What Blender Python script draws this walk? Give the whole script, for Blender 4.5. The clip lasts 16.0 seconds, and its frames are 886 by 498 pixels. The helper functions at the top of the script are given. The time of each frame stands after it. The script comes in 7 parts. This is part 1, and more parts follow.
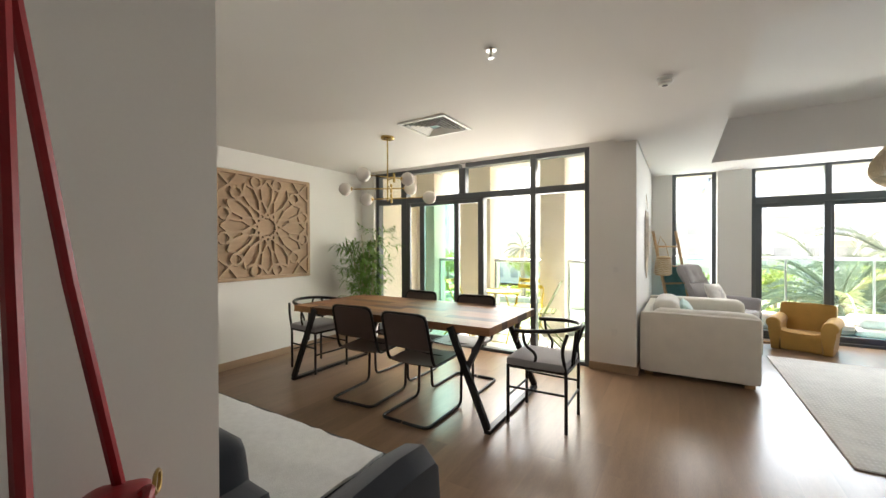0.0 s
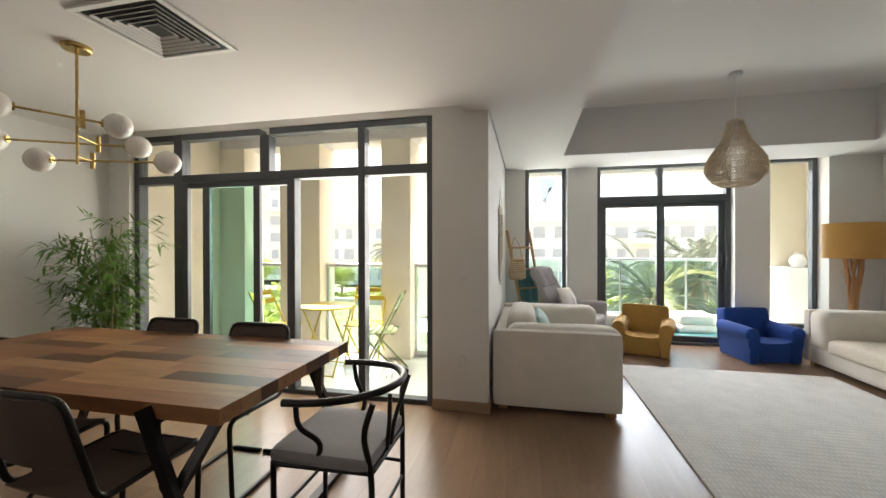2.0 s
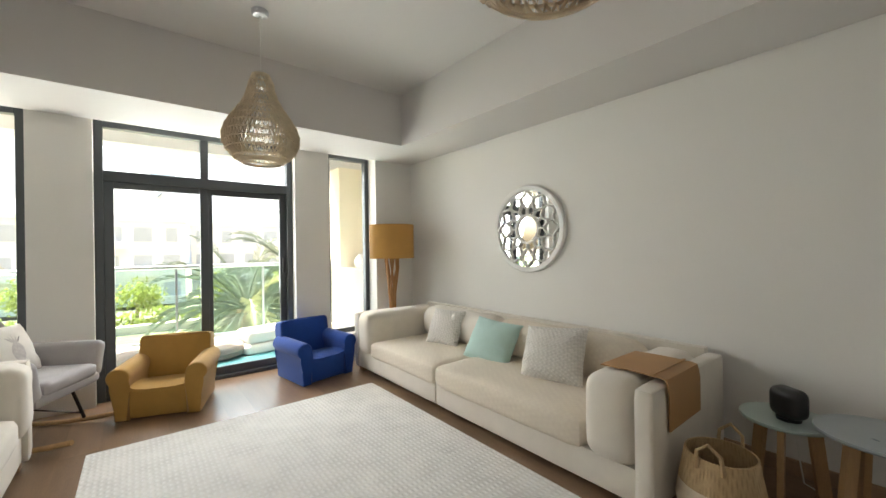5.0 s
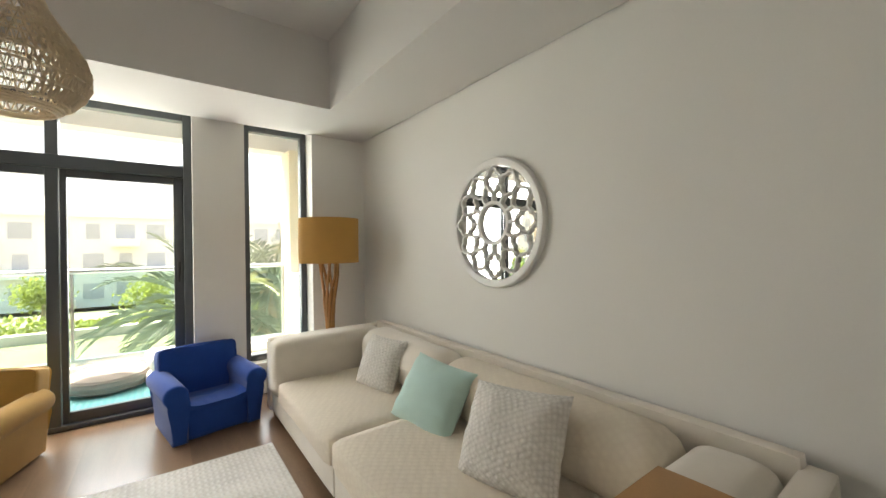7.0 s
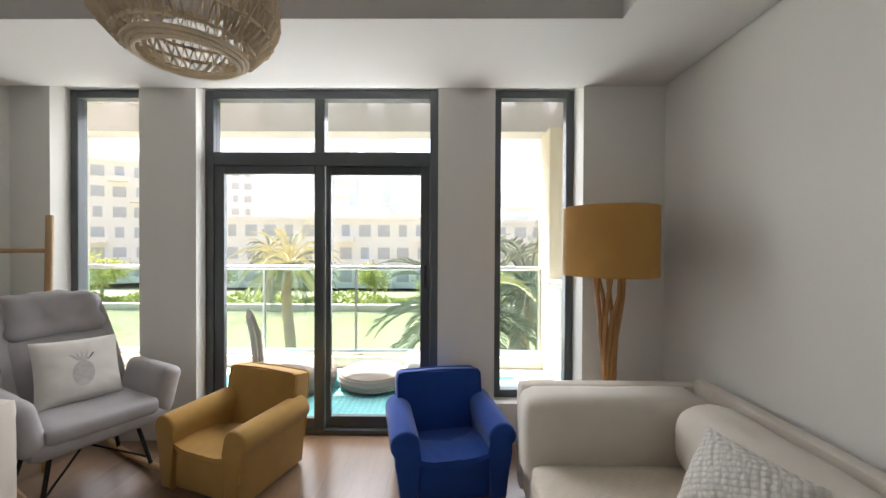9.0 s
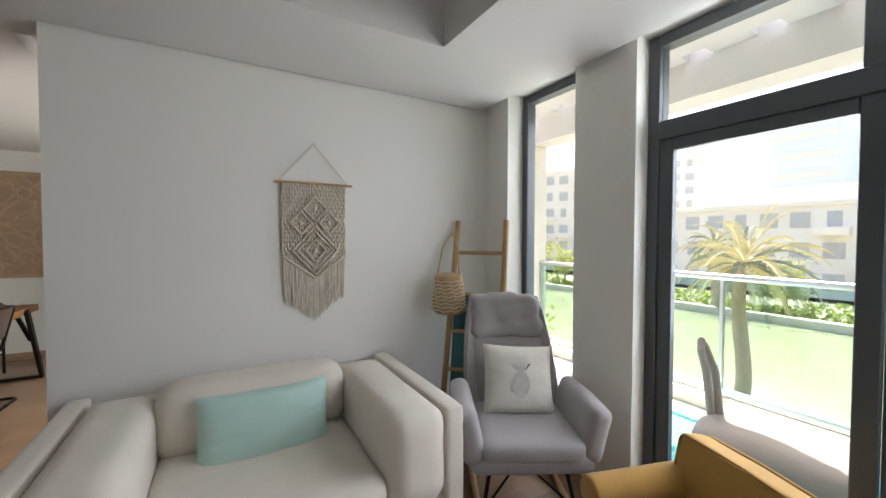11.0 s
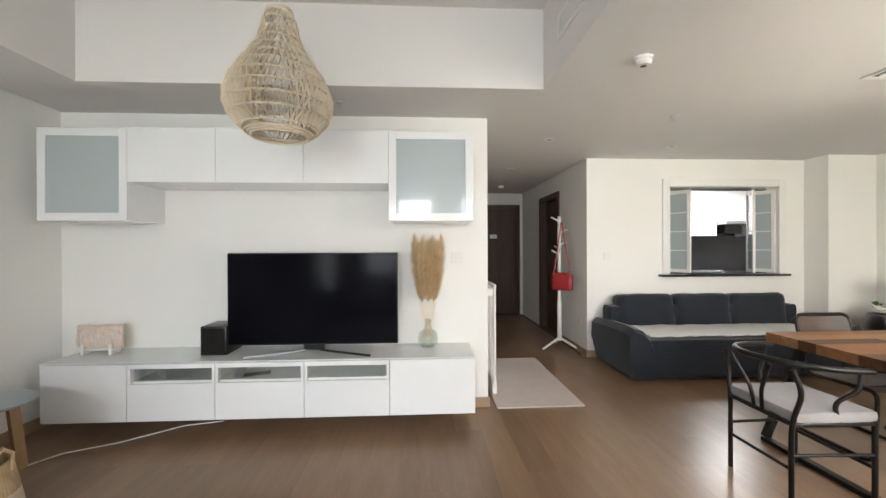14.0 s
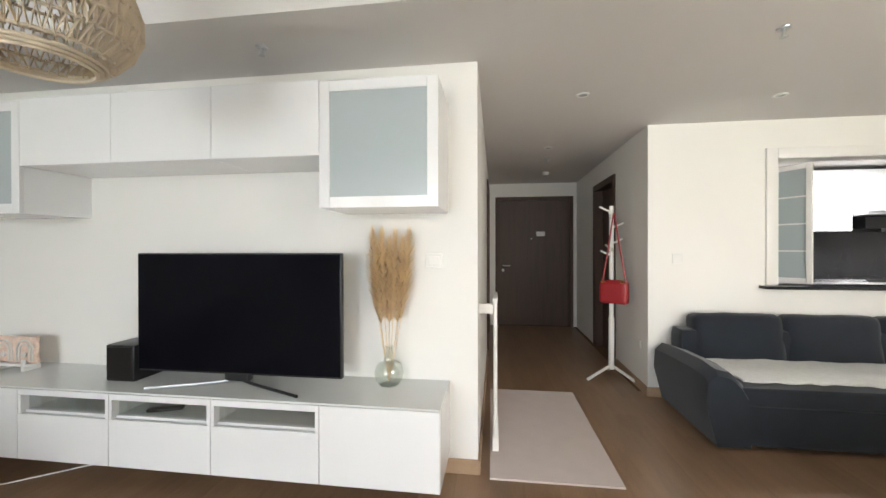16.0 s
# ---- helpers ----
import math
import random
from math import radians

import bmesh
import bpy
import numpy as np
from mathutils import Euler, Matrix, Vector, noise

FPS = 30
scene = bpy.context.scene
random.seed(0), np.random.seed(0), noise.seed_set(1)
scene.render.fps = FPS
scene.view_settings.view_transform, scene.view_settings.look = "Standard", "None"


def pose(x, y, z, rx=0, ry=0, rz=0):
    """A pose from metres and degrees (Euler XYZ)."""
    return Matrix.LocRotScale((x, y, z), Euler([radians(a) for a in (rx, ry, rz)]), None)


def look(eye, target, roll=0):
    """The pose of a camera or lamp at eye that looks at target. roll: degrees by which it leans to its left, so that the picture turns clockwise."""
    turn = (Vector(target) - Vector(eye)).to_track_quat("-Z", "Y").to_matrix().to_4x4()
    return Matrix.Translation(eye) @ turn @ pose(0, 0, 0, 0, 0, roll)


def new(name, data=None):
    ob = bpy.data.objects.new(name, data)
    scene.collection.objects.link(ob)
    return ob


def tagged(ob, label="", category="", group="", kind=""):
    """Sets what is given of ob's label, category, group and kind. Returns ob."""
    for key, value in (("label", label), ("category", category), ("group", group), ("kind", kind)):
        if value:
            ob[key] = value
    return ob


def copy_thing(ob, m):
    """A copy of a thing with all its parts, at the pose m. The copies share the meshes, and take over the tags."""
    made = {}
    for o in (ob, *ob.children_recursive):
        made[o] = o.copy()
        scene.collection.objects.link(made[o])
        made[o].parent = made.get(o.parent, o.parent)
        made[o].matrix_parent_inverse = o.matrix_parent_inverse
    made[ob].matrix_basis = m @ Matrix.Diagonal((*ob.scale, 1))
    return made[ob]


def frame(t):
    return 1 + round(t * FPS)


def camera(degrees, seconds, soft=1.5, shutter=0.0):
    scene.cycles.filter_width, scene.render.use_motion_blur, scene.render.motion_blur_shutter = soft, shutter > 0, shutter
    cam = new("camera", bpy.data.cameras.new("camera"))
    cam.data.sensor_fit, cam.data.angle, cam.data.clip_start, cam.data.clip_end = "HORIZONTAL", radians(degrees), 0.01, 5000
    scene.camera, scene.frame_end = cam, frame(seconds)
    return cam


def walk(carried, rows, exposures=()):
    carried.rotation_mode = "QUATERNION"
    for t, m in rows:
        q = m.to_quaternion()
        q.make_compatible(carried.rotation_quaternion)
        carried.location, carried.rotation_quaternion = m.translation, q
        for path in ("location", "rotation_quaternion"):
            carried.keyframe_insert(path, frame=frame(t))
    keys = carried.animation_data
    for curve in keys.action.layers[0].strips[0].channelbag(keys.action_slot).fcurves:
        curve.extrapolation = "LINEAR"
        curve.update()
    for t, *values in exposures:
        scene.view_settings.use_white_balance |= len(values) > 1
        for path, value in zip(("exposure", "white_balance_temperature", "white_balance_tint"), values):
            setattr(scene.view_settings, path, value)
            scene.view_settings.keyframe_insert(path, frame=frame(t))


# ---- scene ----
cam = camera(98.2, 16.0)
PATH = [
    (0, (-0.068, 0.14, 1.339), (-1.117, 1.841, 1.323), -0.2),
    (0.5, (-0.079, 0.43, 1.352), (-0.962, 2.224, 1.327), -0.2),
    (1, (-0.101, 0.765, 1.353), (-0.858, 2.616, 1.324), -0.2),
    (1.5, (-0.106, 1.119, 1.358), (-0.717, 3.023, 1.331), -0.1),
    (2, (-0.147, 1.473, 1.329), (-0.574, 3.427, 1.318), -0.1),
    (2.5, (-0.134, 1.808, 1.335), (-0.298, 3.801, 1.323), -0.0),
    (3, (-0.007, 2.081, 1.297), (0.112, 4.077, 1.303), -0.3),
    (3.5, (0.167, 2.337, 1.316), (0.609, 4.288, 1.318), -0.5),
    (4, (0.443, 2.484, 1.34), (1.195, 4.337, 1.324), -0.7),
    (4.5, (0.775, 2.612, 1.348), (1.8, 4.329, 1.327), -0.6),
    (5, (1.088, 2.744, 1.295), (2.336, 4.307, 1.294), -0.8),
    (7.5, (2.465, 3.545, 1.329), (3.584, 5.203, 1.311), -0.4),
    (8, (2.568, 3.858, 1.336), (3.413, 5.671, 1.317), -0.3),
    (10.5, (2.216, 5.12, 1.414), (0.847, 6.578, 1.372), 0.7),
    (11, (2.036, 5.251, 1.424), (0.305, 6.251, 1.367), 0.1),
    (11.5, (1.923, 5.442, 1.391), (-0.049, 5.775, 1.349), -0.5),
    (12, (1.71, 5.503, 1.36), (-0.265, 5.184, 1.347), -0.5),
    (12.5, (1.517, 5.497, 1.343), (-0.253, 4.565, 1.338), -0.3),
    (13, (1.36, 5.422, 1.337), (0.039, 3.92, 1.336), -0.4),
    (13.5, (1.23, 5.304, 1.333), (0.522, 3.434, 1.33), -0.1),
    (14, (1.111, 5.134, 1.329), (1.008, 3.136, 1.325), -0.2),
    (14.5, (1.006, 4.913, 1.341), (1.307, 2.936, 1.332), -0.1),
    (15, (0.908, 4.633, 1.348), (1.374, 2.689, 1.338), -0.1),
    (15.5, (0.716, 4.372, 1.332), (1.178, 2.426, 1.328), -0.2),
    (16, (0.469, 4.198, 1.326), (0.74, 2.216, 1.32), -0.1),
]
walk(cam, [(t, look(eye, aim, lean)) for t, eye, aim, lean in PATH],
     exposures=[(0.0, 2.84, 6600, 10), (1.0, 2.55, 6550, 10), (2.0, 2.35, 6600, 11), (3.0, 2.14, 6050, 13), (3.5, 2.2, 5950, 6), (4.0, 2.45, 6350, 13), (5.0, 2.58, 6800, 9), (7.3, 2.35, 7100, 10), (8.0, 2.15, 6900, 12), (10.5, 1.86, 6200, 15), (11.0, 1.88, 6250, 13),
                (11.5, 2.3, 6150, 12), (12.0, 2.65, 6150, 12), (12.5, 2.82, 6200, 12), (13.5, 3.02, 6350, 11), (15.0, 3.28, 6400, 10), (16.0, 3.22, 6400, 10)])

# ---- world, sun, lights ----
world = bpy.data.worlds.new("world")
scene.world = world
world.use_nodes = True
sky = world.node_tree.nodes.new("ShaderNodeTexSky")
sky.sky_type, sky.sun_disc = "NISHITA", False
sky.sun_elevation, sky.sun_rotation = radians(62), radians(320)
sky.air_density, sky.dust_density = 1.2, 6.0
background = world.node_tree.nodes["Background"]
background.inputs["Strength"].default_value = 0.15
world.node_tree.links.new(sky.outputs["Color"], background.inputs["Color"])

sun = new("sun", bpy.data.lights.new("sun", "SUN"))
sun.data.energy, sun.data.angle, sun.data.color = 4.6, radians(0.5), (1.0, 0.95, 0.87)
sun.matrix_world = look((0, 0, 30), (0.30, -0.36, 30 - 0.885))


GY, DY = 7.24, 4.62              # planes of the living and dining room glass


def window_light(x0, x1, z0, z1, y, watts, color=(0.93, 0.953, 0.985)):
    lamp = new("window_light", bpy.data.lights.new("window_light", "AREA"))
    lamp.data.shape, lamp.data.size, lamp.data.size_y = "RECTANGLE", x1 - x0, z1 - z0
    lamp.data.energy, lamp.data.color = watts, color
    mid = Vector(((x0 + x1) / 2, y + (z1 - z0) * 0.17, (z0 + z1) / 2))
    lamp.matrix_world = look(mid, mid + Vector((0, -1, -0.35)))
    return lamp


window_light(0.95, 2.35, 0.75, 2.35, GY + 0.10, 13)
window_light(-0.1, 0.33, 0.4, 2.35, GY + 0.10, 3.2)
window_light(2.95, 3.36, 0.4, 2.35, GY + 0.10, 3.2)
window_light(-3.3, -1.05, 0.6, 2.3, DY + 0.09, 17, (1.0, 0.93, 0.86))

# ---- materials ----
MATS = {}


def mat(name, color, rough=0.6, metal=0.0, var=0.12, scale=6.0, fine=60.0, bump=0.15, bump_dist=0.004, spec=0.5,
        coat=0.0, sheen=0.0, trans=0.0, random_amount=0.0, stretch=(1, 1, 1), rough_var=0.08, emit=0.0):
    """A surface with a coarse and a fine variation of its colour, roughness and relief."""
    m = bpy.data.materials.new(name)
    m.use_nodes = True
    nt = m.node_tree
    bsdf = nt.nodes["Principled BSDF"]
    coord = nt.nodes.new("ShaderNodeTexCoord")
    mapping = nt.nodes.new("ShaderNodeMapping")
    mapping.inputs["Scale"].default_value = stretch
    nt.links.new(coord.outputs["Object"], mapping.inputs["Vector"])
    coarse = nt.nodes.new("ShaderNodeTexNoise")
    coarse.inputs["Scale"].default_value, coarse.inputs["Detail"].default_value = scale, 4
    grain = nt.nodes.new("ShaderNodeTexNoise")
    grain.inputs["Scale"].default_value, grain.inputs["Detail"].default_value = fine, 3
    for n in (coarse, grain):
        nt.links.new(mapping.outputs["Vector"], n.inputs["Vector"])
    mixed = nt.nodes.new("ShaderNodeMath")
    mixed.operation = "ADD"
    half = nt.nodes.new("ShaderNodeMath")
    half.operation, half.inputs[1].default_value = "MULTIPLY", 0.5
    nt.links.new(grain.outputs["Fac"], half.inputs[0])
    nt.links.new(coarse.outputs["Fac"], mixed.inputs[0])
    nt.links.new(half.outputs[0], mixed.inputs[1])
    last = mixed
    if random_amount:
        info = nt.nodes.new("ShaderNodeObjectInfo")
        r = nt.nodes.new("ShaderNodeMath")
        r.operation, r.inputs[1].default_value = "MULTIPLY_ADD", random_amount
        nt.links.new(info.outputs["Random"], r.inputs[0])
        nt.links.new(mixed.outputs[0], r.inputs[2])
        sub = nt.nodes.new("ShaderNodeMath")
        sub.operation, sub.inputs[1].default_value = "SUBTRACT", random_amount / 2
        nt.links.new(r.outputs[0], sub.inputs[0])
        last = sub
    ramp = nt.nodes.new("ShaderNodeValToRGB")
    c = Vector(color[:3])
    lo, hi = c * (1 - var), c * (1 + var)
    ramp.color_ramp.elements[0].position, ramp.color_ramp.elements[1].position = 0.35, 1.0
    ramp.color_ramp.elements[0].color = (*lo, 1)
    ramp.color_ramp.elements[1].color = (min(hi.x, 0.95), min(hi.y, 0.95), min(hi.z, 0.95), 1)
    nt.links.new(last.outputs[0], ramp.inputs["Fac"])
    nt.links.new(ramp.outputs["Color"], bsdf.inputs["Base Color"])
    rr = nt.nodes.new("ShaderNodeMapRange")
    rr.inputs["To Min"].default_value, rr.inputs["To Max"].default_value = max(rough - rough_var, 0.02), min(rough + rough_var, 1)
    nt.links.new(coarse.outputs["Fac"], rr.inputs["Value"])
    nt.links.new(rr.outputs[0], bsdf.inputs["Roughness"])
    bsdf.inputs["Metallic"].default_value = metal
    bsdf.inputs["Specular IOR Level"].default_value = spec
    bsdf.inputs["Coat Weight"].default_value = coat
    bsdf.inputs["Sheen Weight"].default_value = sheen
    bsdf.inputs["Transmission Weight"].default_value = trans
    if bump:
        b = nt.nodes.new("ShaderNodeBump")
        b.inputs["Strength"].default_value, b.inputs["Distance"].default_value = bump, bump_dist
        nt.links.new(grain.outputs["Fac"], b.inputs["Height"])
        nt.links.new(b.outputs["Normal"], bsdf.inputs["Normal"])
    MATS[name] = m
    return m


def weave(name, color, size=0.02, depth=0.6, dist=0.006, var=0.2, rough=0.9, second=None, ratio=1.0):
    """Cloth whose threads show: two crossing waves give relief and a change of tone."""
    m = mat(name, color, rough, var=var, bump=0)
    nt = m.node_tree
    bsdf = nt.nodes["Principled BSDF"]
    coord = nt.nodes["Texture Coordinate"]
    waves = []
    for axis, k in (("X", 1.0), ("Y", ratio)):
        w = nt.nodes.new("ShaderNodeTexWave")
        w.bands_direction = axis
        w.inputs["Scale"].default_value = 0.314 / size * k
        w.inputs["Distortion"].default_value = 1.2
        w.inputs["Detail Scale"].default_value = 2.0
        nt.links.new(coord.outputs["Object"], w.inputs["Vector"])
        waves.append(w)
    mul = nt.nodes.new("ShaderNodeMath")
    mul.operation = "MULTIPLY"
    nt.links.new(waves[0].outputs["Fac"], mul.inputs[0])
    nt.links.new(waves[1].outputs["Fac"], mul.inputs[1])
    b = nt.nodes.new("ShaderNodeBump")
    b.inputs["Strength"].default_value, b.inputs["Distance"].default_value = depth, dist
    nt.links.new(mul.outputs[0], b.inputs["Height"])
    nt.links.new(b.outputs["Normal"], bsdf.inputs["Normal"])
    if second:
        mix = nt.nodes.new("ShaderNodeMix")
        mix.data_type = "RGBA"
        mix.inputs["B"].default_value = (*second, 1)
        old = bsdf.inputs["Base Color"].links[0].from_socket
        nt.links.new(old, mix.inputs["A"])
        nt.links.new(mul.outputs[0], mix.inputs["Factor"])
        nt.links.new(mix.outputs["Result"], bsdf.inputs["Base Color"])
    return m


def pane_glass(name, tint=(0.95, 0.962, 0.968), gloss=0.03, steady=0.0):
    m = bpy.data.materials.new(name)
    m.use_nodes = True
    nt = m.node_tree
    nt.nodes.clear()
    out = nt.nodes.new("ShaderNodeOutputMaterial")
    mix = nt.nodes.new("ShaderNodeMixShader")
    clear = nt.nodes.new("ShaderNodeBsdfTransparent")
    clear.inputs["Color"].default_value = (*tint, 1)
    shine = nt.nodes.new("ShaderNodeBsdfGlossy")
    shine.inputs["Roughness"].default_value = gloss
    facing = nt.nodes.new("ShaderNodeLayerWeight")
    facing.inputs["Blend"].default_value = 0.5
    power = nt.nodes.new("ShaderNodeMath")
    power.operation, power.inputs[1].default_value = "POWER", 5.0
    nt.links.new(facing.outputs["Facing"], power.inputs[0])
    fres = nt.nodes.new("ShaderNodeMath")
    fres.operation, fres.inputs[1].default_value, fres.inputs[2].default_value = "MULTIPLY_ADD", 0.5, 0.022
    nt.links.new(power.outputs[0], fres.inputs[0])
    if steady:
        mix.inputs["Fac"].default_value = steady
    else:
        nt.links.new(fres.outputs[0], mix.inputs["Fac"])
    nt.links.new(clear.outputs[0], mix.inputs[1])
    nt.links.new(shine.outputs[0], mix.inputs[2])
    nt.links.new(mix.outputs[0], out.inputs["Surface"])
    return m


WALL = mat("wall_paint", (0.80, 0.787, 0.752), 0.62, var=0.025, scale=1.2, fine=180, bump=0.06, bump_dist=0.001, spec=0.35)
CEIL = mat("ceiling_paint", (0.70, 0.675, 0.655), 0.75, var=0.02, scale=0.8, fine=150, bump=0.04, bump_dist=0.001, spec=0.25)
FRAME = mat("grey_window_frame", (0.075, 0.085, 0.092), 0.42, var=0.1, scale=3, fine=200, bump=0.03, bump_dist=0.0005)
GLASS = pane_glass("window_glass")
RAILGLASS = pane_glass("rail_glass", (0.80, 0.92, 0.89))
GREENGLASS = pane_glass("shaded_glass", (0.66, 0.86, 0.83))
STEEL = mat("brushed_steel", (0.55, 0.56, 0.57), 0.32, 1.0, var=0.06, fine=120, bump=0.03)
BASEB = mat("baseboard_oak", (0.36, 0.25, 0.16), 0.5, var=0.18, scale=3, fine=40, stretch=(1, 1, 6), bump=0.08)
PLANK = mat("oak_plank", (0.222, 0.140, 0.084), 0.29, var=0.24, scale=2.2, fine=26, stretch=(7, 0.9, 1), bump=0.012, bump_dist=0.001,
            random_amount=0.4, rough_var=0.03)
SUBFLOOR = mat("floor_joint", (0.15, 0.095, 0.058), 0.8, var=0.1)
STONE = mat("beige_stone", (0.74, 0.68, 0.57), 0.8, var=0.10, scale=2, fine=70, bump=0.2)
RENDERW = mat("beige_render", (0.78, 0.70, 0.57), 0.85, var=0.06, scale=1.0, fine=90, bump=0.2)
SOFFIT = mat("soffit_paint", (0.62, 0.60, 0.60), 0.85, var=0.05, scale=1, bump=0.1)
BTILE = mat("balcony_tile", (0.70, 0.69, 0.66), 0.14, var=0.08, scale=2, fine=60, bump=0.05)
DARKDOOR = mat("dark_stained_door", (0.062, 0.034, 0.022), 0.5, var=0.28, scale=2.5, fine=30, stretch=(9, 9, 0.7), bump=0.06)
WHITE = mat("white_lacquer", (0.80, 0.80, 0.80), 0.18, var=0.015, scale=2, bump=0.0, coat=0.3)
WHITEP = mat("white_paint", (0.78, 0.77, 0.74), 0.4, var=0.03, scale=4, bump=0.03)
PLASTIC = mat("white_plastic", (0.76, 0.75, 0.72), 0.35, var=0.02, bump=0)
BLACKM = mat("black_steel", (0.02, 0.018, 0.017), 0.36, 0.6, var=0.25, scale=10, fine=120, bump=0.06, bump_dist=0.001)
BLACKP = mat("black_plastic", (0.013, 0.013, 0.014), 0.35, var=0.1, bump=0.03)
BLACKSTONE = mat("black_granite", (0.018, 0.018, 0.02), 0.12, var=0.5, scale=60, fine=220, bump=0.0)


# ---- mesh helpers ----
def link_mesh(name, bm, material, parent=None, label="", smooth=True, sharp=38):
    me = bpy.data.meshes.new(name)
    bmesh.ops.recalc_face_normals(bm, faces=bm.faces[:])
    bm.to_mesh(me)
    bm.free()
    if smooth:
        me.shade_smooth()
        me.set_sharp_from_angle(angle=radians(sharp))
    me.materials.append(material)
    ob = new(name, me)
    if parent is not None:
        ob.parent = parent
    if label:
        ob["label"] = label
    return ob


def part(name, bm, material, parent, label="", smooth=True, sharp=38):
    return link_mesh(name, bm, material, parent, label, smooth, sharp)


def thing(name, m, label, category, group="", kind=""):
    ob = new(name)
    ob.empty_display_size = 0.1
    ob.matrix_world = m
    return tagged(ob, label, category, group, kind)


def structure(name, bm, material, label, category="", smooth=True):
    return tagged(link_mesh(name, bm, material, None, "", smooth), label, category, "", "structure")


def add_box(bm, x0, x1, y0, y1, z0, z1, bevel=0.0, seg=2):
    m = Matrix.Translation(((x0 + x1) / 2, (y0 + y1) / 2, (z0 + z1) / 2)) @ Matrix.Diagonal((abs(x1 - x0), abs(y1 - y0), abs(z1 - z0), 1))
    made = bmesh.ops.create_cube(bm, size=1.0, matrix=m)["verts"]
    if bevel:
        edges = list({e for v in made for e in v.link_edges})
        bmesh.ops.bevel(bm, geom=edges, offset=bevel, segments=seg, affect="EDGES", profile=0.5)
    return bm


def box(x0, x1, y0, y1, z0, z1, bevel=0.0, seg=2):
    return add_box(bmesh.new(), x0, x1, y0, y1, z0, z1, bevel, seg)


def add_tube(bm, points, r, n=10, closed=False, r_end=None):
    pts = [Vector(p) for p in points]
    count = len(pts)
    rings, up = [], None
    for i, p in enumerate(pts):
        a = pts[(i - 1) % count] if (i or closed) else p
        b = pts[(i + 1) % count] if (i < count - 1 or closed) else p
        d = (b - a).normalized()
        if up is None:
            up = d.orthogonal().normalized()
        up = (up - d * up.dot(d))
        up = up.normalized() if up.length > 1e-6 else d.orthogonal().normalized()
        side = d.cross(up)
        rad = r if r_end is None else r + (r_end - r) * i / max(count - 1, 1)
        rings.append([bm.verts.new(p + rad * (math.cos(2 * math.pi * k / n) * up + math.sin(2 * math.pi * k / n) * side)) for k in range(n)])
    for i in range(count if closed else count - 1):
        a, b = rings[i], rings[(i + 1) % count]
        for k in range(n):
            bm.faces.new((a[k], a[(k + 1) % n], b[(k + 1) % n], b[k]))
    if not closed:
        bm.faces.new(rings[0][::-1])
        bm.faces.new(rings[-1])
    return bm


def tube(points, r, n=10, closed=False, r_end=None):
    return add_tube(bmesh.new(), points, r, n, closed, r_end)


def rounded(points, radius=0.06, steps=5):
    """A polyline with its inner corners rounded."""
    pts = [Vector(p) for p in points]
    out = [pts[0]]
    for a, b, c in zip(pts, pts[1:], pts[2:]):
        u, v = (a - b), (c - b)
        r = min(radius, u.length * 0.45, v.length * 0.45)
        p, q = b + u.normalized() * r, b + v.normalized() * r
        for i in range(steps + 1):
            t = i / steps
            out.append((1 - t) ** 2 * p + 2 * t * (1 - t) * b + t * t * q)
    out.append(pts[-1])
    return out


def lathe(profile, n=28, cap=False):
    bm = bmesh.new()
    rings = []
    for r, z in profile:
        if r < 1e-5:
            rings.append([bm.verts.new((0, 0, z))])
        else:
            rings.append([bm.verts.new((r * math.cos(2 * math.pi * k / n), r * math.sin(2 * math.pi * k / n), z)) for k in range(n)])
    for a, b in zip(rings, rings[1:]):
        for k in range(n):
            p = [a[k % len(a)], a[(k + 1) % len(a)], b[(k + 1) % len(b)], b[k % len(b)]]
            q = []
            for v in p:
                if v not in q:
                    q.append(v)
            if len(q) > 2:
                bm.faces.new(q)
    return bm


def add_blob(bm, x0, x1, y0, y1, z0, z1, p=5.0, cuts=7, wrinkle=0.0, seed=0.0, freq=5.0, m=None):
    """A padded block: a box with soft, round edges and some unevenness."""
    made = bmesh.ops.create_cube(bm, size=2.0)["verts"]
    edges = list({e for v in made for e in v.link_edges})
    bmesh.ops.subdivide_edges(bm, edges=edges, cuts=cuts, use_grid_fill=True)
    mid = Vector(((x0 + x1) / 2, (y0 + y1) / 2, (z0 + z1) / 2))
    size = Vector((abs(x1 - x0) / 2, abs(y1 - y0) / 2, abs(z1 - z0) / 2))
    small = min(size)
    for v in bm.verts:
        c = v.co
        # push the grid towards the edges, then round
        k = Vector([math.copysign(abs(a) ** 0.75, a) for a in c])
        s = size
        e = Vector([max(0.0, abs(k[i]) * s[i] - (s[i] - small * min(1.0, 3.2 / p))) for i in range(3)])
        core = Vector([math.copysign(min(abs(k[i]) * s[i], s[i] - small * min(1.0, 3.2 / p)), k[i]) for i in range(3)])
        rad = small * min(1.0, 3.2 / p)
        if e.length > 1e-9:
            big = max(e)
            e = e.normalized() * big if big > 0 else e
        q = core + Vector([math.copysign(e[i], k[i]) for i in range(3)])
        if wrinkle:
            w = noise.noise((q + mid) * freq + Vector((seed, seed * 1.7, 0)))
            q = q * 1.0 + q.normalized() * w * wrinkle
        q = q + mid
        v.co = m @ q if m else q
    return bm


def blob(*a, **k):
    return add_blob(bmesh.new(), *a, **k)


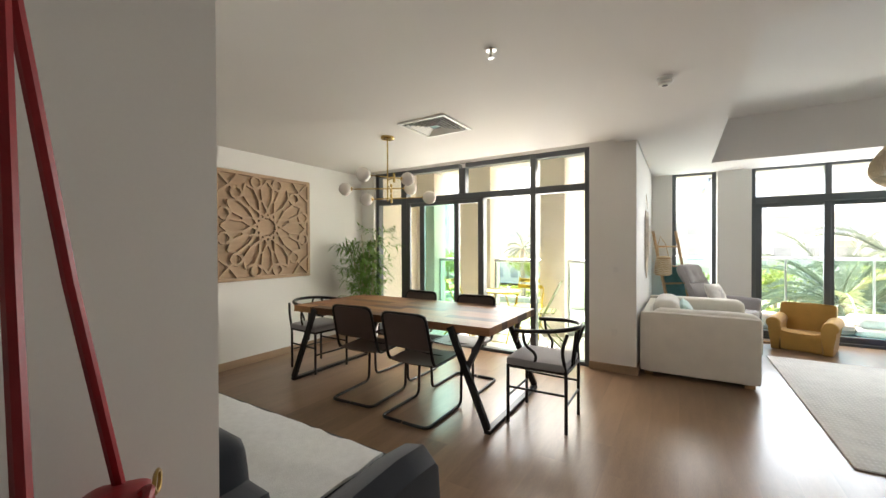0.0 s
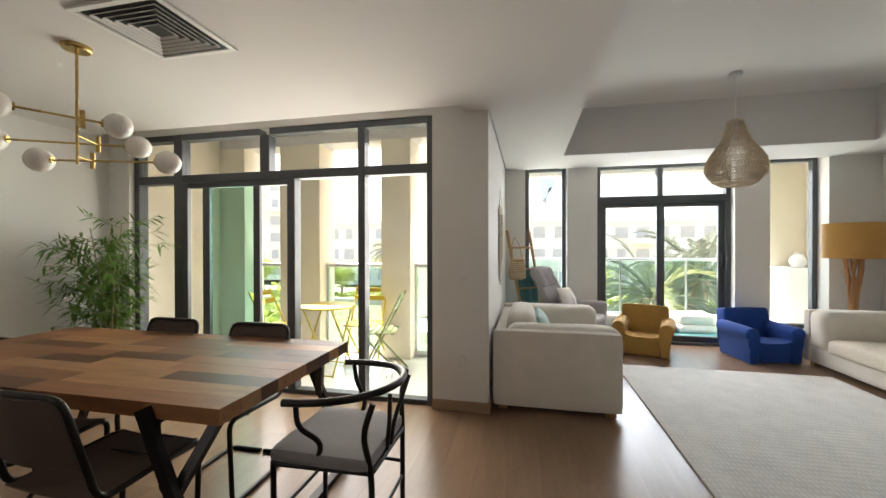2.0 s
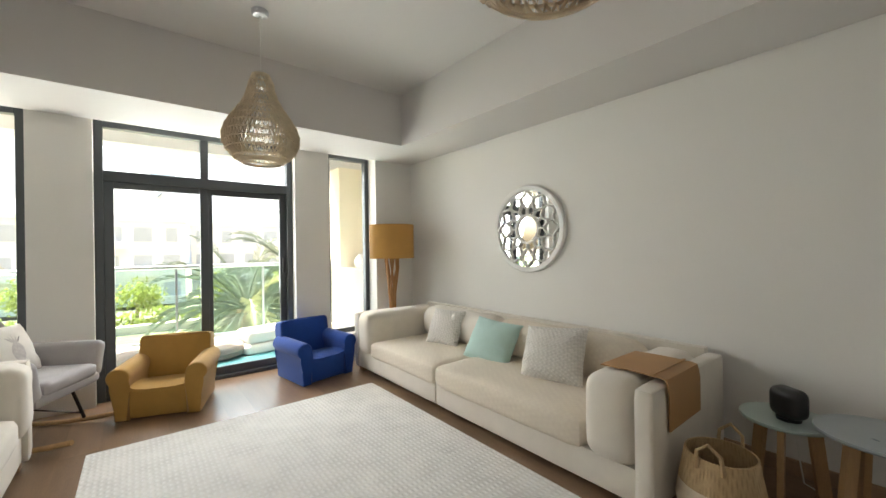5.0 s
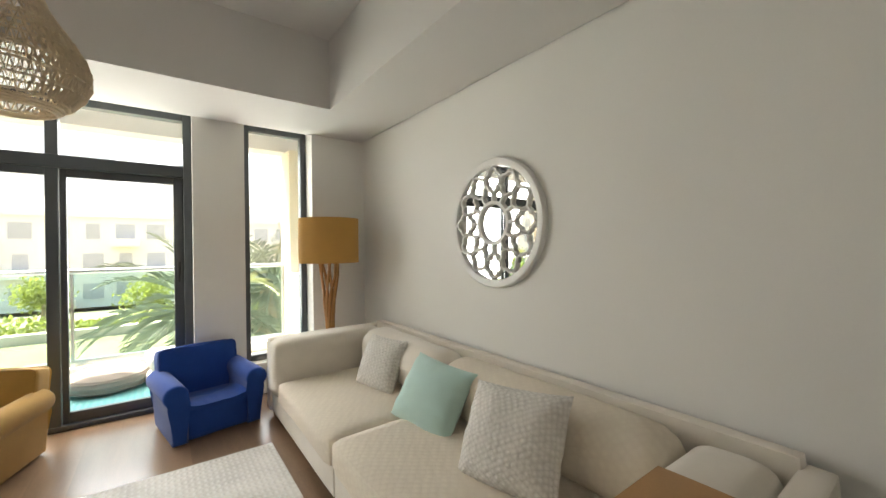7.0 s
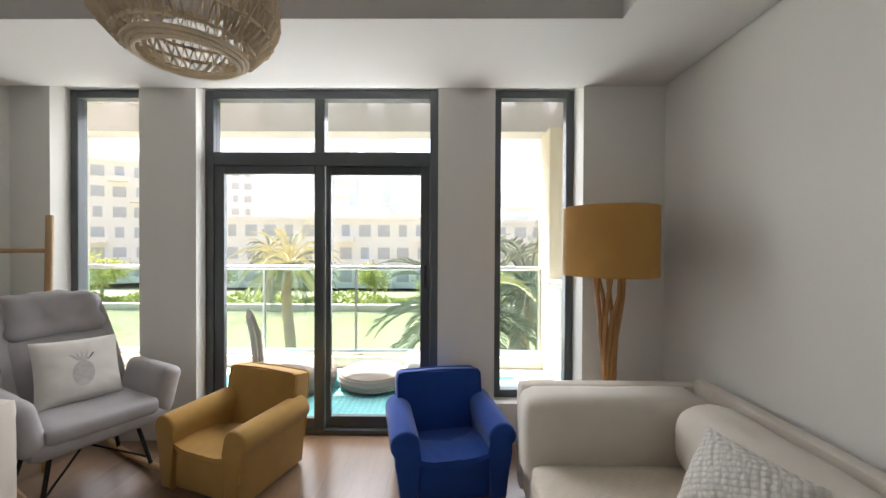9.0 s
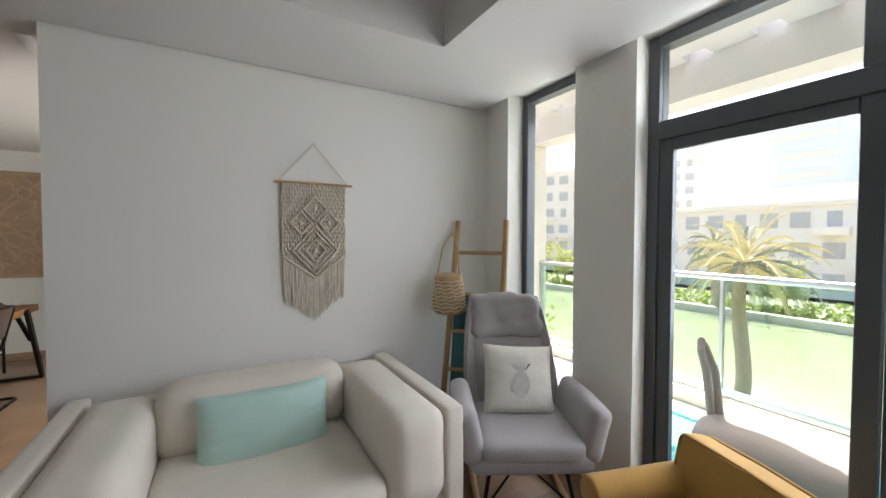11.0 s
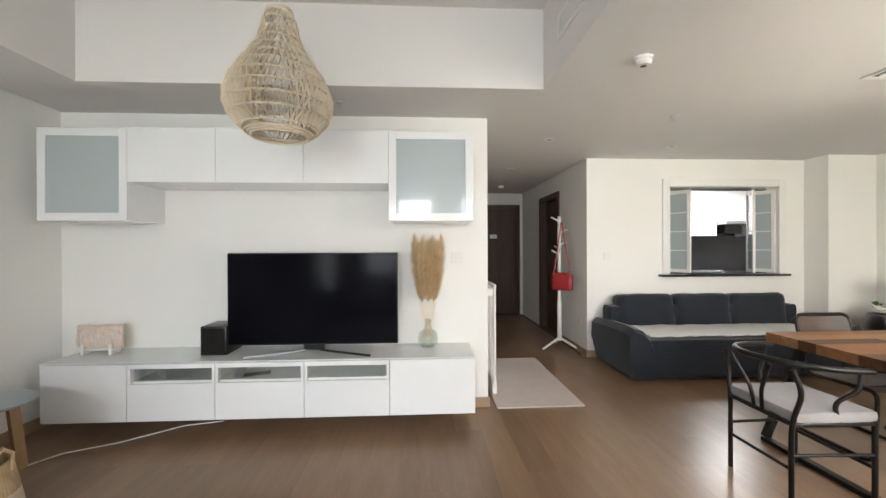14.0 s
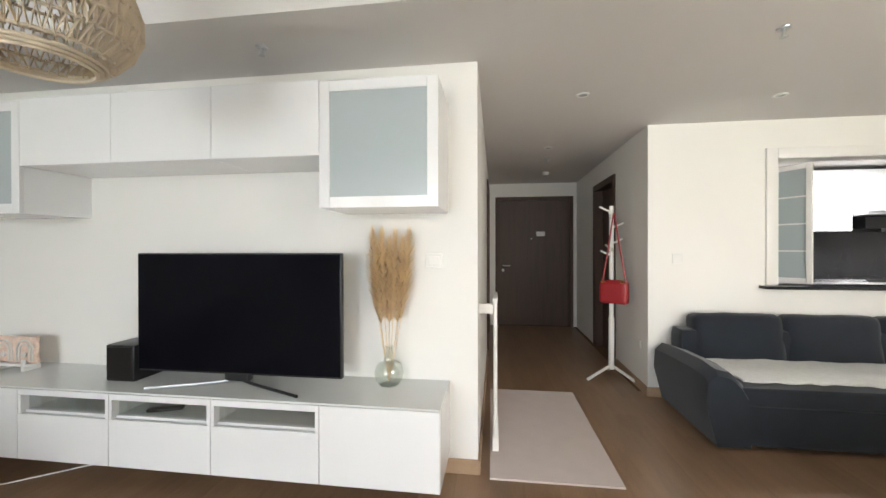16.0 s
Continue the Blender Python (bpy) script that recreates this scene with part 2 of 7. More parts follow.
def pillow(w, h, thick, seed=0.0, n=22):
    """A scatter cushion standing in the xz plane, with pinched corners, its lower edge at z = 0."""
    bm = bmesh.new()
    rows = {}
    for s in (1, -1):
        for i in range(n + 1):
            for j in range(n + 1):
                u, v = 2 * i / n - 1, 2 * j / n - 1
                rim = abs(u) > 0.999 or abs(v) > 0.999
                if s < 0 and rim:
                    rows[(s, i, j)] = rows[(1, i, j)]
                    continue
                pinch = 1 - 0.055 * (1 - abs(v) ** 2) * abs(u) ** 3
                pinch2 = 1 - 0.055 * (1 - abs(u) ** 2) * abs(v) ** 3
                f = ((1 - abs(u) ** 2.4) * (1 - abs(v) ** 2.4)) ** 0.5
                w1 = noise.noise(Vector((u * 2 + seed, v * 2, s * 3.0))) * 0.12
                fold = math.atan2(v, u)
                w1 += noise.noise(Vector((math.cos(fold) * 4.5 + seed, math.sin(fold) * 4.5, s * 2.0))) * 0.30 * max(abs(u), abs(v)) ** 2
                rows[(s, i, j)] = bm.verts.new((u * w / 2 * pinch, s * thick / 2 * f * (1 + w1), (v * pinch2 + 1) * h / 2))
    for s in (1, -1):
        for i in range(n):
            for j in range(n):
                bm.faces.new((rows[(s, i, j)], rows[(s, i + 1, j)], rows[(s, i + 1, j + 1)], rows[(s, i, j + 1)]))
    return bm


# ---- large structure ----
CZ, TOP = 2.415, 2.96            # ceiling, raised ceiling
WX, EX = -4.25, 3.97             # west and east walls
LX = -0.445                      # west wall of the living room
FY = 7.02                        # front wall
KX, KY = -0.875, 0.567           # corner of the kitchen wall
TX, TY = 0.573, 1.945            # corner of the media wall
HY = -2.46                       # entrance wall

bm = box(WX - 0.2, EX + 0.2, HY - 0.2, DY + 0.05, -0.2, -0.0018)
add_box(bm, -0.905, EX + 0.2, DY + 0.05, GY + 0.08, -0.2, -0.0018)
floor = structure("floor", bm, SUBFLOOR, "oak plank floor of the living and dining room", "floor")

structure("wall_west", box(WX - 0.2, WX, 0.2, DY + 0.08, 0, 2.7), WALL, "plain off-white painted dining room wall", "wall")
structure("wall_west_column", box(WX, -3.65, 0.4, 0.86, 0, CZ), WALL, "off-white painted column in the dining corner", "wall")
bm = box(WX, -4.0, DY - 0.09, DY + 0.08, 0, 2.7)
structure("wall_dining_corner", bm, WALL, "narrow off-white wall beside the dining window", "wall")
bm = box(-0.905, LX, 4.53, GY + 0.1, 0, 2.7)
structure("wall_living_west", bm, WALL, "off-white painted wall pier between dining and living room", "wall")
structure("wall_east", box(EX, EX + 0.2, TY - 0.2, GY + 0.1, 0, 3.1), WALL, "long off-white painted living room wall", "wall")
structure("wall_media", box(TX, EX, TY - 0.2, TY, 0, 2.7), WALL, "off-white wall behind the television", "wall")
structure("wall_hall_east", box(TX, TX + 0.2, HY - 0.2, TY - 0.2, 0, 2.7), WALL, "off-white entrance hall wall", "wall")
# front wall: piers between the three openings
bm = box(LX, -0.17, FY + 0.05, GY + 0.1, 0, 2.7)
add_box(bm, 0.41, 0.805, 7.11, GY + 0.1, 0, 2.7)
add_box(bm, 2.475, 2.865, 7.11, GY + 0.1, 0, 2.7)
add_box(bm, 3.435, EX, FY, GY + 0.1, 0, 2.7)
add_box(bm, -0.17, 0.41, 7.10, GY + 0.1, 0, 0.28)
add_box(bm, 2.865, 3.435, 7.10, GY + 0.1, 0, 0.28)
add_box(bm, LX, EX, FY + 0.02, GY + 0.1, 2.47, 2.9)
structure("wall_front", bm, WALL, "off-white front wall with deep window reveals", "wall")
bm = box(-4.0, -0.905, DY - 0.05, DY + 0.08, 2.425, 2.7)
structure("wall_dining_head", bm, WALL, "off-white head above the dining window", "wall")
# kitchen wall with its serving hatch
HX0, HX1, HZ0, HZ1 = -3.31, -1.91, 1.0, 2.08
bm = box(HX1, KX, KY - 0.16, KY, 0, CZ + 0.2)
add_box(bm, -3.65, HX0, KY - 0.16, KY, 0, CZ + 0.2)
add_box(bm, HX0, HX1, KY - 0.16, KY, 0, HZ0)
add_box(bm, HX0, HX1, KY - 0.16, KY, HZ1, CZ + 0.2)
structure("wall_kitchen", bm, WALL, "off-white wall with a serving hatch to the kitchen", "wall")
# hall west wall with a door opening
bm = box(KX - 0.14, KX, -0.36, KY - 0.16, 0, CZ + 0.2)
add_box(bm, KX - 0.14, KX, HY, -1.30, 0, CZ + 0.2)
add_box(bm, KX - 0.14, KX, -1.30, -0.36, 2.16, CZ + 0.2)
structure("wall_hall_west", bm, WALL, "off-white entrance hall wall with a doorway", "wall")
bm = box(-1.2, -0.82, HY - 0.15, HY, 0, CZ + 0.2)
add_box(bm, 0.47, TX, HY - 0.15, HY, 0, CZ + 0.2)
add_box(bm, -0.82, 0.47, HY - 0.15, HY, 2.19, CZ + 0.2)
structure("wall_entrance", bm, WALL, "off-white wall around the entrance door", "wall")
# kitchen shell
bm = box(-6.4, KX - 0.14, -2.05, -1.95, 0, 2.6)
add_box(bm, -6.4, -6.3, -1.95, KY - 0.16, 0, 2.6)
add_box(bm, -6.4, -3.65, KY - 0.16, KY - 0.06, 0, 2.6)
structure("wall_kitchen_back", bm, WALL, "white kitchen walls around the worktops", "wall")
structure("kitchen_floor", box(-6.4, WX - 0.2, -2.05, KY - 0.06, -0.2, -0.002), BTILE, "pale tiled kitchen floor", "floor")
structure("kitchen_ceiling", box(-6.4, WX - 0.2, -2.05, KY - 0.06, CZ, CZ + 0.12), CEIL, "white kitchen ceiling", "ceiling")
# Added backing out of view, blocks daylight leaking in below the entrance door.
structure("corridor_wall", box(-1.2, TX + 0.2, HY - 0.30, HY - 0.16, -0.05, 2.6), WALL, "unseen backing that stops light under the entrance door", "wall")

# ceiling with a raised tray
A0, A1, B0, B1 = 0.284, 3.345, 2.542, 6.265
bm = box(WX - 0.2, A0, HY - 0.2, 4.38, CZ, CZ + 0.12)
add_box(bm, -0.64, LX, 4.38, FY + 0.03, CZ, CZ + 0.12)
add_box(bm, LX, A0, 4.38, 4.53, CZ, CZ + 0.12)
add_box(bm, LX + 0.012, A0, 4.53, FY - 0.004, CZ, CZ + 0.12)
add_box(bm, A0, TX + 0.2, HY - 0.2, TY - 0.2, CZ, CZ + 0.12)
add_box(bm, A0, EX - 0.012, TY - 0.2, B0, CZ, CZ + 0.12)
add_box(bm, A0, EX - 0.012, B1, FY + 0.03, CZ, CZ + 0.12)
add_box(bm, A1, EX - 0.012, B0, B1, CZ, CZ + 0.12)
add_box(bm, WX - 0.2, -0.64, 4.38, DY + 0.08, CZ + 0.085, CZ + 0.2)
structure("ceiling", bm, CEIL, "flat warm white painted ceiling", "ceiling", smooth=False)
bm = box(A0 - 0.1, A1 + 0.1, B0 - 0.1, B1 + 0.1, TOP, TOP + 0.1)
add_box(bm, A0 - 0.1, A0, B0, B1, CZ + 0.12, TOP)
add_box(bm, A1, A1 + 0.1, B0, B1, CZ + 0.12, TOP)
add_box(bm, A0 - 0.1, A1 + 0.1, B0 - 0.1, B0, CZ + 0.12, TOP)
add_box(bm, A0 - 0.1, A1 + 0.1, B1, B1 + 0.1, CZ + 0.12, TOP)
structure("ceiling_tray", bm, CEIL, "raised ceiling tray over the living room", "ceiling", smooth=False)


# ---- windows ----
def glazed(name, m, label, bars, panes, glass=GLASS):
    w = thing(name, m, label, "window", "", "structure")
    for nm, b in bars:
        part(nm, box(*b, bevel=0.004, seg=1), FRAME, w)
    for b in panes:
        g = part("pane", box(*b), glass, w)
        g.visible_shadow = False
    return w


def slim_window(name, x0, x1):
    z0, z1, f = 0.28, 2.465, 0.055
    y0, y1 = GY - 0.03, GY + 0.05
    bars = [("window_frame", (x0, x0 + f, y0, y1, z0, z1)), ("window_frame", (x1 - f, x1, y0, y1, z0, z1)),
            ("window_frame", (x0 + f, x1 - f, y0, y1, z1 - f, z1)), ("window_frame", (x0 + f, x1 - f, y0, y1, z0, z0 + f))]
    return glazed(name, Matrix(), "tall narrow fixed window in a dark grey frame", bars,
                  [(x0 + f, x1 - f, GY, GY + 0.008, z0 + f, z1 - f)])


slim_window("window_1", -0.17, 0.40)
slim_window("window_2", 2.865, 3.435)
x0, x1, xm = 0.805, 2.475, 1.625
y0, y1 = GY - 0.03, GY + 0.06
bars = [("window_frame", (x0, x0 + 0.06, y0, y1, 0, 2.465)), ("window_frame", (x1 - 0.06, x1, y0, y1, 0, 2.465)),
        ("window_frame", (x0 + 0.06, x1 - 0.06, y0, y1, 2.405, 2.465)), ("window_frame", (x0 + 0.06, x1 - 0.06, y0, y1, 1.93, 2.025)),
        ("window_frame", (xm - 0.035, xm + 0.035, y0, y1, 2.025, 2.405)), ("threshold", (x0 + 0.06, x1 - 0.06, y0, y1, 0.0, 0.035)),
        ("sliding_sash", (x0 + 0.06, x0 + 0.13, y0 + 0.01, y0 + 0.05, 0.035, 1.93)), ("sliding_sash", (xm - 0.04, xm + 0.03, y0 + 0.01, y0 + 0.05, 0.035, 1.93)),
        ("sliding_sash", (x0 + 0.13, xm - 0.04, y0 + 0.01, y0 + 0.05, 1.87, 1.93)), ("sliding_sash", (x0 + 0.13, xm - 0.04, y0 + 0.01, y0 + 0.05, 0.035, 0.115)),
        ("sliding_sash", (xm + 0.03, xm + 0.07, y0 + 0.045, y0 + 0.085, 0.035, 1.93)), ("sliding_sash", (x1 - 0.13, x1 - 0.06, y0 + 0.045, y0 + 0.085, 0.035, 1.93)),
        ("sliding_sash", (xm + 0.07, x1 - 0.13, y0 + 0.045, y0 + 0.085, 1.87, 1.93)), ("sliding_sash", (xm + 0.07, x1 - 0.13, y0 + 0.045, y0 + 0.085, 0.035, 0.115))]
w = glazed("window_3", Matrix(), "sliding balcony door in dark grey frames with toplights", bars,
           [(x0 + 0.06, xm - 0.035, GY, GY + 0.008, 2.025, 2.405), (xm + 0.035, x1 - 0.06, GY, GY + 0.008, 2.025, 2.405),
            (x0 + 0.13, xm - 0.04, y0 + 0.026, y0 + 0.034, 0.115, 1.87), (xm + 0.07, x1 - 0.13, y0 + 0.06, y0 + 0.068, 0.115, 1.87)])
part("handle", box(x1 - 0.105, x1 - 0.085, y0 + 0.02, y0 + 0.045, 1.05, 1.22, 0.006), BLACKP, w, "black pull handle")

# dining window: four bays with toplights, a sliding pair in the middle
y0, y1 = DY - 0.04, DY + 0.06
posts = [(-4.0, -3.94), (-3.52, -3.42), (-2.56, -2.46), (-1.585, -1.52), (-0.965, -0.905)]
bars = [("window_frame", (a, b, y0, y1, 0, 2.425)) for a, b in (posts[0], posts[1], posts[3], posts[4])]
bars += [("window_frame", (-2.56, -2.46, y0, y1, 2.03, 2.365))]
for (a0, a1), (b0, b1) in zip(posts, posts[1:]):
    bars.append(("window_frame", (a1, b0, y0, y1, 2.365, 2.425)))
    bars.append(("window_frame", (a1, b0, y0 + 0.005, y1 - 0.005, 0.0, 0.04)))
bars += [("window_frame", (-3.94, -3.52, y0, y1, 1.95, 2.03)), ("window_frame", (-3.42, -1.585, y0, y1, 1.95, 2.03)), ("window_frame", (-1.52, -0.965, y0, y1, 1.95, 2.03))]
panes = [(a1, b0, DY, DY + 0.008, 2.03, 2.365) for (a0, a1), (b0, b1) in zip(posts, posts[1:])]
panes += [(-3.94, -3.52, DY, DY + 0.008, 0.04, 1.95), (-1.52, -0.965, DY, DY + 0.008, 0.04, 1.95), (-2.20, -1.585, DY, DY + 0.008, 0.04, 1.95)]
# fixed post of the sliding part and its two sashes, slid together
bars += [("window_frame", (-2.28, -2.20, y0, y1, 0.04, 1.95)), ("sliding_sash", (-3.42, -3.36, y0, y0 + 0.04, 0.04, 1.95)),
         ("sliding_sash", (-3.20, -3.12, y0 + 0.01, y0 + 0.05, 0.04, 1.90)), ("sliding_sash", (-2.64, -2.57, y0 + 0.01, y0 + 0.05, 0.04, 1.90)),
         ("sliding_sash", (-3.36, -2.28, y0 + 0.01, y0 + 0.05, 1.90, 1.95)), ("sliding_sash", (-3.12, -2.64, y0 + 0.01, y0 + 0.05, 0.04, 0.11))]
w = glazed("window_4", Matrix(), "wide dark grey dining window with sliding door and toplights", bars, panes)
g = part("pane", box(-3.12, -2.64, DY - 0.012, DY - 0.004, 0.11, 1.90), GREENGLASS, w, "green tinted pane")
g.visible_shadow = False
g = part("pane", box(-3.36, -3.20, DY + 0.012, DY + 0.02, 0.04, 1.90), GLASS, w)
g.visible_shadow = False
g = part("pane", box(-2.57, -2.28, DY + 0.012, DY + 0.02, 0.04, 1.90), GLASS, w)
g.visible_shadow = False

# baseboards
for name, b in (("baseboard_west", (WX, WX + 0.015, 0.86, DY - 0.09, 0, 0.085)), ("baseboard_pier", (-0.905, LX + 0.015, 4.515, 4.53, 0, 0.085)),
                ("baseboard_living_west", (LX, LX + 0.015, 4.53, FY, 0, 0.085)), ("baseboard_east", (EX - 0.015, EX, TY, FY, 0, 0.085)),
                ("baseboard_media", (TX - 0.015, EX - 0.015, TY, TY + 0.015, 0, 0.085)), ("baseboard_media_end", (TX - 0.015, TX, HY, TY, 0, 0.085)),
                ("baseboard_kitchen", (-3.65, KX + 0.015, KY, KY + 0.015, 0, 0.085)), ("baseboard_hall", (KX, KX + 0.015, -0.30, KY, 0, 0.085)),
                ("baseboard_column", (WX, -3.635, 0.86, 0.875, 0, 0.085))):
    structure(name, box(*b, bevel=0.003, seg=1), BASEB, "oak veneer baseboard along the wall", "baseboard")

# ---- materials of the things ----
CREAM = mat("cream_sofa_cloth", (0.73, 0.675, 0.59), 0.95, var=0.06, scale=7, fine=260, bump=0.35, bump_dist=0.002, sheen=0.3, spec=0.2)


def cells(name, color, size, depth, dist, second, stretch=(1, 1, 1), rough=0.95):
    """Cloth with small raised cells: quilting, chunky knit."""
    m = mat(name, color, rough, var=0.06, scale=6, bump=0)
    nt = m.node_tree
    bsdf = nt.nodes["Principled BSDF"]
    v = nt.nodes.new("ShaderNodeTexVoronoi")
    v.inputs["Scale"].default_value, v.inputs["Randomness"].default_value = 1.0 / size, 0.25
    mp = nt.nodes.new("ShaderNodeMapping")
    mp.inputs["Scale"].default_value, mp.inputs["Rotation"].default_value = stretch, (0.3, 0.5, 0.78)
    nt.links.new(nt.nodes["Texture Coordinate"].outputs["Object"], mp.inputs["Vector"])
    nt.links.new(mp.outputs["Vector"], v.inputs["Vector"])
    b = nt.nodes.new("ShaderNodeBump")
    b.invert = True
    b.inputs["Strength"].default_value, b.inputs["Distance"].default_value = depth, dist
    nt.links.new(v.outputs["Distance"], b.inputs["Height"])
    nt.links.new(b.outputs["Normal"], bsdf.inputs["Normal"])
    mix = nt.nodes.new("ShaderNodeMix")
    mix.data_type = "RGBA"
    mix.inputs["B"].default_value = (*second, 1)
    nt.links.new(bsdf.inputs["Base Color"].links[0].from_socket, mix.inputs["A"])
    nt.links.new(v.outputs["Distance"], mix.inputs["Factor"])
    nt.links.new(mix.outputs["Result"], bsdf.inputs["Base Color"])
    return m


def see_through(m, amount=0.45):
    """Lets some light through a thin cloth or rope shade."""
    nt = m.node_tree
    bsdf = nt.nodes["Principled BSDF"]
    tr = nt.nodes.new("ShaderNodeBsdfTranslucent")
    nt.links.new(bsdf.inputs["Base Color"].links[0].from_socket, tr.inputs["Color"])
    mix = nt.nodes.new("ShaderNodeMixShader")
    mix.inputs["Fac"].default_value = amount
    nt.links.new(bsdf.outputs[0], mix.inputs[1])
    nt.links.new(tr.outputs[0], mix.inputs[2])
    nt.links.new(mix.outputs[0], nt.nodes["Material Output"].inputs["Surface"])
    return m


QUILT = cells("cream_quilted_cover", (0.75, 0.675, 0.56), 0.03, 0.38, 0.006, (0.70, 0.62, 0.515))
GREYC = mat("grey_chair_cloth", (0.36, 0.34, 0.34), 0.95, var=0.08, scale=8, fine=240, bump=0.3, bump_dist=0.002, sheen=0.3, spec=0.2)
SEATGREY = mat("grey_seat_cloth", (0.25, 0.235, 0.235), 0.9, var=0.1, scale=14, fine=240, bump=0.3, bump_dist=0.002, sheen=0.3)
CHARCOAL = mat("charcoal_sofa_cloth", (0.019, 0.023, 0.030), 0.92, var=0.15, scale=9, fine=230, bump=0.4, bump_dist=0.002, sheen=0.25, spec=0.2)
MINT = mat("mint_cushion_cloth", (0.46, 0.64, 0.59), 0.9, var=0.05, scale=8, fine=200, bump=0.25, bump_dist=0.002, sheen=0.3)
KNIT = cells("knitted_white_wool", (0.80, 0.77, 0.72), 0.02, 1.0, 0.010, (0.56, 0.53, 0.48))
OFFW = mat("off_white_cushion_cloth", (0.66, 0.63, 0.58), 0.92, var=0.06, scale=9, fine=200, bump=0.3, bump_dist=0.002)
PRINTGREY = mat("faded_grey_print", (0.46, 0.43, 0.41), 0.92, var=0.2, scale=40, fine=200, bump=0.2, bump_dist=0.001)
OCHRE = mat("ochre_cloth", (0.42, 0.245, 0.068), 0.95, var=0.10, scale=9, fine=220, bump=0.3, bump_dist=0.002, sheen=0.2, spec=0.2)
BLUE = mat("royal_blue_cloth", (0.014, 0.058, 0.27), 0.95, var=0.14, scale=9, fine=220, bump=0.3, bump_dist=0.002, sheen=0.2, spec=0.2)
BLANKET = mat("white_throw", (0.66, 0.67, 0.66), 0.98, var=0.08, scale=30, fine=200, bump=0.6, bump_dist=0.006)
RUG = weave("woven_cream_rug", (0.66, 0.645, 0.61), 0.030, 0.5, 0.008, 0.16, 0.98, (0.76, 0.75, 0.725), 0.6)
MATC = mat("pale_pink_mat", (0.56, 0.49, 0.46), 0.95, var=0.05, scale=8, fine=180, bump=0.4, bump_dist=0.003)
TABLEWOODS = [mat("mango_wood_" + n, c, 0.46, spec=0.2, var=0.4, scale=3.5, fine=34, stretch=(1.2, 8, 8), bump=0.12, bump_dist=0.002, random_amount=0.4)
              for n, c in (("dark", (0.085, 0.040, 0.019)), ("brown", (0.15, 0.072, 0.032)), ("red", (0.20, 0.092, 0.040)), ("honey", (0.29, 0.155, 0.07)))]
LEATHER = mat("brown_sling_leather", (0.075, 0.05, 0.04), 0.5, var=0.2, scale=8, fine=150, bump=0.15, bump_dist=0.002)
BLACKLEATHER = mat("black_leather", (0.014, 0.013, 0.013), 0.3, var=0.2, scale=8, fine=150, bump=0.2, bump_dist=0.002)
TAN = mat("tan_leather", (0.41, 0.225, 0.09), 0.55, var=0.10, scale=6, fine=140, bump=0.12, bump_dist=0.001)
OAK = mat("light_oak", (0.43, 0.27, 0.13), 0.5, var=0.22, scale=4, fine=50, stretch=(5, 5, 0.7), bump=0.1, bump_dist=0.002)
DRIFT = mat("driftwood", (0.38, 0.19, 0.065), 0.7, var=0.3, scale=8, fine=60, stretch=(5, 5, 0.8), bump=0.4, bump_dist=0.004)
CARVED = mat("carved_mdf_oak", (0.44, 0.31, 0.20), 0.65, var=0.12, scale=5, fine=60, stretch=(1, 1, 5), bump=0.1, bump_dist=0.002)
# The same oak, slightly darkened: recess shade behind the lattice is in the colour.
CARVEDSHADE = mat("carved_mdf_shaded", (0.41, 0.285, 0.18), 0.7, var=0.12, scale=5, fine=60, stretch=(1, 1, 5), bump=0.1, bump_dist=0.002)
BRASS = mat("brushed_brass", (0.50, 0.36, 0.13), 0.28, 1.0, var=0.08, bump=0.02)
GLOBE = mat("opal_glass", (0.80, 0.77, 0.72), 0.25, var=0.02, bump=0.0)
ROPE = mat("cotton_rope", (0.80, 0.71, 0.57), 0.95, var=0.12, scale=20, fine=200, bump=0.5, bump_dist=0.002)
MACR = mat("macrame_cotton", (0.64, 0.57, 0.48), 0.97, var=0.12, scale=12, fine=240, bump=0.5, bump_dist=0.002)
SEAGRASS = weave("seagrass", (0.50, 0.36, 0.20), 0.014, 0.45, 0.004, 0.2, 0.9, (0.44, 0.31, 0.165))
SHADEC = mat("ochre_lamp_shade", (0.50, 0.27, 0.07), 0.85, var=0.08, scale=5, fine=240, bump=0.25, bump_dist=0.001)
TEAL = mat("teal_throw", (0.075, 0.20, 0.21), 0.95, var=0.12, scale=9, fine=160, bump=0.5, bump_dist=0.003)
LEAF = mat("bamboo_leaf", (0.15, 0.27, 0.055), 0.5, var=0.35, scale=3, fine=60, bump=0.05, random_amount=0.2)
CANE = mat("bamboo_cane", (0.42, 0.36, 0.22), 0.5, var=0.2, scale=8, fine=60)
FROND = mat("palm_leaf", (0.18, 0.20, 0.145), 0.5, var=0.4, scale=1.5, fine=20, bump=0.05)
FROND2 = mat("dry_palm_leaf", (0.52, 0.47, 0.26), 0.6, var=0.3, scale=1.5, fine=20, bump=0.05)
TRUNK = mat("palm_trunk", (0.42, 0.31, 0.21), 0.9, var=0.35, scale=6, fine=30, bump=0.8, bump_dist=0.03)
MIRROR = mat("mirror_glass", (0.86, 0.87, 0.86), 0.015, 1.0, var=0.0, bump=0, rough_var=0.0)
SCREEN = mat("television_screen", (0.004, 0.004, 0.006), 0.12, spec=0.06, var=0.1, bump=0, rough_var=0.02)
FROST = mat("frosted_glass", (0.40, 0.45, 0.46), 0.32, var=0.02, scale=2, bump=0.0, coat=1.0)
TINTTOP = mat("white_glass_top", (0.70, 0.72, 0.71), 0.06, var=0.02, bump=0.0)
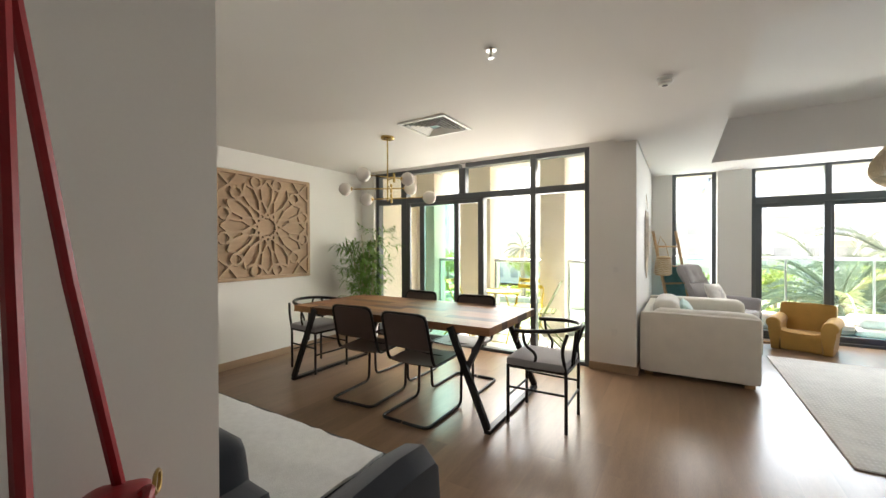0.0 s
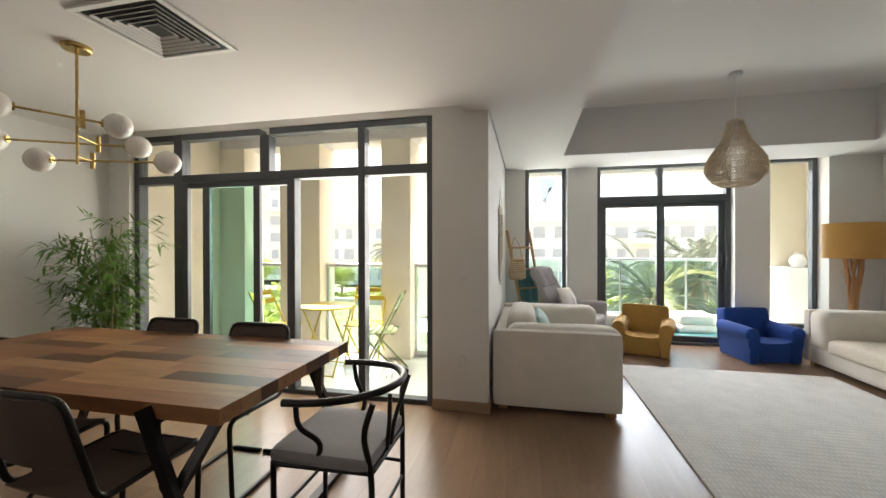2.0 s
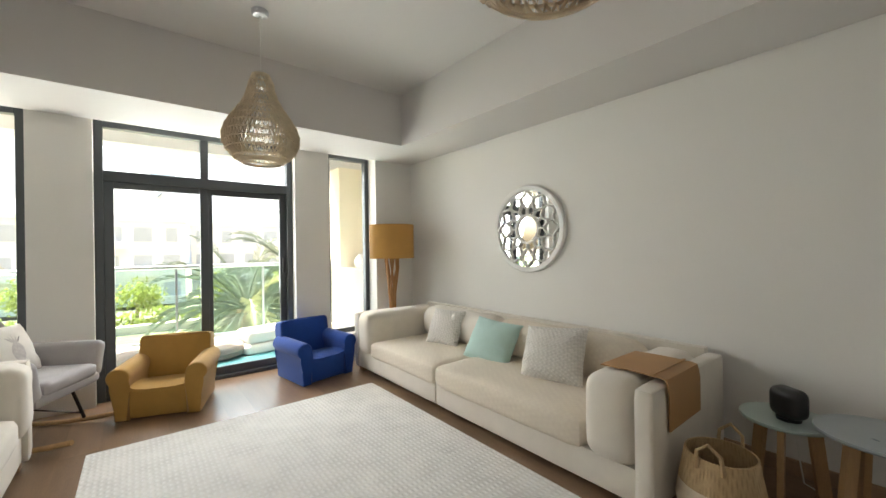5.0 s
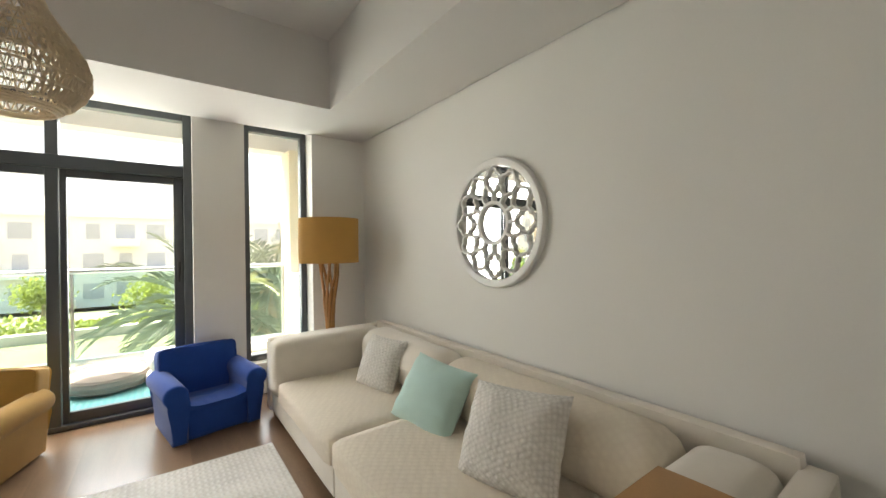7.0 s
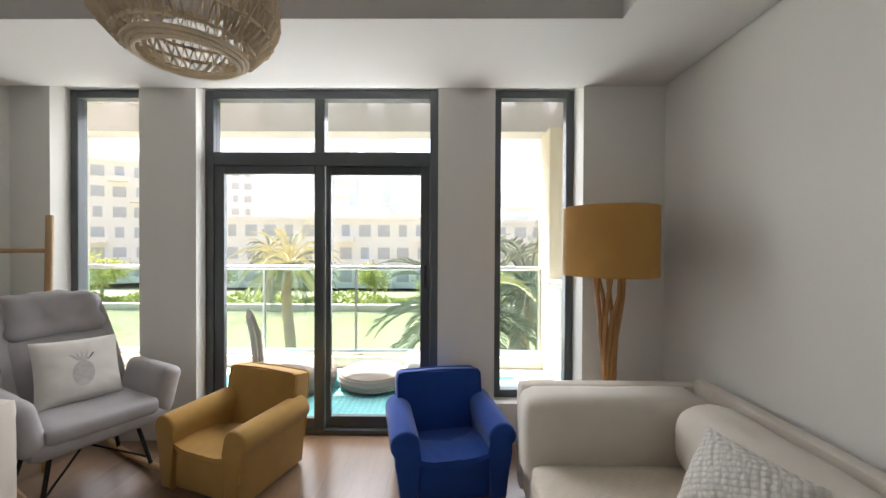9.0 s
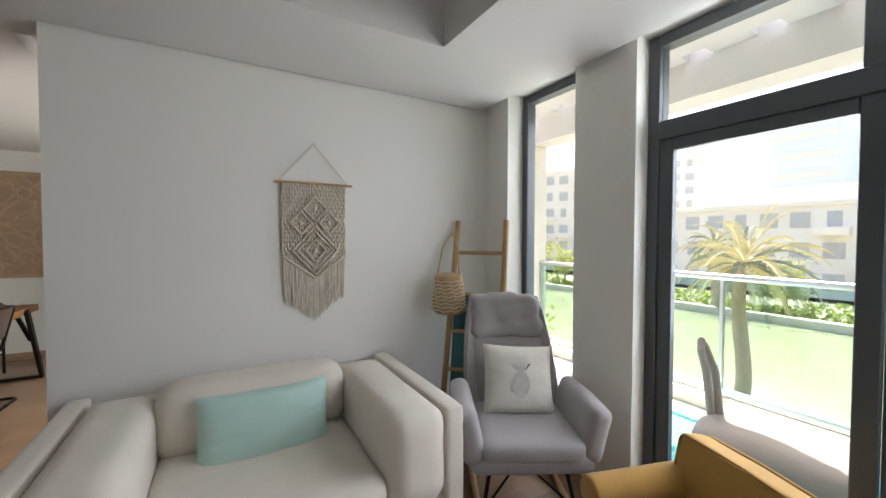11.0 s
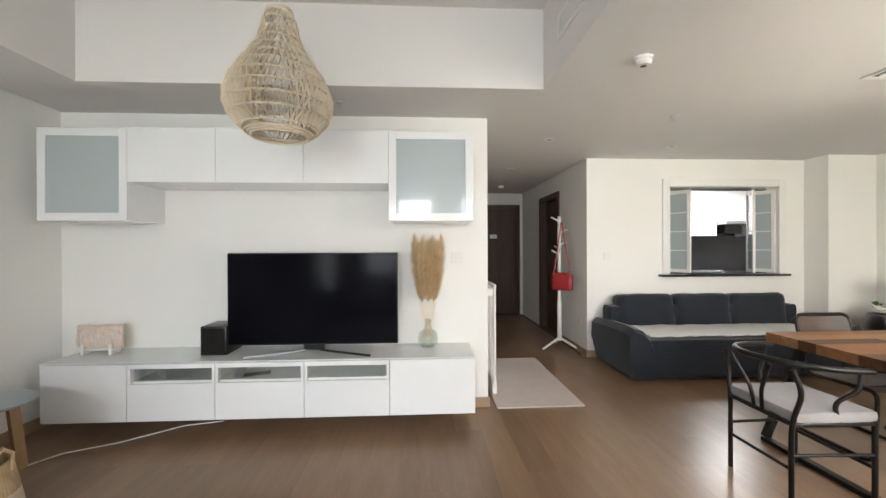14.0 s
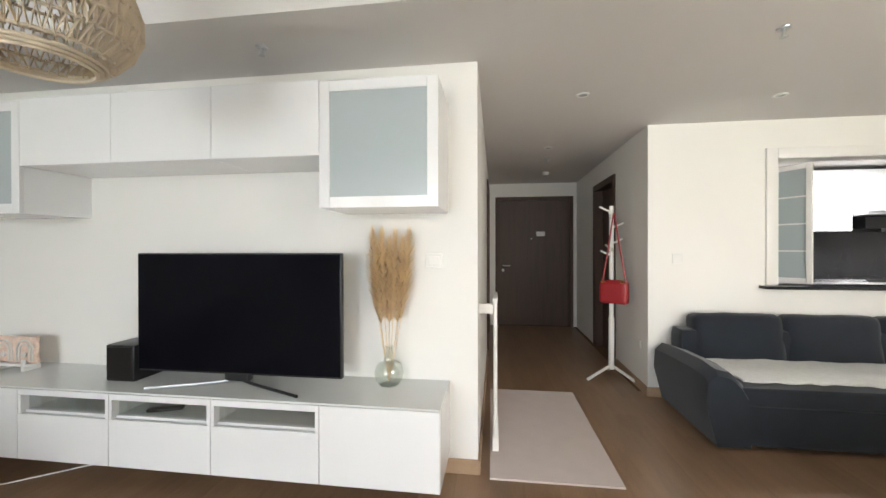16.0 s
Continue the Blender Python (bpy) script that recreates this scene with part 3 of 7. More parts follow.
PAMPAS = mat("pampas_plume", (0.86, 0.68, 0.47), 0.95, var=0.2, scale=12, fine=90, bump=0.5, bump_dist=0.004)
CLEARGL = pane_glass("clear_vase_glass", (0.90, 0.93, 0.90), 0.05, 0.16)
PINKSTONE = mat("pink_salt_stone", (0.72, 0.55, 0.45), 0.7, var=0.25, scale=25, fine=90, bump=0.8, bump_dist=0.01)
REDL = mat("red_leather", (0.27, 0.010, 0.016), 0.4, var=0.12, scale=8, fine=150, bump=0.1)
MINTTOP = mat("pale_green_lacquer", (0.38, 0.47, 0.44), 0.3, var=0.04, bump=0.02)
GREYTOP = mat("grey_lacquer", (0.33, 0.37, 0.39), 0.3, var=0.04, bump=0.02)
PETAL = mat("white_petal", (0.72, 0.70, 0.66), 0.8, var=0.08, scale=20, bump=0.1)
YELLOW = mat("yellow_painted_steel", (0.50, 0.38, 0.03), 0.4, var=0.1, bump=0.03)
OLIVE = mat("green_painted_steel", (0.20, 0.24, 0.10), 0.4, var=0.1, bump=0.03)
TURQ = weave("turquoise_outdoor_rug", (0.11, 0.36, 0.38), 0.05, 0.6, 0.006, 0.15, 0.95, (0.22, 0.46, 0.47))
BEAN = mat("grey_outdoor_cloth", (0.235, 0.205, 0.18), 0.95, var=0.12, scale=5, fine=120, bump=0.4)


see_through(PAMPAS, 0.6)
see_through(LEAF, 0.4)
see_through(FROND, 0.5)
see_through(ROPE, 0.4)


def rod(bm, p, q, w, h, up=Vector((0, 0, 1))):
    """A straight bar of rectangular section from p to q, w across and h deep."""
    p, q = Vector(p), Vector(q)
    d = (q - p).normalized()
    side = d.cross(up)
    side = side.normalized() if side.length > 1e-6 else d.orthogonal().normalized()
    top = side.cross(d).normalized()
    ring = [(-1, -1), (1, -1), (1, 1), (-1, 1)]
    a = [bm.verts.new(p + side * w / 2 * i + top * h / 2 * j) for i, j in ring]
    b = [bm.verts.new(q + side * w / 2 * i + top * h / 2 * j) for i, j in ring]
    bm.faces.new(a[::-1])
    bm.faces.new(b)
    for k in range(4):
        bm.faces.new((a[k], a[(k + 1) % 4], b[(k + 1) % 4], b[k]))
    return bm


def sheet(rows, thick):
    """A cloth or sling: a grid of points given as rows, thickened downwards along its normals."""
    bm = bmesh.new()
    v = [[bm.verts.new(p) for p in r] for r in rows]
    for a, b in zip(v, v[1:]):
        for k in range(len(a) - 1):
            bm.faces.new((a[k], a[k + 1], b[k + 1], b[k]))
    bmesh.ops.recalc_face_normals(bm, faces=bm.faces[:])
    bmesh.ops.solidify(bm, geom=bm.faces[:], thickness=thick)
    return bm


# ---- dining ----
def dining_table():
    t = thing("dining_table", pose(-2.295, 3.137, 0), "long mango wood dining table with black steel legs", "table")
    L, W, z0, z1 = 2.15, 1.0, 0.69, 0.75
    rng = random.Random(4)
    rows = 9
    for r in range(rows):
        x = -L / 2
        first = True
        while x < L / 2 - 0.01:
            n = rng.uniform(0.34, 0.62) * (0.6 if first else 1)
            first = False
            e = min(x + n, L / 2)
            if L / 2 - e < 0.15:
                e = L / 2
            y = -W / 2 + r * W / rows
            part("board", box(x, e, y, y + W / rows, z0, z1 + rng.uniform(-0.0003, 0.0003)), rng.choice(TABLEWOODS), t)
            x = e
    for s in (-1, 1):
        foot = s * (L / 2 - 0.01)
        top = s * (L / 2 - 0.32)
        for y in (-1, 1):
            part("leg", rod(bmesh.new(), (top, y * (W / 2 + 0.015), z1 - 0.02), (foot, y * (W / 2 + 0.015), 0.03), 0.05, 0.03, Vector((0, 1, 0))), BLACKM, t)
            part("brace", rod(bmesh.new(), (top + (foot - top) * 0.42, y * (W / 2 + 0.0), z1 * 0.56), (s * (L / 2 - 0.10), y * (W / 2 - 0.14), z0), 0.04, 0.03, Vector((0, 1, 0))), BLACKM, t)
        part("foot_bar", box(foot - 0.025, foot + 0.025, -W / 2 - 0.03, W / 2 + 0.03, 0, 0.03, 0.003, 1), BLACKM, t)
        part("bearer", box(top - 0.03, top + 0.03, -W / 2 + 0.03, W / 2 - 0.03, z0 - 0.03, z0, 0.002, 1), BLACKM, t)


dining_table()


def wishbone_chair(m, label):
    c = thing("dining_armchair", m, label, "chair", "chairs round the dining table")
    r = 0.0125
    # faces +y
    for x in (-0.21, 0.21):
        part("leg", tube([(x, 0.21, 0), (x, 0.21, 0.44)], r), BLACKM, c)
        part("leg", tube(rounded([(x * 0.92, -0.22, 0), (x * 0.92, -0.22, 0.43), (x * 1.12, -0.20, 0.60), (x * 1.02, -0.235, 0.715)], 0.1), r), BLACKM, c)
        part("arm_support", tube(rounded([(x, 0.02, 0.44), (x * 1.02, -0.02, 0.54), (x * 1.28, 0.06, 0.62), (x * 1.26, 0.07, 0.71)], 0.08), r * 0.9), BLACKM, c)
        part("stretcher", tube([(x, 0.21, 0.27), (x * 0.92, -0.22, 0.27)], r * 0.7), BLACKM, c)
        part("back_splat", tube(rounded([(x * 0.12, -0.22, 0.44), (x * 0.16, -0.235, 0.55), (x * 0.62, -0.275, 0.72)], 0.1), r * 0.8), BLACKM, c)
    part("stretcher", tube([(-0.21, 0.21, 0.20), (0.21, 0.21, 0.20)], r * 0.7), BLACKM, c)
    part("stretcher", tube([(-0.195, -0.22, 0.20), (0.195, -0.22, 0.20)], r * 0.7), BLACKM, c)
    part("seat_frame", tube(rounded([(-0.21, 0.21, 0.43), (0.21, 0.21, 0.43), (0.195, -0.22, 0.43), (-0.195, -0.22, 0.43), (-0.21, 0.205, 0.43)], 0.02), r), BLACKM, c)
    rail = []
    for k in range(25):
        a = math.pi * (k / 24)
        rail.append((0.275 * math.cos(a), 0.12 - 0.40 * math.sin(a) ** 0.8, 0.715 + 0.025 * math.sin(a)))
    part("arm_rail", tube(rail, 0.016), BLACKM, c, "curved black arm and back rail")
    part("seat", blob(-0.225, 0.225, -0.22, 0.225, 0.435, 0.50, p=4.2, cuts=6, wrinkle=0.003), SEATGREY, c, "grey padded seat")
    return c


first = wishbone_chair(pose(-0.97, 3.09, 0, 0, 0, 90), "black steel armchair with grey padded seat at the table end")
copy_thing(first, pose(-3.50, 3.06, 0, 0, 0, -93))


def cantilever_chair(m):
    c = thing("cantilever_chair", m, "black tubular cantilever chair with brown leather sling seat", "chair", "chairs round the dining table")
    x = 0.215
    pts = [(-x, -0.29, 0.012), (x, -0.29, 0.012), (x, 0.22, 0.012), (x, 0.24, 0.45), (x, -0.19, 0.43), (x * 0.95, -0.29, 0.83), (-x * 0.95, -0.29, 0.83),
           (-x, -0.19, 0.43), (-x, 0.24, 0.45), (-x, 0.22, 0.012)]
    loop = rounded([(0, -0.29, 0.012)] + pts[1:] + [pts[0], (-0.02, -0.29, 0.012)], 0.06)
    part("tube_frame", tube(loop, 0.0125, 10), BLACKM, c, "black tubular steel frame")
    part("cross_bar", tube([(-x, 0.10, 0.43), (x, 0.10, 0.43)], 0.008), BLACKM, c)
    n = 9
    seat = [[(-x + 2 * x * i / n, -0.20 + 0.43 * j / 8, 0.445 + 0.008 * j / 8 - 0.022 * math.sin(math.pi * i / n) * (0.6 + 0.4 * math.sin(math.pi * j / 8))) for i in range(n + 1)] for j in range(9)]
    part("seat", sheet(seat, 0.006), LEATHER, c, "sagging leather seat")
    back = [[(-x * 0.96 + 2 * x * 0.96 * i / n, -0.222 - 0.066 * j / 7 - 0.03 * math.sin(math.pi * i / n), 0.56 + 0.265 * j / 7) for i in range(n + 1)] for j in range(8)]
    part("backrest", sheet(back, 0.006), LEATHER, c, "leather sling back")
    return c


first = cantilever_chair(pose(-1.84, 2.72, 0, 0, 0, 0))
copy_thing(first, pose(-2.46, 2.78, 0, 0, 0, 4))
copy_thing(first, pose(-1.83, 3.36, 0, 0, 0, 181))
copy_thing(first, pose(-2.54, 3.38, 0, 0, 0, 178))


def chandelier():
    c = thing("chandelier", pose(-2.52, 3.08, 0), "brass chandelier with six white globe shades", "lamp")
    part("canopy", lathe([(0.0, CZ), (0.065, CZ), (0.065, CZ - 0.018), (0.058, CZ - 0.026), (0, CZ - 0.026)]), BRASS, c)
    part("stem", tube([(0, 0, CZ - 0.02), (0, 0, 1.78)], 0.007), BRASS, c)
    for z, a, b in ((1.99, (0.0, -0.34), (0.20, 0.06)), (1.935, (-0.52, -0.06), (0.08, 0.27)), (1.82, (-0.29, 0.01), (0.34, 0.23))):
        a, b = Vector((*a, z)), Vector((*b, z))
        d, mid, L = (b - a).normalized(), (a + b) / 2, (b - a).length / 2 - 0.06
        part("arm", tube([mid - d * L, mid + d * L], 0.006), BRASS, c)
        hub = Vector((0, 0, z))
        near = mid + d * d.dot(hub - mid)
        part("joint", tube([near - Vector((0, 0, 0.045)), near + Vector((0, 0, 0.045))], 0.012), BRASS, c)
        part("link", tube([near, hub], 0.006), BRASS, c)
        for e in (-1, 1):
            p = mid + d * e * (L + 0.06)
            part("socket", tube([p - d * e * 0.07, p - d * e * 0.045], 0.02), BRASS, c)
            g = bmesh.new()
            bmesh.ops.create_uvsphere(g, u_segments=24, v_segments=14, radius=0.066, matrix=Matrix.Translation(p))
            part("globe", g, GLOBE, c, "white opal glass globe")


chandelier()


def wall_panel():
    w = thing("wall_panel", pose(WX, 2.912, 1.567, 0, 0, 90), "square carved oak panel with star lattice on the wall", "wall art")
    # local: x along the wall, y = -depth out of the wall, z up
    s = 0.61
    part("backing", box(-s, s, -0.018, -0.002, -s, s), CARVEDSHADE, w)
    for a, b in (((-s, -s), (s, -s)), ((s, -s), (s, s)), ((s, s), (-s, s)), ((-s, s), (-s, -s))):
        m = 0.02
        p = [max(-s + m, min(s - m, v)) for v in (*a, *b)]
        ex = m * (1 if a[0] != b[0] else 0), m * (1 if a[1] != b[1] else 0)
        x0, x1 = min(p[0], p[2]) - m, max(p[0], p[2]) + m
        z0, z1 = min(p[1], p[3]) - (0 if a[0] != b[0] else -m) - (m if a[0] != b[0] else 0), max(p[1], p[3]) + (m if a[0] != b[0] else -m)
        part("border", box(x0, x1, -0.042, -0.018, z0, z1, 0.003, 1), CARVED, w)
    lines = []

    def pol(r, a):
        return Vector((r * math.cos(a), r * math.sin(a)))

    n = 12
    h = math.pi / n
    for k in range(n):
        a = 2 * math.pi * k / n
        # centre star, darts and one long petal
        lines += [(pol(0.105, a), pol(0.135, a + h)), (pol(0.135, a + h), pol(0.105, a + 2 * h))]
        root, tip = pol(0.19, a), pol(0.545, a)
        for e in (-1, 1):
            waist, shoulder = pol(0.31, a + e * h * 0.74), pol(0.46, a + e * h * 0.62)
            lines += [(root, waist), (waist, shoulder), (shoulder, tip), (root, pol(0.135, a + e * h))]
        # a small round cell between two petal tips
        c = pol(0.525, a + h)
        for j in range(8):
            lines.append((c + pol(0.064, a + h + j * math.pi / 4), c + pol(0.064, a + h + (j + 1) * math.pi / 4)))
        lines.append((pol(0.31, a + h * 0.74), pol(0.31, a + h * 1.26)))
        lines += [(c + pol(0.064, a + h), pol(0.80, a + h)), (pol(0.46, a + h * 0.62), c - pol(0.064, a + h)), (pol(0.46, a + h * 1.38), c - pol(0.064, a + h))]
    for sx in (-1, 1):
        for sz in (-1, 1):
            # plain corner fields behind a bent bar
            p, q, r = Vector((sx * s, sz * 0.33)), Vector((sx * 0.45, sz * 0.45)), Vector((sx * 0.33, sz * s))
            lines += [(p, q), (q, r)]
    lim = s - 0.035
    bm = bmesh.new()
    for i, (p, q) in enumerate(lines):
        pts = []
        for t in range(2):
            a, b = (p, q) if t == 0 else (q, p)
            v = a.copy()
            if max(abs(v.x), abs(v.y)) > lim:
                d = b - a
                k = 0.0
                for ax in (0, 1):
                    if abs(a[ax]) > lim and abs(d[ax]) > 1e-6:
                        k = max(k, (abs(a[ax]) - lim) / abs(d[ax]))
                v = a + d * k if k < 1 else None
            pts.append(v)
        if None in pts or max(abs(pts[0].x), abs(pts[0].y)) > lim + 0.01:
            continue
        if min(abs(pts[0].x), abs(pts[0].y), abs(pts[1].x), abs(pts[1].y)) > 0.46:
            continue
        lift = -0.031 - 0.0006 * (i % 5)
        rod(bm, (pts[0].x, lift, pts[0].y), (pts[1].x, lift, pts[1].y), 0.027, 0.026, Vector((0, -1, 0)))
    part("lattice", bm, CARVED, w, "raised star lattice", smooth=False)


wall_panel()


def sofa_foot(parent, x, y, h=0.06):
    part("foot", box(x - 0.04, x + 0.04, y - 0.04, y + 0.04, 0, h, 0.005, 1), OAK, parent)


def charcoal_sofa():
    s = thing("sofa", pose(0, 0, 0), "long charcoal fabric sofa below the serving hatch", "sofa")
    x0, x1, y0, y1 = -3.40, -0.90, 0.60, 1.47
    part("base", blob(x0 + 0.12, x1 - 0.12, y0 + 0.04, y1 - 0.01, 0.02, 0.33, p=16, cuts=6), CHARCOAL, s)
    part("seat", blob(x0 + 0.16, x1 - 0.16, y0 + 0.14, y1, 0.28, 0.42, p=8, cuts=8, wrinkle=0.006), CHARCOAL, s)
    part("backrest", blob(x0 + 0.08, x1 - 0.14, y0, y0 + 0.22, 0.05, 0.66, p=8, cuts=6), CHARCOAL, s)
    for i in range(3):
        a = x0 + 0.22 + i * 0.68
        tilt = Matrix.Translation((0, y0 + 0.14, 0.4)) @ Matrix.Rotation(radians(8), 4, "X") @ Matrix.Translation((0, -y0 - 0.14, -0.4))
        part("back_cushion", blob(a, a + 0.675, y0 + 0.06, y0 + 0.26, 0.36, 0.78, p=5, cuts=8, wrinkle=0.012, seed=i * 3.1, m=tilt), CHARCOAL, s)
    for e in (-1, 1):
        bm = bmesh.new()
        xa = x1 if e > 0 else x0
        prof = [(0.0, 0.02), (0.07, 0.30), (0.06, 0.46), (0.0, 0.52), (-0.09, 0.50), (-0.16, 0.43), (-0.20, 0.36), (-0.20, 0.02)]
        rings = []
        for yy, f in ((y0 + 0.02, 0.95), (y0 + 0.3, 1.0), (y1 - 0.2, 1.03), (y1 - 0.03, 1.0), (y1 + 0.0, 0.93)):
            rings.append([bm.verts.new((xa - e * 0.07 + e * px * (f if pz > 0.03 else 1), yy, 0.02 + (pz - 0.02) * f)) for px, pz in prof])
        for a, b in zip(rings, rings[1:]):
            for k in range(len(prof)):
                bm.faces.new((a[k], a[(k + 1) % len(prof)], b[(k + 1) % len(prof)], b[k]))
        bm.faces.new(rings[0])
        bm.faces.new(rings[-1])
        part("arm", bm, CHARCOAL, s, "flared padded arm")
    t = thing("throw_blanket", pose(0, 0, 0), "white fluffy throw spread over the dark sofa seat", "blanket")
    rows = []
    rng = random.Random(8)
    for j in range(15):
        yy = y0 + 0.27 + (y1 - y0 - 0.34) * min(j, 12) / 12
        row = []
        for i in range(31):
            xx = x0 + 0.24 + (x1 - x0 - 0.5) * i / 30
            z = 0.442 + 0.012 * noise.noise(Vector((xx * 9, yy * 9, 1)))
            if j > 12:
                z -= 0.006 * (j - 12) * (0.8 + 0.5 * noise.noise(Vector((xx * 6, 2, 5))))
            row.append((xx, yy + (0.012 if j > 11 else 0) + 0.008 * noise.noise(Vector((xx * 9, j, 3))), z))
        rows.append(row)
    part("cloth", sheet(rows, 0.012), BLANKET, t)


charcoal_sofa()


def side_drum():
    d = thing("drum_table", pose(-3.93, 1.36, 0), "round black leather drum table beside the wall", "side table")
    part("drum", lathe([(0, 0.0), (0.22, 0.0), (0.27, 0.08), (0.29, 0.3), (0.29, 0.5), (0.265, 0.60), (0.20, 0.63), (0, 0.63)], 32), BLACKLEATHER, d)
    t = thing("tray", pose(-3.91, 1.38, 0.632), "white rectangular tray on the black drum table", "tray")
    bm = box(-0.2, 0.2, -0.14, 0.14, 0, 0.01, 0.002, 1)
    for b in ((-0.2, 0.2, -0.14, -0.13, 0.01, 0.035), (-0.2, 0.2, 0.13, 0.14, 0.01, 0.035), (-0.2, -0.19, -0.13, 0.13, 0.01, 0.035), (0.19, 0.2, -0.13, 0.13, 0.01, 0.035)):
        add_box(bm, *b)
    part("tray_body", bm, WHITEP, t)
    v = thing("flower_vase", pose(-3.93, 1.40, 0.643), "white hydrangea bunch in a grey glass vase", "flowers")
    part("vase", lathe([(0, 0), (0.05, 0), (0.065, 0.04), (0.06, 0.09), (0.035, 0.13), (0.04, 0.15), (0.036, 0.15), (0.03, 0.13), (0.05, 0.05), (0, 0.01)]), FROST, v, "grey glass vase")
    rng = random.Random(3)
    for k in range(4):
        a = k * 1.7
        p = Vector((0.075 * math.cos(a), 0.075 * math.sin(a), 0.24 + 0.05 * (k % 2)))
        part("stem", tube([(0, 0, 0.03), p * 0.6 + Vector((0, 0, 0.05)), p], 0.004, 6), LEAF, v)
        bm = bmesh.new()
        for i in range(70):
            d = Vector((rng.gauss(0, 1), rng.gauss(0, 1), rng.gauss(0, 1))).normalized()
            q = p + d * 0.062 * rng.uniform(0.8, 1.05)
            u = d.orthogonal().normalized()
            u.rotate(Matrix.Rotation(rng.uniform(0, 6), 3, d))
            w2 = d.cross(u)
            h = 0.013
            bm.faces.new([bm.verts.new(q + x * u * h + y * w2 * h + d * 0.003 * (x * y)) for x, y in ((-1, -1), (1, -1), (1, 1), (-1, 1))])
        part("blossom", bm, PETAL, v, "round white blossom", smooth=False)
    pl = thing("small_plant", pose(-3.78, 1.24, 0.632), "small green plant in a pale pot", "plant")
    part("pot", lathe([(0, 0), (0.03, 0), (0.04, 0.06), (0.034, 0.06), (0.03, 0.02), (0, 0.02)], 18), WHITEP, pl)
    bm = bmesh.new()
    for i in range(40):
        a, e = rng.uniform(0, 6.28), rng.uniform(0.3, 1.4)
        d = Vector((math.cos(a) * math.cos(e), math.sin(a) * math.cos(e), math.sin(e)))
        leaf(bm, Vector((0, 0, 0.05)) + d * 0.02, d, 0.06, 0.018)
    part("foliage", bm, LEAF, pl)


def leaf(bm, p, d, length, width, droop=0.25):
    d = d.normalized()
    side = d.cross(Vector((0, 0, 1)))
    side = side.normalized() if side.length > 1e-5 else Vector((1, 0, 0))
    a = bm.verts.new(p)
    m1 = p + d * length * 0.4 - Vector((0, 0, droop * length * 0.15))
    b, c = bm.verts.new(m1 + side * width / 2), bm.verts.new(m1 - side * width / 2)
    e = bm.verts.new(p + d * length - Vector((0, 0, droop * length * 0.6)))
    bm.faces.new((a, b, c))
    bm.faces.new((b, e, c))


side_drum()


def bamboo_plant():
    p = thing("bamboo_plant", pose(-3.82, 4.17, 0), "tall leafy bamboo plant in a round pot in the corner", "plant")
    part("pot", lathe([(0, 0), (0.14, 0), (0.17, 0.3), (0.155, 0.3), (0.15, 0.27), (0, 0.27)]), MATS["white_paint"], p)
    rng = random.Random(11)
    foliage = bmesh.new()
    for k in range(9):
        a = k * 2.4
        x, y = 0.09 * math.cos(a) * rng.uniform(0.4, 1), 0.09 * math.sin(a) * rng.uniform(0.4, 1)
        lean = Vector((rng.uniform(-0.22, 0.26), rng.uniform(-0.30, 0.10), 0))
        h = rng.uniform(1.15, 1.72)
        pts = [Vector((x, y, 0.25)) + lean * (t / 6) ** 1.5 + Vector((0, 0, (h - 0.25) * t / 6)) for t in range(7)]
        part("cane", tube(pts, 0.009, 7, r_end=0.004), CANE, p)
        for j in range(15):
            t = rng.uniform(0.30, 1.0)
            i = min(int(t * 6), 5)
            q = pts[i].lerp(pts[i + 1], t * 6 - i)
            b = rng.uniform(0, 6.28)
            out = Vector((math.cos(b), math.sin(b), rng.uniform(0.0, 0.7)))
            L = rng.uniform(0.12, 0.42)
            end = q + out.normalized() * L
            if end.y > 0.36:
                end.y = 0.36
            if end.x < -0.38:
                end.x = -0.38
            add_tube(foliage, [q, end], 0.0022, 4)
            for f in range(16):
                s = q.lerp(end, rng.uniform(0.25, 1.0))
                dirn = out + Vector((rng.gauss(0, 0.7), rng.gauss(0, 0.7), rng.gauss(-0.15, 0.5)))
                leaf(foliage, s, dirn, rng.uniform(0.09, 0.16), rng.uniform(0.016, 0.028), 0.6)
    part("foliage", foliage, LEAF, p, "slim green bamboo leaves", smooth=False)


bamboo_plant()


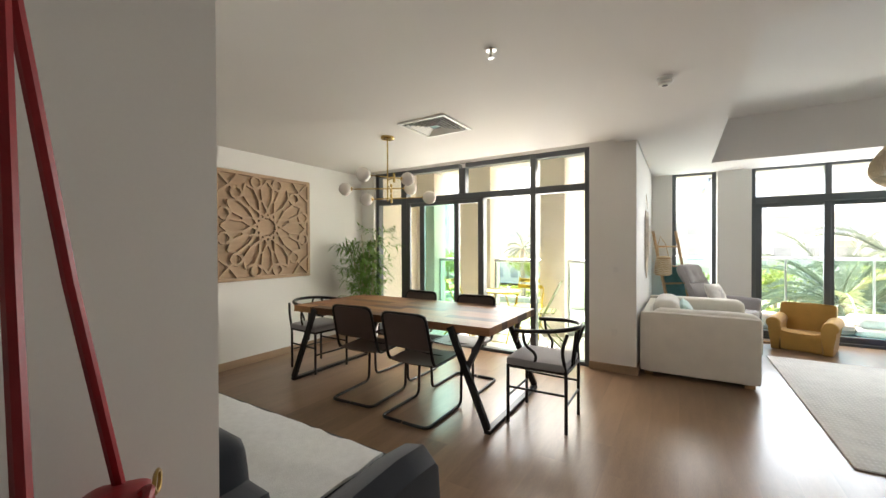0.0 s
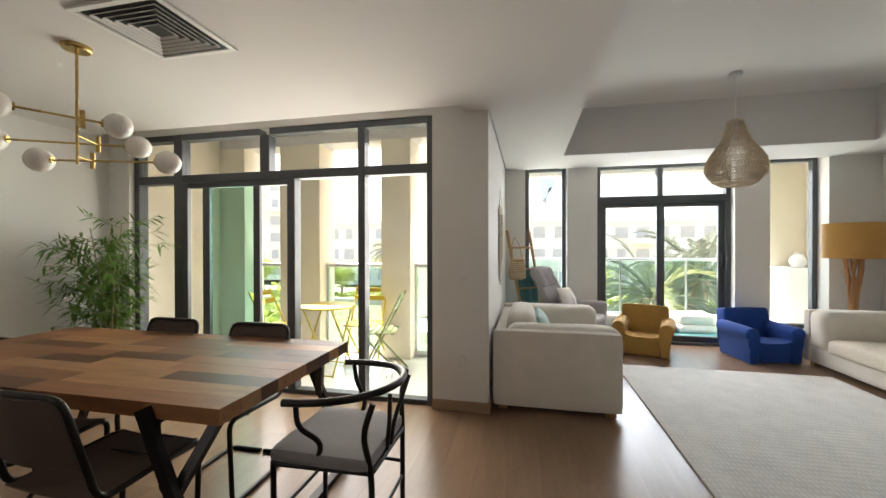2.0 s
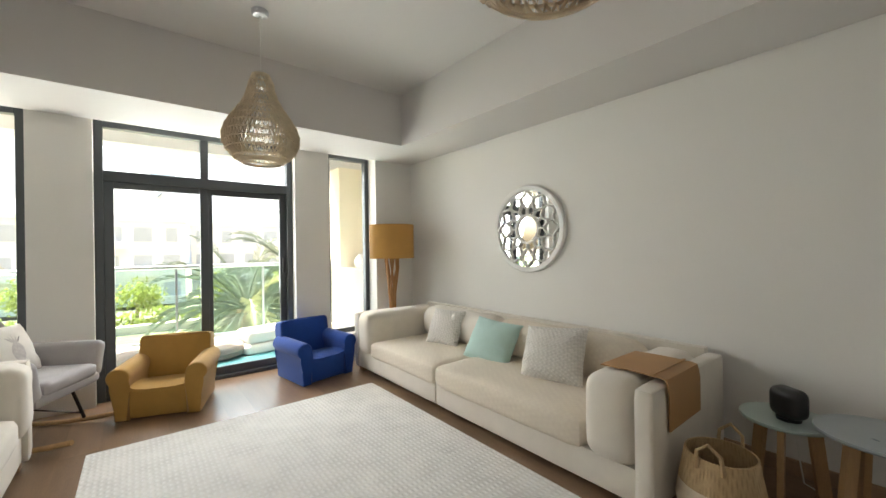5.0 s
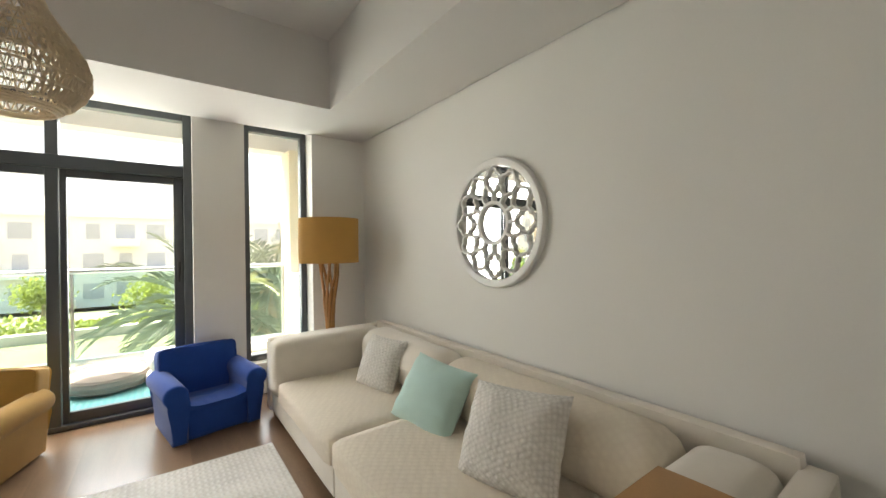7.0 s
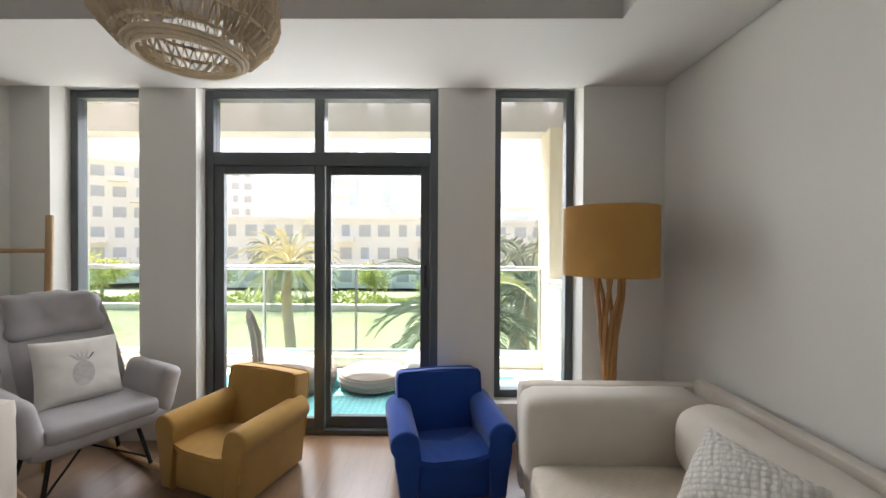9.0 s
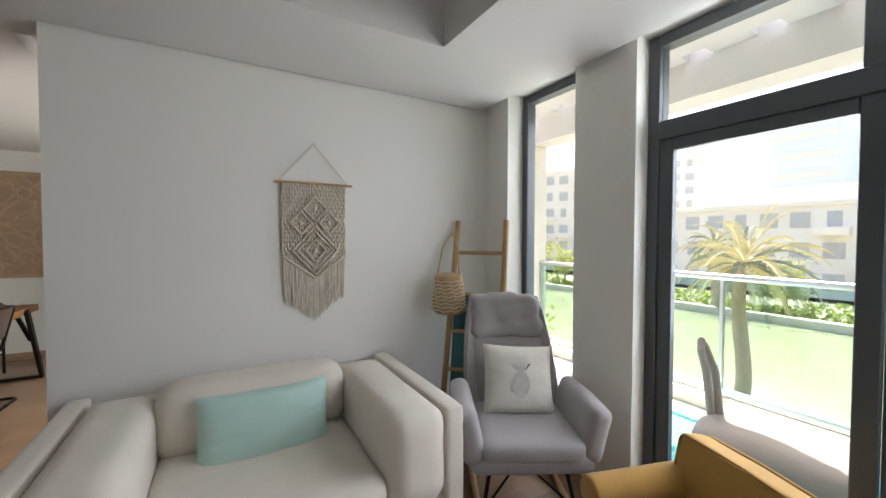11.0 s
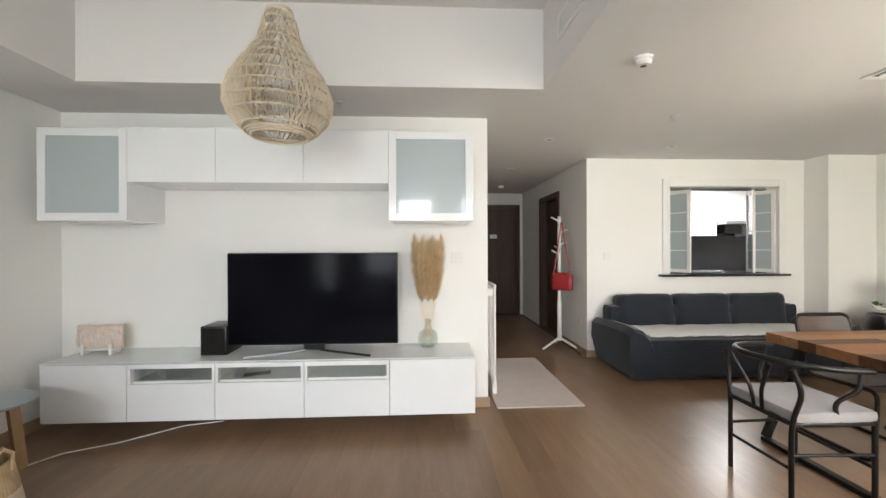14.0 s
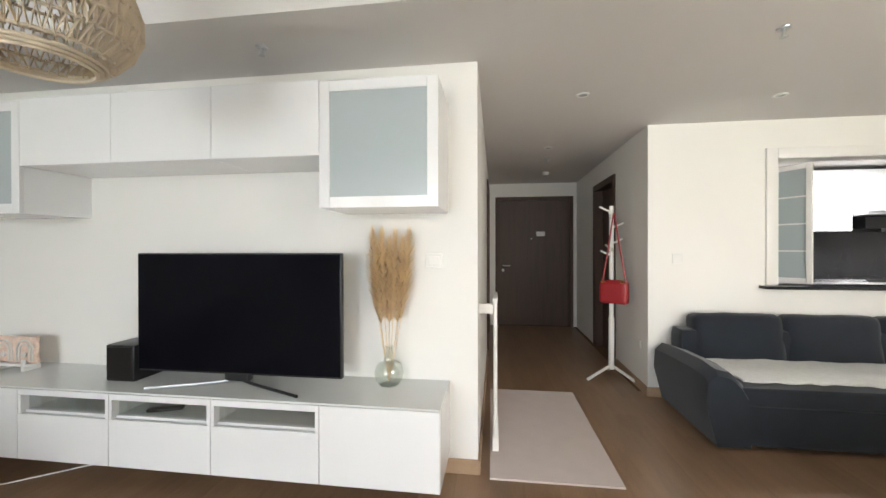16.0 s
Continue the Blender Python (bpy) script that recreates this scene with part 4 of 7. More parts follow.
# ---- living room ----
def cream_loveseat():
    s = thing("loveseat", pose(0, 0, 0), "cream fabric loveseat against the white wall", "sofa")
    x0, x1, y0, y1 = -0.42, 0.57, 4.605, 6.22
    part("base", blob(x0 + 0.02, x1 - 0.03, y0 + 0.03, y1 - 0.03, 0.045, 0.28, p=20, cuts=6), CREAM, s)
    for a, b in ((y0, y0 + 0.10), (y1 - 0.10, y1)):
        part("side_panel", blob(x0, x1, a, b, 0.04, 0.655, p=6.5, cuts=7), CREAM, s)
    part("back_panel", blob(x0, x0 + 0.10, y0 + 0.08, y1 - 0.08, 0.06, 0.62, p=6.5, cuts=7), CREAM, s)
    for a, b, k in ((y0 + 0.09, y0 + 0.38, 1), (y1 - 0.38, y1 - 0.09, 2)):
        part("arm_cushion", blob(x0 + 0.10, x1 + 0.03, a, b, 0.24, 0.67, p=5, cuts=9, wrinkle=0.008, seed=k), CREAM, s)
    part("seat_cushion", blob(x0 + 0.12, x1 + 0.01, y0 + 0.37, y1 - 0.37, 0.24, 0.42, p=5, cuts=9, wrinkle=0.008, seed=7), CREAM, s)
    part("back_cushion", blob(x0 + 0.09, x0 + 0.36, y0 + 0.36, y1 - 0.36, 0.36, 0.73, p=4, cuts=9, wrinkle=0.014, seed=5), CREAM, s)
    for x in (x0 + 0.08, x1 - 0.08):
        for y in (y0 + 0.08, y1 - 0.08):
            sofa_foot(s, x, y)


cream_loveseat()


def cushion(name, m, w, h, t, material, label, seed=0.0):
    c = thing(name, m, label, "cushion")
    part("cover", pillow(w, h, t, seed), material, c)
    return c


cushion("scatter_cushion", pose(0.06, 5.43, 0.34, -16, 0, 90), 0.60, 0.36, 0.16, MINT, "mint green cotton cushion on the cream loveseat", 2.0)


def cream_sofa():
    s = thing("long_sofa", pose(0, 0, 0), "long cream fabric sofa along the wall", "sofa")
    x0, x1, y0, y1 = 2.93, 3.93, 3.52, 6.62
    for a, b in ((y0 + 0.02, 5.195), (5.205, y1 - 0.02)):
        part("base", blob(x0 + 0.02, x1 - 0.02, a, b, 0.045, 0.22, p=20, cuts=6), CREAM, s)
    part("side_panel", blob(x0, x1, y0, y0 + 0.10, 0.045, 0.62, p=6.5, cuts=7), CREAM, s)
    part("side_panel", blob(x0, x1, y1 - 0.10, y1, 0.045, 0.62, p=6.5, cuts=7), CREAM, s)
    part("back_panel", blob(x1 - 0.075, x1, y0 + 0.08, y1 - 0.08, 0.045, 0.655, p=6.5, cuts=7), CREAM, s)
    part("arm_cushion", blob(x0 - 0.02, x1 - 0.10, y0 + 0.09, y0 + 0.37, 0.20, 0.64, p=5, cuts=9, wrinkle=0.008, seed=1), CREAM, s)
    part("arm_cushion", blob(x0 - 0.02, x1 - 0.10, y1 - 0.36, y1 - 0.09, 0.20, 0.64, p=5, cuts=9, wrinkle=0.008, seed=2), CREAM, s)
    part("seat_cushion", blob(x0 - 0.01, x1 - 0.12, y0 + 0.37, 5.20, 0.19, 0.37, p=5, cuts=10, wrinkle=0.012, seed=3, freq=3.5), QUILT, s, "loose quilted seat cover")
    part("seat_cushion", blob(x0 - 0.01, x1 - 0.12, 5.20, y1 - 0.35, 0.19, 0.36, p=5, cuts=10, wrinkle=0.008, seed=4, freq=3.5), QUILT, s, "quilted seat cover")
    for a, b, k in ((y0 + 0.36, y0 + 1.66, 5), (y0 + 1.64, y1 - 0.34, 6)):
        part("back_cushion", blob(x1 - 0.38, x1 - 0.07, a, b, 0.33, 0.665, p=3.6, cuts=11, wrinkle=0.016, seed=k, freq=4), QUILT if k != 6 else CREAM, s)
    for x in (x0 + 0.08, x1 - 0.08):
        for y in (y0 + 0.08, y1 - 0.08):
            sofa_foot(s, x, y, 0.05)
    r = thing("arm_tray", pose(0, 0, 0), "tan leather tray mat draped over the sofa arm", "tray")
    rows = []
    for i in range(15):
        u = i / 14
        # along the drape: from the inner edge over the top and down outside
        L = u * 0.62
        if L < 0.33:
            y, z = y0 + 0.33 - L, 0.656 + 0.004 * math.sin(L * 9)
        elif L < 0.42:
            a = (L - 0.33) / 0.09 * math.pi / 2
            y, z = y0 + 0.0 - 0.012 * math.sin(a), 0.656 - 0.05 * (1 - math.cos(a))
        else:
            y, z = y0 - 0.014, 0.606 - (L - 0.42)
        rows.append([(3.06 + 0.40 * k / 5, y - (0.004 if z < 0.6 else 0), z) for k in range(6)])
    part("mat", sheet(rows, 0.006), TAN, r)
    part("stitched_band", box(3.06, 3.46, y0 + 0.05, y0 + 0.065, 0.664, 0.667), TAN, r)


cream_sofa()
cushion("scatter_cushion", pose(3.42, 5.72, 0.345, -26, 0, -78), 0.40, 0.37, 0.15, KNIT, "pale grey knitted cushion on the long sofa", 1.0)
cushion("scatter_cushion", pose(3.36, 5.06, 0.335, -34, 4, -82), 0.47, 0.39, 0.17, MINT, "mint green cushion leaning on the long sofa", 3.0)
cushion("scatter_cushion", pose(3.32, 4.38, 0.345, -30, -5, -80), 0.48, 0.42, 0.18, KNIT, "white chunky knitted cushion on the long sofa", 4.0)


def prism(profile, y0, y1, bevel, crown=0.0):
    """A profile in the xz plane drawn out along y, its ends softened."""
    bm = bmesh.new()
    lo = [bm.verts.new((x, y0, z)) for x, z in profile]
    hi = [bm.verts.new((x, y1, z + crown)) for x, z in profile]
    n = len(profile)
    ends = [bm.faces.new(lo), bm.faces.new(hi[::-1])]
    for k in range(n):
        bm.faces.new((lo[k], hi[k], hi[(k + 1) % n], lo[(k + 1) % n]))
    edges = list({e for f in ends for e in f.edges})
    bmesh.ops.bevel(bm, geom=edges, offset=bevel, segments=3, affect="EDGES", profile=0.6)
    return bm


def kids_armchair(m, material, label):
    c = thing("kids_armchair", m, label, "armchair", "small children's armchairs by the balcony door")
    # faces -y; 0.64 wide
    part("front_panel", blob(-0.215, 0.215, -0.255, 0.20, 0.004, 0.225, p=14, cuts=7, wrinkle=0.005), material, c)
    rows = [[(x / 10 * 0.205, -0.262 + 0.40 * j / 9, 0.232 + 0.012 * math.sin(j / 9 * 3.1) - 0.05 * (j / 9) ** 2 + 0.03 * abs(x / 10) ** 4
              + 0.006 * noise.noise(Vector((x * 0.5, j * 0.7, 3.0)))) for x in range(-10, 11)] for j in range(10)]
    part("seat", sheet(rows, 0.03), material, c, "sagging cloth seat")
    for s in (-1, 1):
        prof = [(s * 0.285, 0.004), (s * 0.295, 0.14), (s * 0.298, 0.255)]
        for k in range(13):
            a = radians(-50 + 25 * k * 0.83)
            prof.append((s * (0.262 + 0.078 * math.cos(a)), 0.335 + 0.074 * math.sin(a)))
        prof += [(s * 0.196, 0.27), (s * 0.192, 0.004)]
        part("arm", prism(prof if s > 0 else prof[::-1], -0.275, 0.215, 0.016, 0.018), material, c, "rolled arm")
    tilt = Matrix.Translation((0, 0.1, 0.1)) @ Matrix.Rotation(radians(-10), 4, "X") @ Matrix.Translation((0, -0.1, -0.1))
    part("backrest", blob(-0.272, 0.272, 0.085, 0.225, 0.015, 0.575, p=9, cuts=9, wrinkle=0.008, seed=9, m=tilt), material, c)
    for y in (0.088, 0.222):
        loop = rounded([(-0.262, y, 0.20), (-0.265, y, 0.570), (0, y, 0.578), (0.265, y, 0.570), (0.262, y, 0.20)], 0.04)
        part("piping", tube([tilt @ Vector(q) for q in loop], 0.006, 6), material, c)
    return c


kids_armchair(pose(1.30, 6.76, 0, 0, 0, -20), OCHRE, "small ochre yellow upholstered children's armchair")
kids_armchair(pose(2.53, 6.74, 0, 0, 0, 12), BLUE, "small royal blue upholstered children's armchair")


def rocking_chair():
    c = thing("rocking_chair", pose(0.46, 6.65, 0, 0, 0, 62), "light grey upholstered rocking chair on wooden rockers", "armchair")
    # local: faces -y
    lean = Matrix.Translation((0, 0.20, 0.38)) @ Matrix.Rotation(radians(-24), 4, "X")
    part("seat_shell", blob(-0.30, 0.30, -0.30, 0.26, 0.30, 0.40, p=4, cuts=8), GREYC, c)
    part("seat_cushion", blob(-0.25, 0.25, -0.31, 0.22, 0.36, 0.46, p=4, cuts=9, wrinkle=0.008, seed=1), GREYC, c)
    bm = bmesh.new()
    rows = []
    for j in range(13):
        t = j / 12
        half = 0.29 - 0.06 * t ** 3
        rows.append([(x * half, 0.05 - 0.10 * (x * x) * (1 - 0.6 * t), -0.05 + 0.76 * t) for x in [k / 5 - 1 for k in range(11)]])
    sh = sheet(rows, 0.05)
    bmesh.ops.transform(sh, matrix=lean, verts=sh.verts[:])
    part("back_shell", sh, GREYC, c)
    part("back_pad", blob(-0.25, 0.25, -0.05, 0.05, 0.02, 0.46, p=3.6, cuts=9, wrinkle=0.01, seed=4, m=lean), GREYC, c)
    part("headrest", blob(-0.235, 0.235, -0.07, 0.06, 0.44, 0.73, p=3.4, cuts=16, wrinkle=0.034, seed=6, freq=12, m=lean), GREYC, c, "gathered headrest pad")
    for s in (-1, 1):
        out = Matrix.Translation((s * 0.29, 0, 0.42)) @ Matrix.Rotation(radians(s * 14), 4, "Y")
        part("arm", blob(-0.06, 0.06, -0.30, 0.20, -0.08, 0.20, p=3.6, cuts=9, wrinkle=0.012, seed=s + 8, m=out), GREYC, c, "padded wing arm")
        curve = [(s * 0.24, y, 0.022 + 0.20 * y * y) for y in [-0.45 + 0.9 * k / 14 for k in range(15)]]
        part("rocker", tube(curve, 0.018, 8), OAK, c, "bent beech rocker")
        for y in (-0.22, 0.20):
            part("leg", tube([(s * 0.18, y * 0.7, 0.33), (s * 0.24, y, 0.03)], 0.011, 8), BLACKM, c)
    part("cross_brace", tube([(-0.22, -0.20, 0.09), (0.17, 0.15, 0.32)], 0.006, 6), BLACKM, c)
    part("cross_brace", tube([(0.22, -0.20, 0.09), (-0.17, 0.15, 0.32)], 0.006, 6), BLACKM, c)


rocking_chair()
pineapple_cushion = cushion("scatter_cushion", pose(0.44, 6.66, 0.45, -24, 3, 62), 0.40, 0.38, 0.14, OFFW, "off-white cushion with a grey pineapple print", 6.0)


def pineapple_print(parent, w, h, thick, seed):
    """Flat printed shapes that follow the front of a scatter cushion."""
    def lay(u, v):
        f = ((1 - abs(u) ** 2.4) * (1 - abs(v) ** 2.4)) ** 0.5
        fold = math.atan2(v, u)
        w1 = noise.noise(Vector((u * 2 + seed, v * 2, -3.0))) * 0.12
        w1 += noise.noise(Vector((math.cos(fold) * 4.5 + seed, math.sin(fold) * 4.5, -2.0))) * 0.30 * max(abs(u), abs(v)) ** 2
        return (u * w / 2, -thick / 2 * f * (1 + w1) - 0.003, (v + 1) * h / 2)

    bm = bmesh.new()
    rings = [[bm.verts.new(lay(0.25 * r * math.cos(a), -0.18 + 0.38 * r * math.sin(a))) for a in [2 * math.pi * k / 20 for k in range(20)]] for r in (0.05, 0.5, 1.0)]
    bm.faces.new(rings[0])
    for p, q in zip(rings, rings[1:]):
        for k in range(20):
            bm.faces.new((p[k], p[(k + 1) % 20], q[(k + 1) % 20], q[k]))
    for k in range(5):
        lean = (k - 2) * 0.10
        bm.faces.new([bm.verts.new(lay(x, v)) for x, v in ((lean * 0.4 - 0.05, 0.2), (lean * 0.4 + 0.05, 0.2), (lean + 0.02, 0.38), (lean * 1.5, 0.55 - abs(lean) * 0.6))])
    part("pineapple_print", bm, PRINTGREY, parent, "faded grey pineapple print")


pineapple_print(pineapple_cushion, 0.40, 0.38, 0.14, 6.0)


def blanket_ladder():
    l = thing("blanket_ladder", pose(0, 0, 0), "leaning oak blanket ladder in the window corner", "ladder")
    a0, a1 = Vector((-0.12, 6.46, 0)), Vector((-0.415, 6.80, 1.55))
    b0, b1 = Vector((0.14, 6.74, 0)), Vector((-0.12, 7.02, 1.55))
    for p, q in ((a0, a1), (b0, b1)):
        part("rail", tube([p, p.lerp(q, 0.5), q], 0.021, 10), OAK, l)
    for t in (0.18, 0.34, 0.50, 0.66, 0.85):
        part("rung", tube([a0.lerp(a1, t), b0.lerp(b1, t)], 0.014, 8), OAK, l)
    w = thing("hanging_throw", pose(0, 0, 0), "folded teal throw hanging over the ladder rung", "blanket")
    p, q = a0.lerp(a1, 0.66), b0.lerp(b1, 0.66)
    d = (q - p)
    out = Vector((d.y, -d.x, 0)).normalized()
    rows = []
    for j in range(17):
        u = j / 16
        off, z = (out * 0.026, -0.85 * (1 - u / 0.46)) if u < 0.46 else ((out * 0.026).lerp(-out * 0.026, (u - 0.46) / 0.08), 0.016) if u < 0.54 else (-out * 0.026, -0.50 * (u - 0.54) / 0.46)
        row = []
        for k in range(10):
            base = p.lerp(q, 0.08 + 0.84 * k / 9) + off + Vector((0, 0, z))
            lean = (a0 - a1).normalized()
            base += Vector((lean.x, lean.y, 0)) * (-z) * 0.6
            base += out * 0.010 * math.sin(k * 1.6 + u * 3)
            row.append(base)
        rows.append(row)
    part("cloth", sheet(rows, 0.015), TEAL, w)
    b = thing("straw_bag", pose(-0.28, 6.64, 0.90, 4, 0, 38), "woven straw bag hanging from the ladder", "basket")
    bm = lathe([(0, 0), (0.10, 0.0), (0.122, 0.04), (0.118, 0.12), (0.098, 0.26), (0.09, 0.26), (0.108, 0.12), (0.10, 0.03), (0, 0.02)], 28)
    for v in bm.verts:
        v.co.y *= 0.8
    part("body", bm, SEAGRASS, b)
    bm = lathe([(0, 0.285), (0.05, 0.28), (0.096, 0.268), (0.103, 0.245), (0.096, 0.24), (0, 0.25)], 28)
    for v in bm.verts:
        v.co.y *= 0.8
    part("lid", bm, SEAGRASS, b)
    bm = bmesh.new()
    for k in range(9):
        z = 0.03 + 0.025 * k
        pts = [((0.129 - 0.115 * z) * math.cos(a), (0.103 - 0.092 * z) * math.sin(a), z + 0.006 * math.sin(a * 9 + k)) for a in [2 * math.pi * i / 36 for i in range(36)]]
        add_tube(bm, pts, 0.005, 5, closed=True)
    part("pale_stitching", bm, ROPE, b, "pale raised stitching")
    part("strap", tube([(-0.08, 0, 0.27), (-0.06, 0.05, 0.45), (0.0, 0.09, 0.56), (0.06, 0.05, 0.45), (0.08, 0, 0.27)], 0.006, 6), SEAGRASS, b)


blanket_ladder()


def floor_lamp():
    l = thing("floor_lamp", pose(3.50, 6.755, 0), "driftwood floor lamp with an ochre drum shade", "lamp")
    part("foot", lathe([(0, 0), (0.13, 0), (0.13, 0.02), (0.12, 0.03), (0, 0.03)]), DRIFT, l)
    rng = random.Random(5)
    for k in range(8):
        a = k * 2 * math.pi / 8
        pts = []
        for j in range(10):
            t = j / 9
            r = 0.085 - 0.055 * math.sin(math.pi * min(t * 1.05, 1)) + rng.uniform(-0.008, 0.008)
            b = a + 2.1 * t + rng.uniform(-0.1, 0.1)
            pts.append((r * math.cos(b), r * math.sin(b) * 0.9, 0.03 + 1.17 * t))
        part("branch", tube(pts, 0.017, 7, r_end=0.012), DRIFT, l)
    part("stem", tube([(0, 0, 1.0), (0, 0, 1.50)], 0.007, 8), BRASS, l)
    part("shade", lathe([(0.265, 1.19), (0.265, 1.59), (0.261, 1.59), (0.261, 1.19), (0.265, 1.19)], 40), SHADEC, l, "ochre fabric drum shade")
    for z in (1.195, 1.585):
        part("shade_ring", tube([(0.263 * math.cos(a), 0.263 * math.sin(a), z) for a in [2 * math.pi * k / 40 for k in range(40)]], 0.004, 6, closed=True), SHADEC, l)
    for k in range(3):
        a = k * 2.094
        part("shade_spoke", tube([(0, 0, 1.50), (0.262 * math.cos(a), 0.262 * math.sin(a), 1.56)], 0.003, 5), BRASS, l)


floor_lamp()


def round_mirror():
    m = thing("round_mirror", pose(EX, 5.06, 1.47, 0, 0, -90), "round mirror behind a white carved lattice frame", "mirror")
    # local: x along the wall, y = -depth out of the wall, z up
    R = 0.41
    turn = Matrix.Rotation(radians(90), 4, "X")

    def disc(profile):
        b = lathe(profile, 56)
        bmesh.ops.transform(b, matrix=turn, verts=b.verts[:])
        return b

    part("mirror_plate", disc([(0, 0.004), (R - 0.02, 0.004), (R - 0.02, 0.014), (0, 0.014)]), MIRROR, m, "silvered mirror plate")
    part("rim", disc([(R - 0.05, 0.015), (R, 0.002), (R, 0.026), (R - 0.010, 0.036), (R - 0.042, 0.036), (R - 0.05, 0.032), (R - 0.05, 0.015)]), WHITEP, m)
    part("centre_ring", disc([(0.118, 0.015), (0.118, 0.034), (0.138, 0.034), (0.138, 0.015), (0.118, 0.015)]), WHITEP, m)

    def ribbon(points, w=0.010, closed=True):
        b = bmesh.new()
        pts = [Vector(p) for p in points]
        n = len(pts)
        ring = []
        for i in range(n):
            d = (pts[(i + 1) % n] - pts[(i - 1) % n]).normalized()
            s = Vector((-d.y, d.x)) * w / 2
            ring.append([b.verts.new((q.x, -h, q.y)) for q, h in ((pts[i] + s, 0.015), (pts[i] + s, 0.033), (pts[i] - s, 0.033), (pts[i] - s, 0.015))])
        for i in range(n if closed else n - 1):
            a, c = ring[i], ring[(i + 1) % n]
            for k in range(4):
                b.faces.new((a[k], a[(k + 1) % 4], c[(k + 1) % 4], c[k]))
        return b

    n = 12
    for k in range(n):
        a = 2 * math.pi * k / n
        c = Vector((math.cos(a), math.sin(a))) * 0.268
        pts = []
        for i in range(56):
            b = 2 * math.pi * i / 56
            r = 0.053 + 0.021 * abs(math.cos(2 * (b - a))) ** 0.6
            pts.append(c + Vector((math.cos(b), math.sin(b))) * r)
        part("lattice_ring", ribbon(pts, 0.013), WHITEP, m)
        d = Vector((math.cos(a), math.sin(a)))
        for p, q in ((0.135, 0.198), (0.338, 0.37)):
            b = bmesh.new()
            rod(b, (d.x * p, -0.024, d.y * p), (d.x * q, -0.024, d.y * q), 0.014, 0.018, Vector((0, -1, 0)))
            part("spoke", b, WHITEP, m)


round_mirror()


def macrame():
    m = thing("macrame_hanging", pose(LX, 5.755, 0, 0, 0, 90), "beige cotton macrame hanging on a wooden rod", "wall hanging")
    # local: x along the wall, y = -depth out of the wall
    zr = 1.758
    part("rod", tube([(-0.235, -0.018, zr), (0.235, -0.018, zr)], 0.008, 8), OAK, m)
    part("cord", tube([(-0.21, -0.02, zr), (0, -0.008, 2.0), (0.21, -0.02, zr)], 0.0035, 6), MACR, m)
    W, n = 0.185, 26
    rng = random.Random(6)
    bm = bmesh.new()

    def edge(x):
        return 1.30 - 0.14 * (1 - abs(x) / W)

    for k in range(n + 1):
        x = -W + 2 * W * k / n
        z1 = edge(x)
        pts = [(x + 0.003 * math.sin(j * 1.3 + k), -0.014 - 0.003 * math.sin(j * 2.1 + k * 1.7), zr - (zr - z1) * j / 16) for j in range(17)]
        add_tube(bm, pts, 0.0072, 5)
    part("knotted_panel", bm, MACR, m, "close knotted cords")["kind"] = "stuff"
    bm = bmesh.new()
    step = 0.0262
    for i in range(int((zr - 1.1) / step)):
        z = zr - 0.012 - i * step
        for k in range(15):
            x = -W + (k + 0.5 * (i % 2)) * 2 * W / 14.5
            if z < edge(x) + 0.01 or abs(x) > W:
                continue
            ring = bmesh.ops.create_icosphere(bm, subdivisions=1, radius=0.0098, matrix=Matrix.Translation((x, -0.021, z)) @ Matrix.Diagonal((1.0, 0.8, 0.75, 1)))
    part("knot_pattern", bm, MACR, m, "rows of small knots")["kind"] = "stuff"

    def diamond(cx, cz, a, b, r=0.006):
        return tube([(cx, -0.03, cz + b), (cx + a, -0.03, cz), (cx, -0.03, cz - b), (cx - a, -0.03, cz)], r * 1.4, 6, closed=True)

    for cx, cz, a, b in ((0, 1.345, 0.135, 0.15), (0, 1.345, 0.105, 0.115), (0, 1.345, 0.06, 0.07), (0, 1.60, 0.07, 0.075), (-0.085, 1.515, 0.06, 0.07), (0.085, 1.515, 0.06, 0.07)):
        part("raised_diamond", diamond(cx, cz, a, b), MACR, m)
    for cx, cz in ((0, 1.345), (0, 1.60), (-0.085, 1.515), (0.085, 1.515)):
        part("bobble", blob(cx - 0.011, cx + 0.011, -0.036, -0.018, cz - 0.016, cz + 0.016, p=3.2, cuts=4), MACR, m)
    for s in (-1, 1):
        part("raised_edge", tube([(s * W, -0.026, 1.31), (0, -0.028, 1.175)], 0.007, 6), MACR, m)
    bm = bmesh.new()
    for k in range(64):
        x = -W + 2 * W * (k + 0.5) / 64
        z0 = edge(x) + 0.01
        z1 = 1.065 - 0.14 * (1 - abs(x) / W) + rng.uniform(-0.02, 0.02)
        if abs(x) > W * 0.9:
            z1 -= 0.02
        dx = rng.uniform(-0.012, 0.012)
        pts = [(x + dx * (j / 5) ** 2, -0.014 + rng.uniform(-0.004, 0.004), z0 + (z1 - z0) * j / 5) for j in range(6)]
        add_tube(bm, pts, 0.0042, 5)
    part("fringe", bm, MACR, m, "loose cut fringe")["kind"] = "stuff"


macrame()


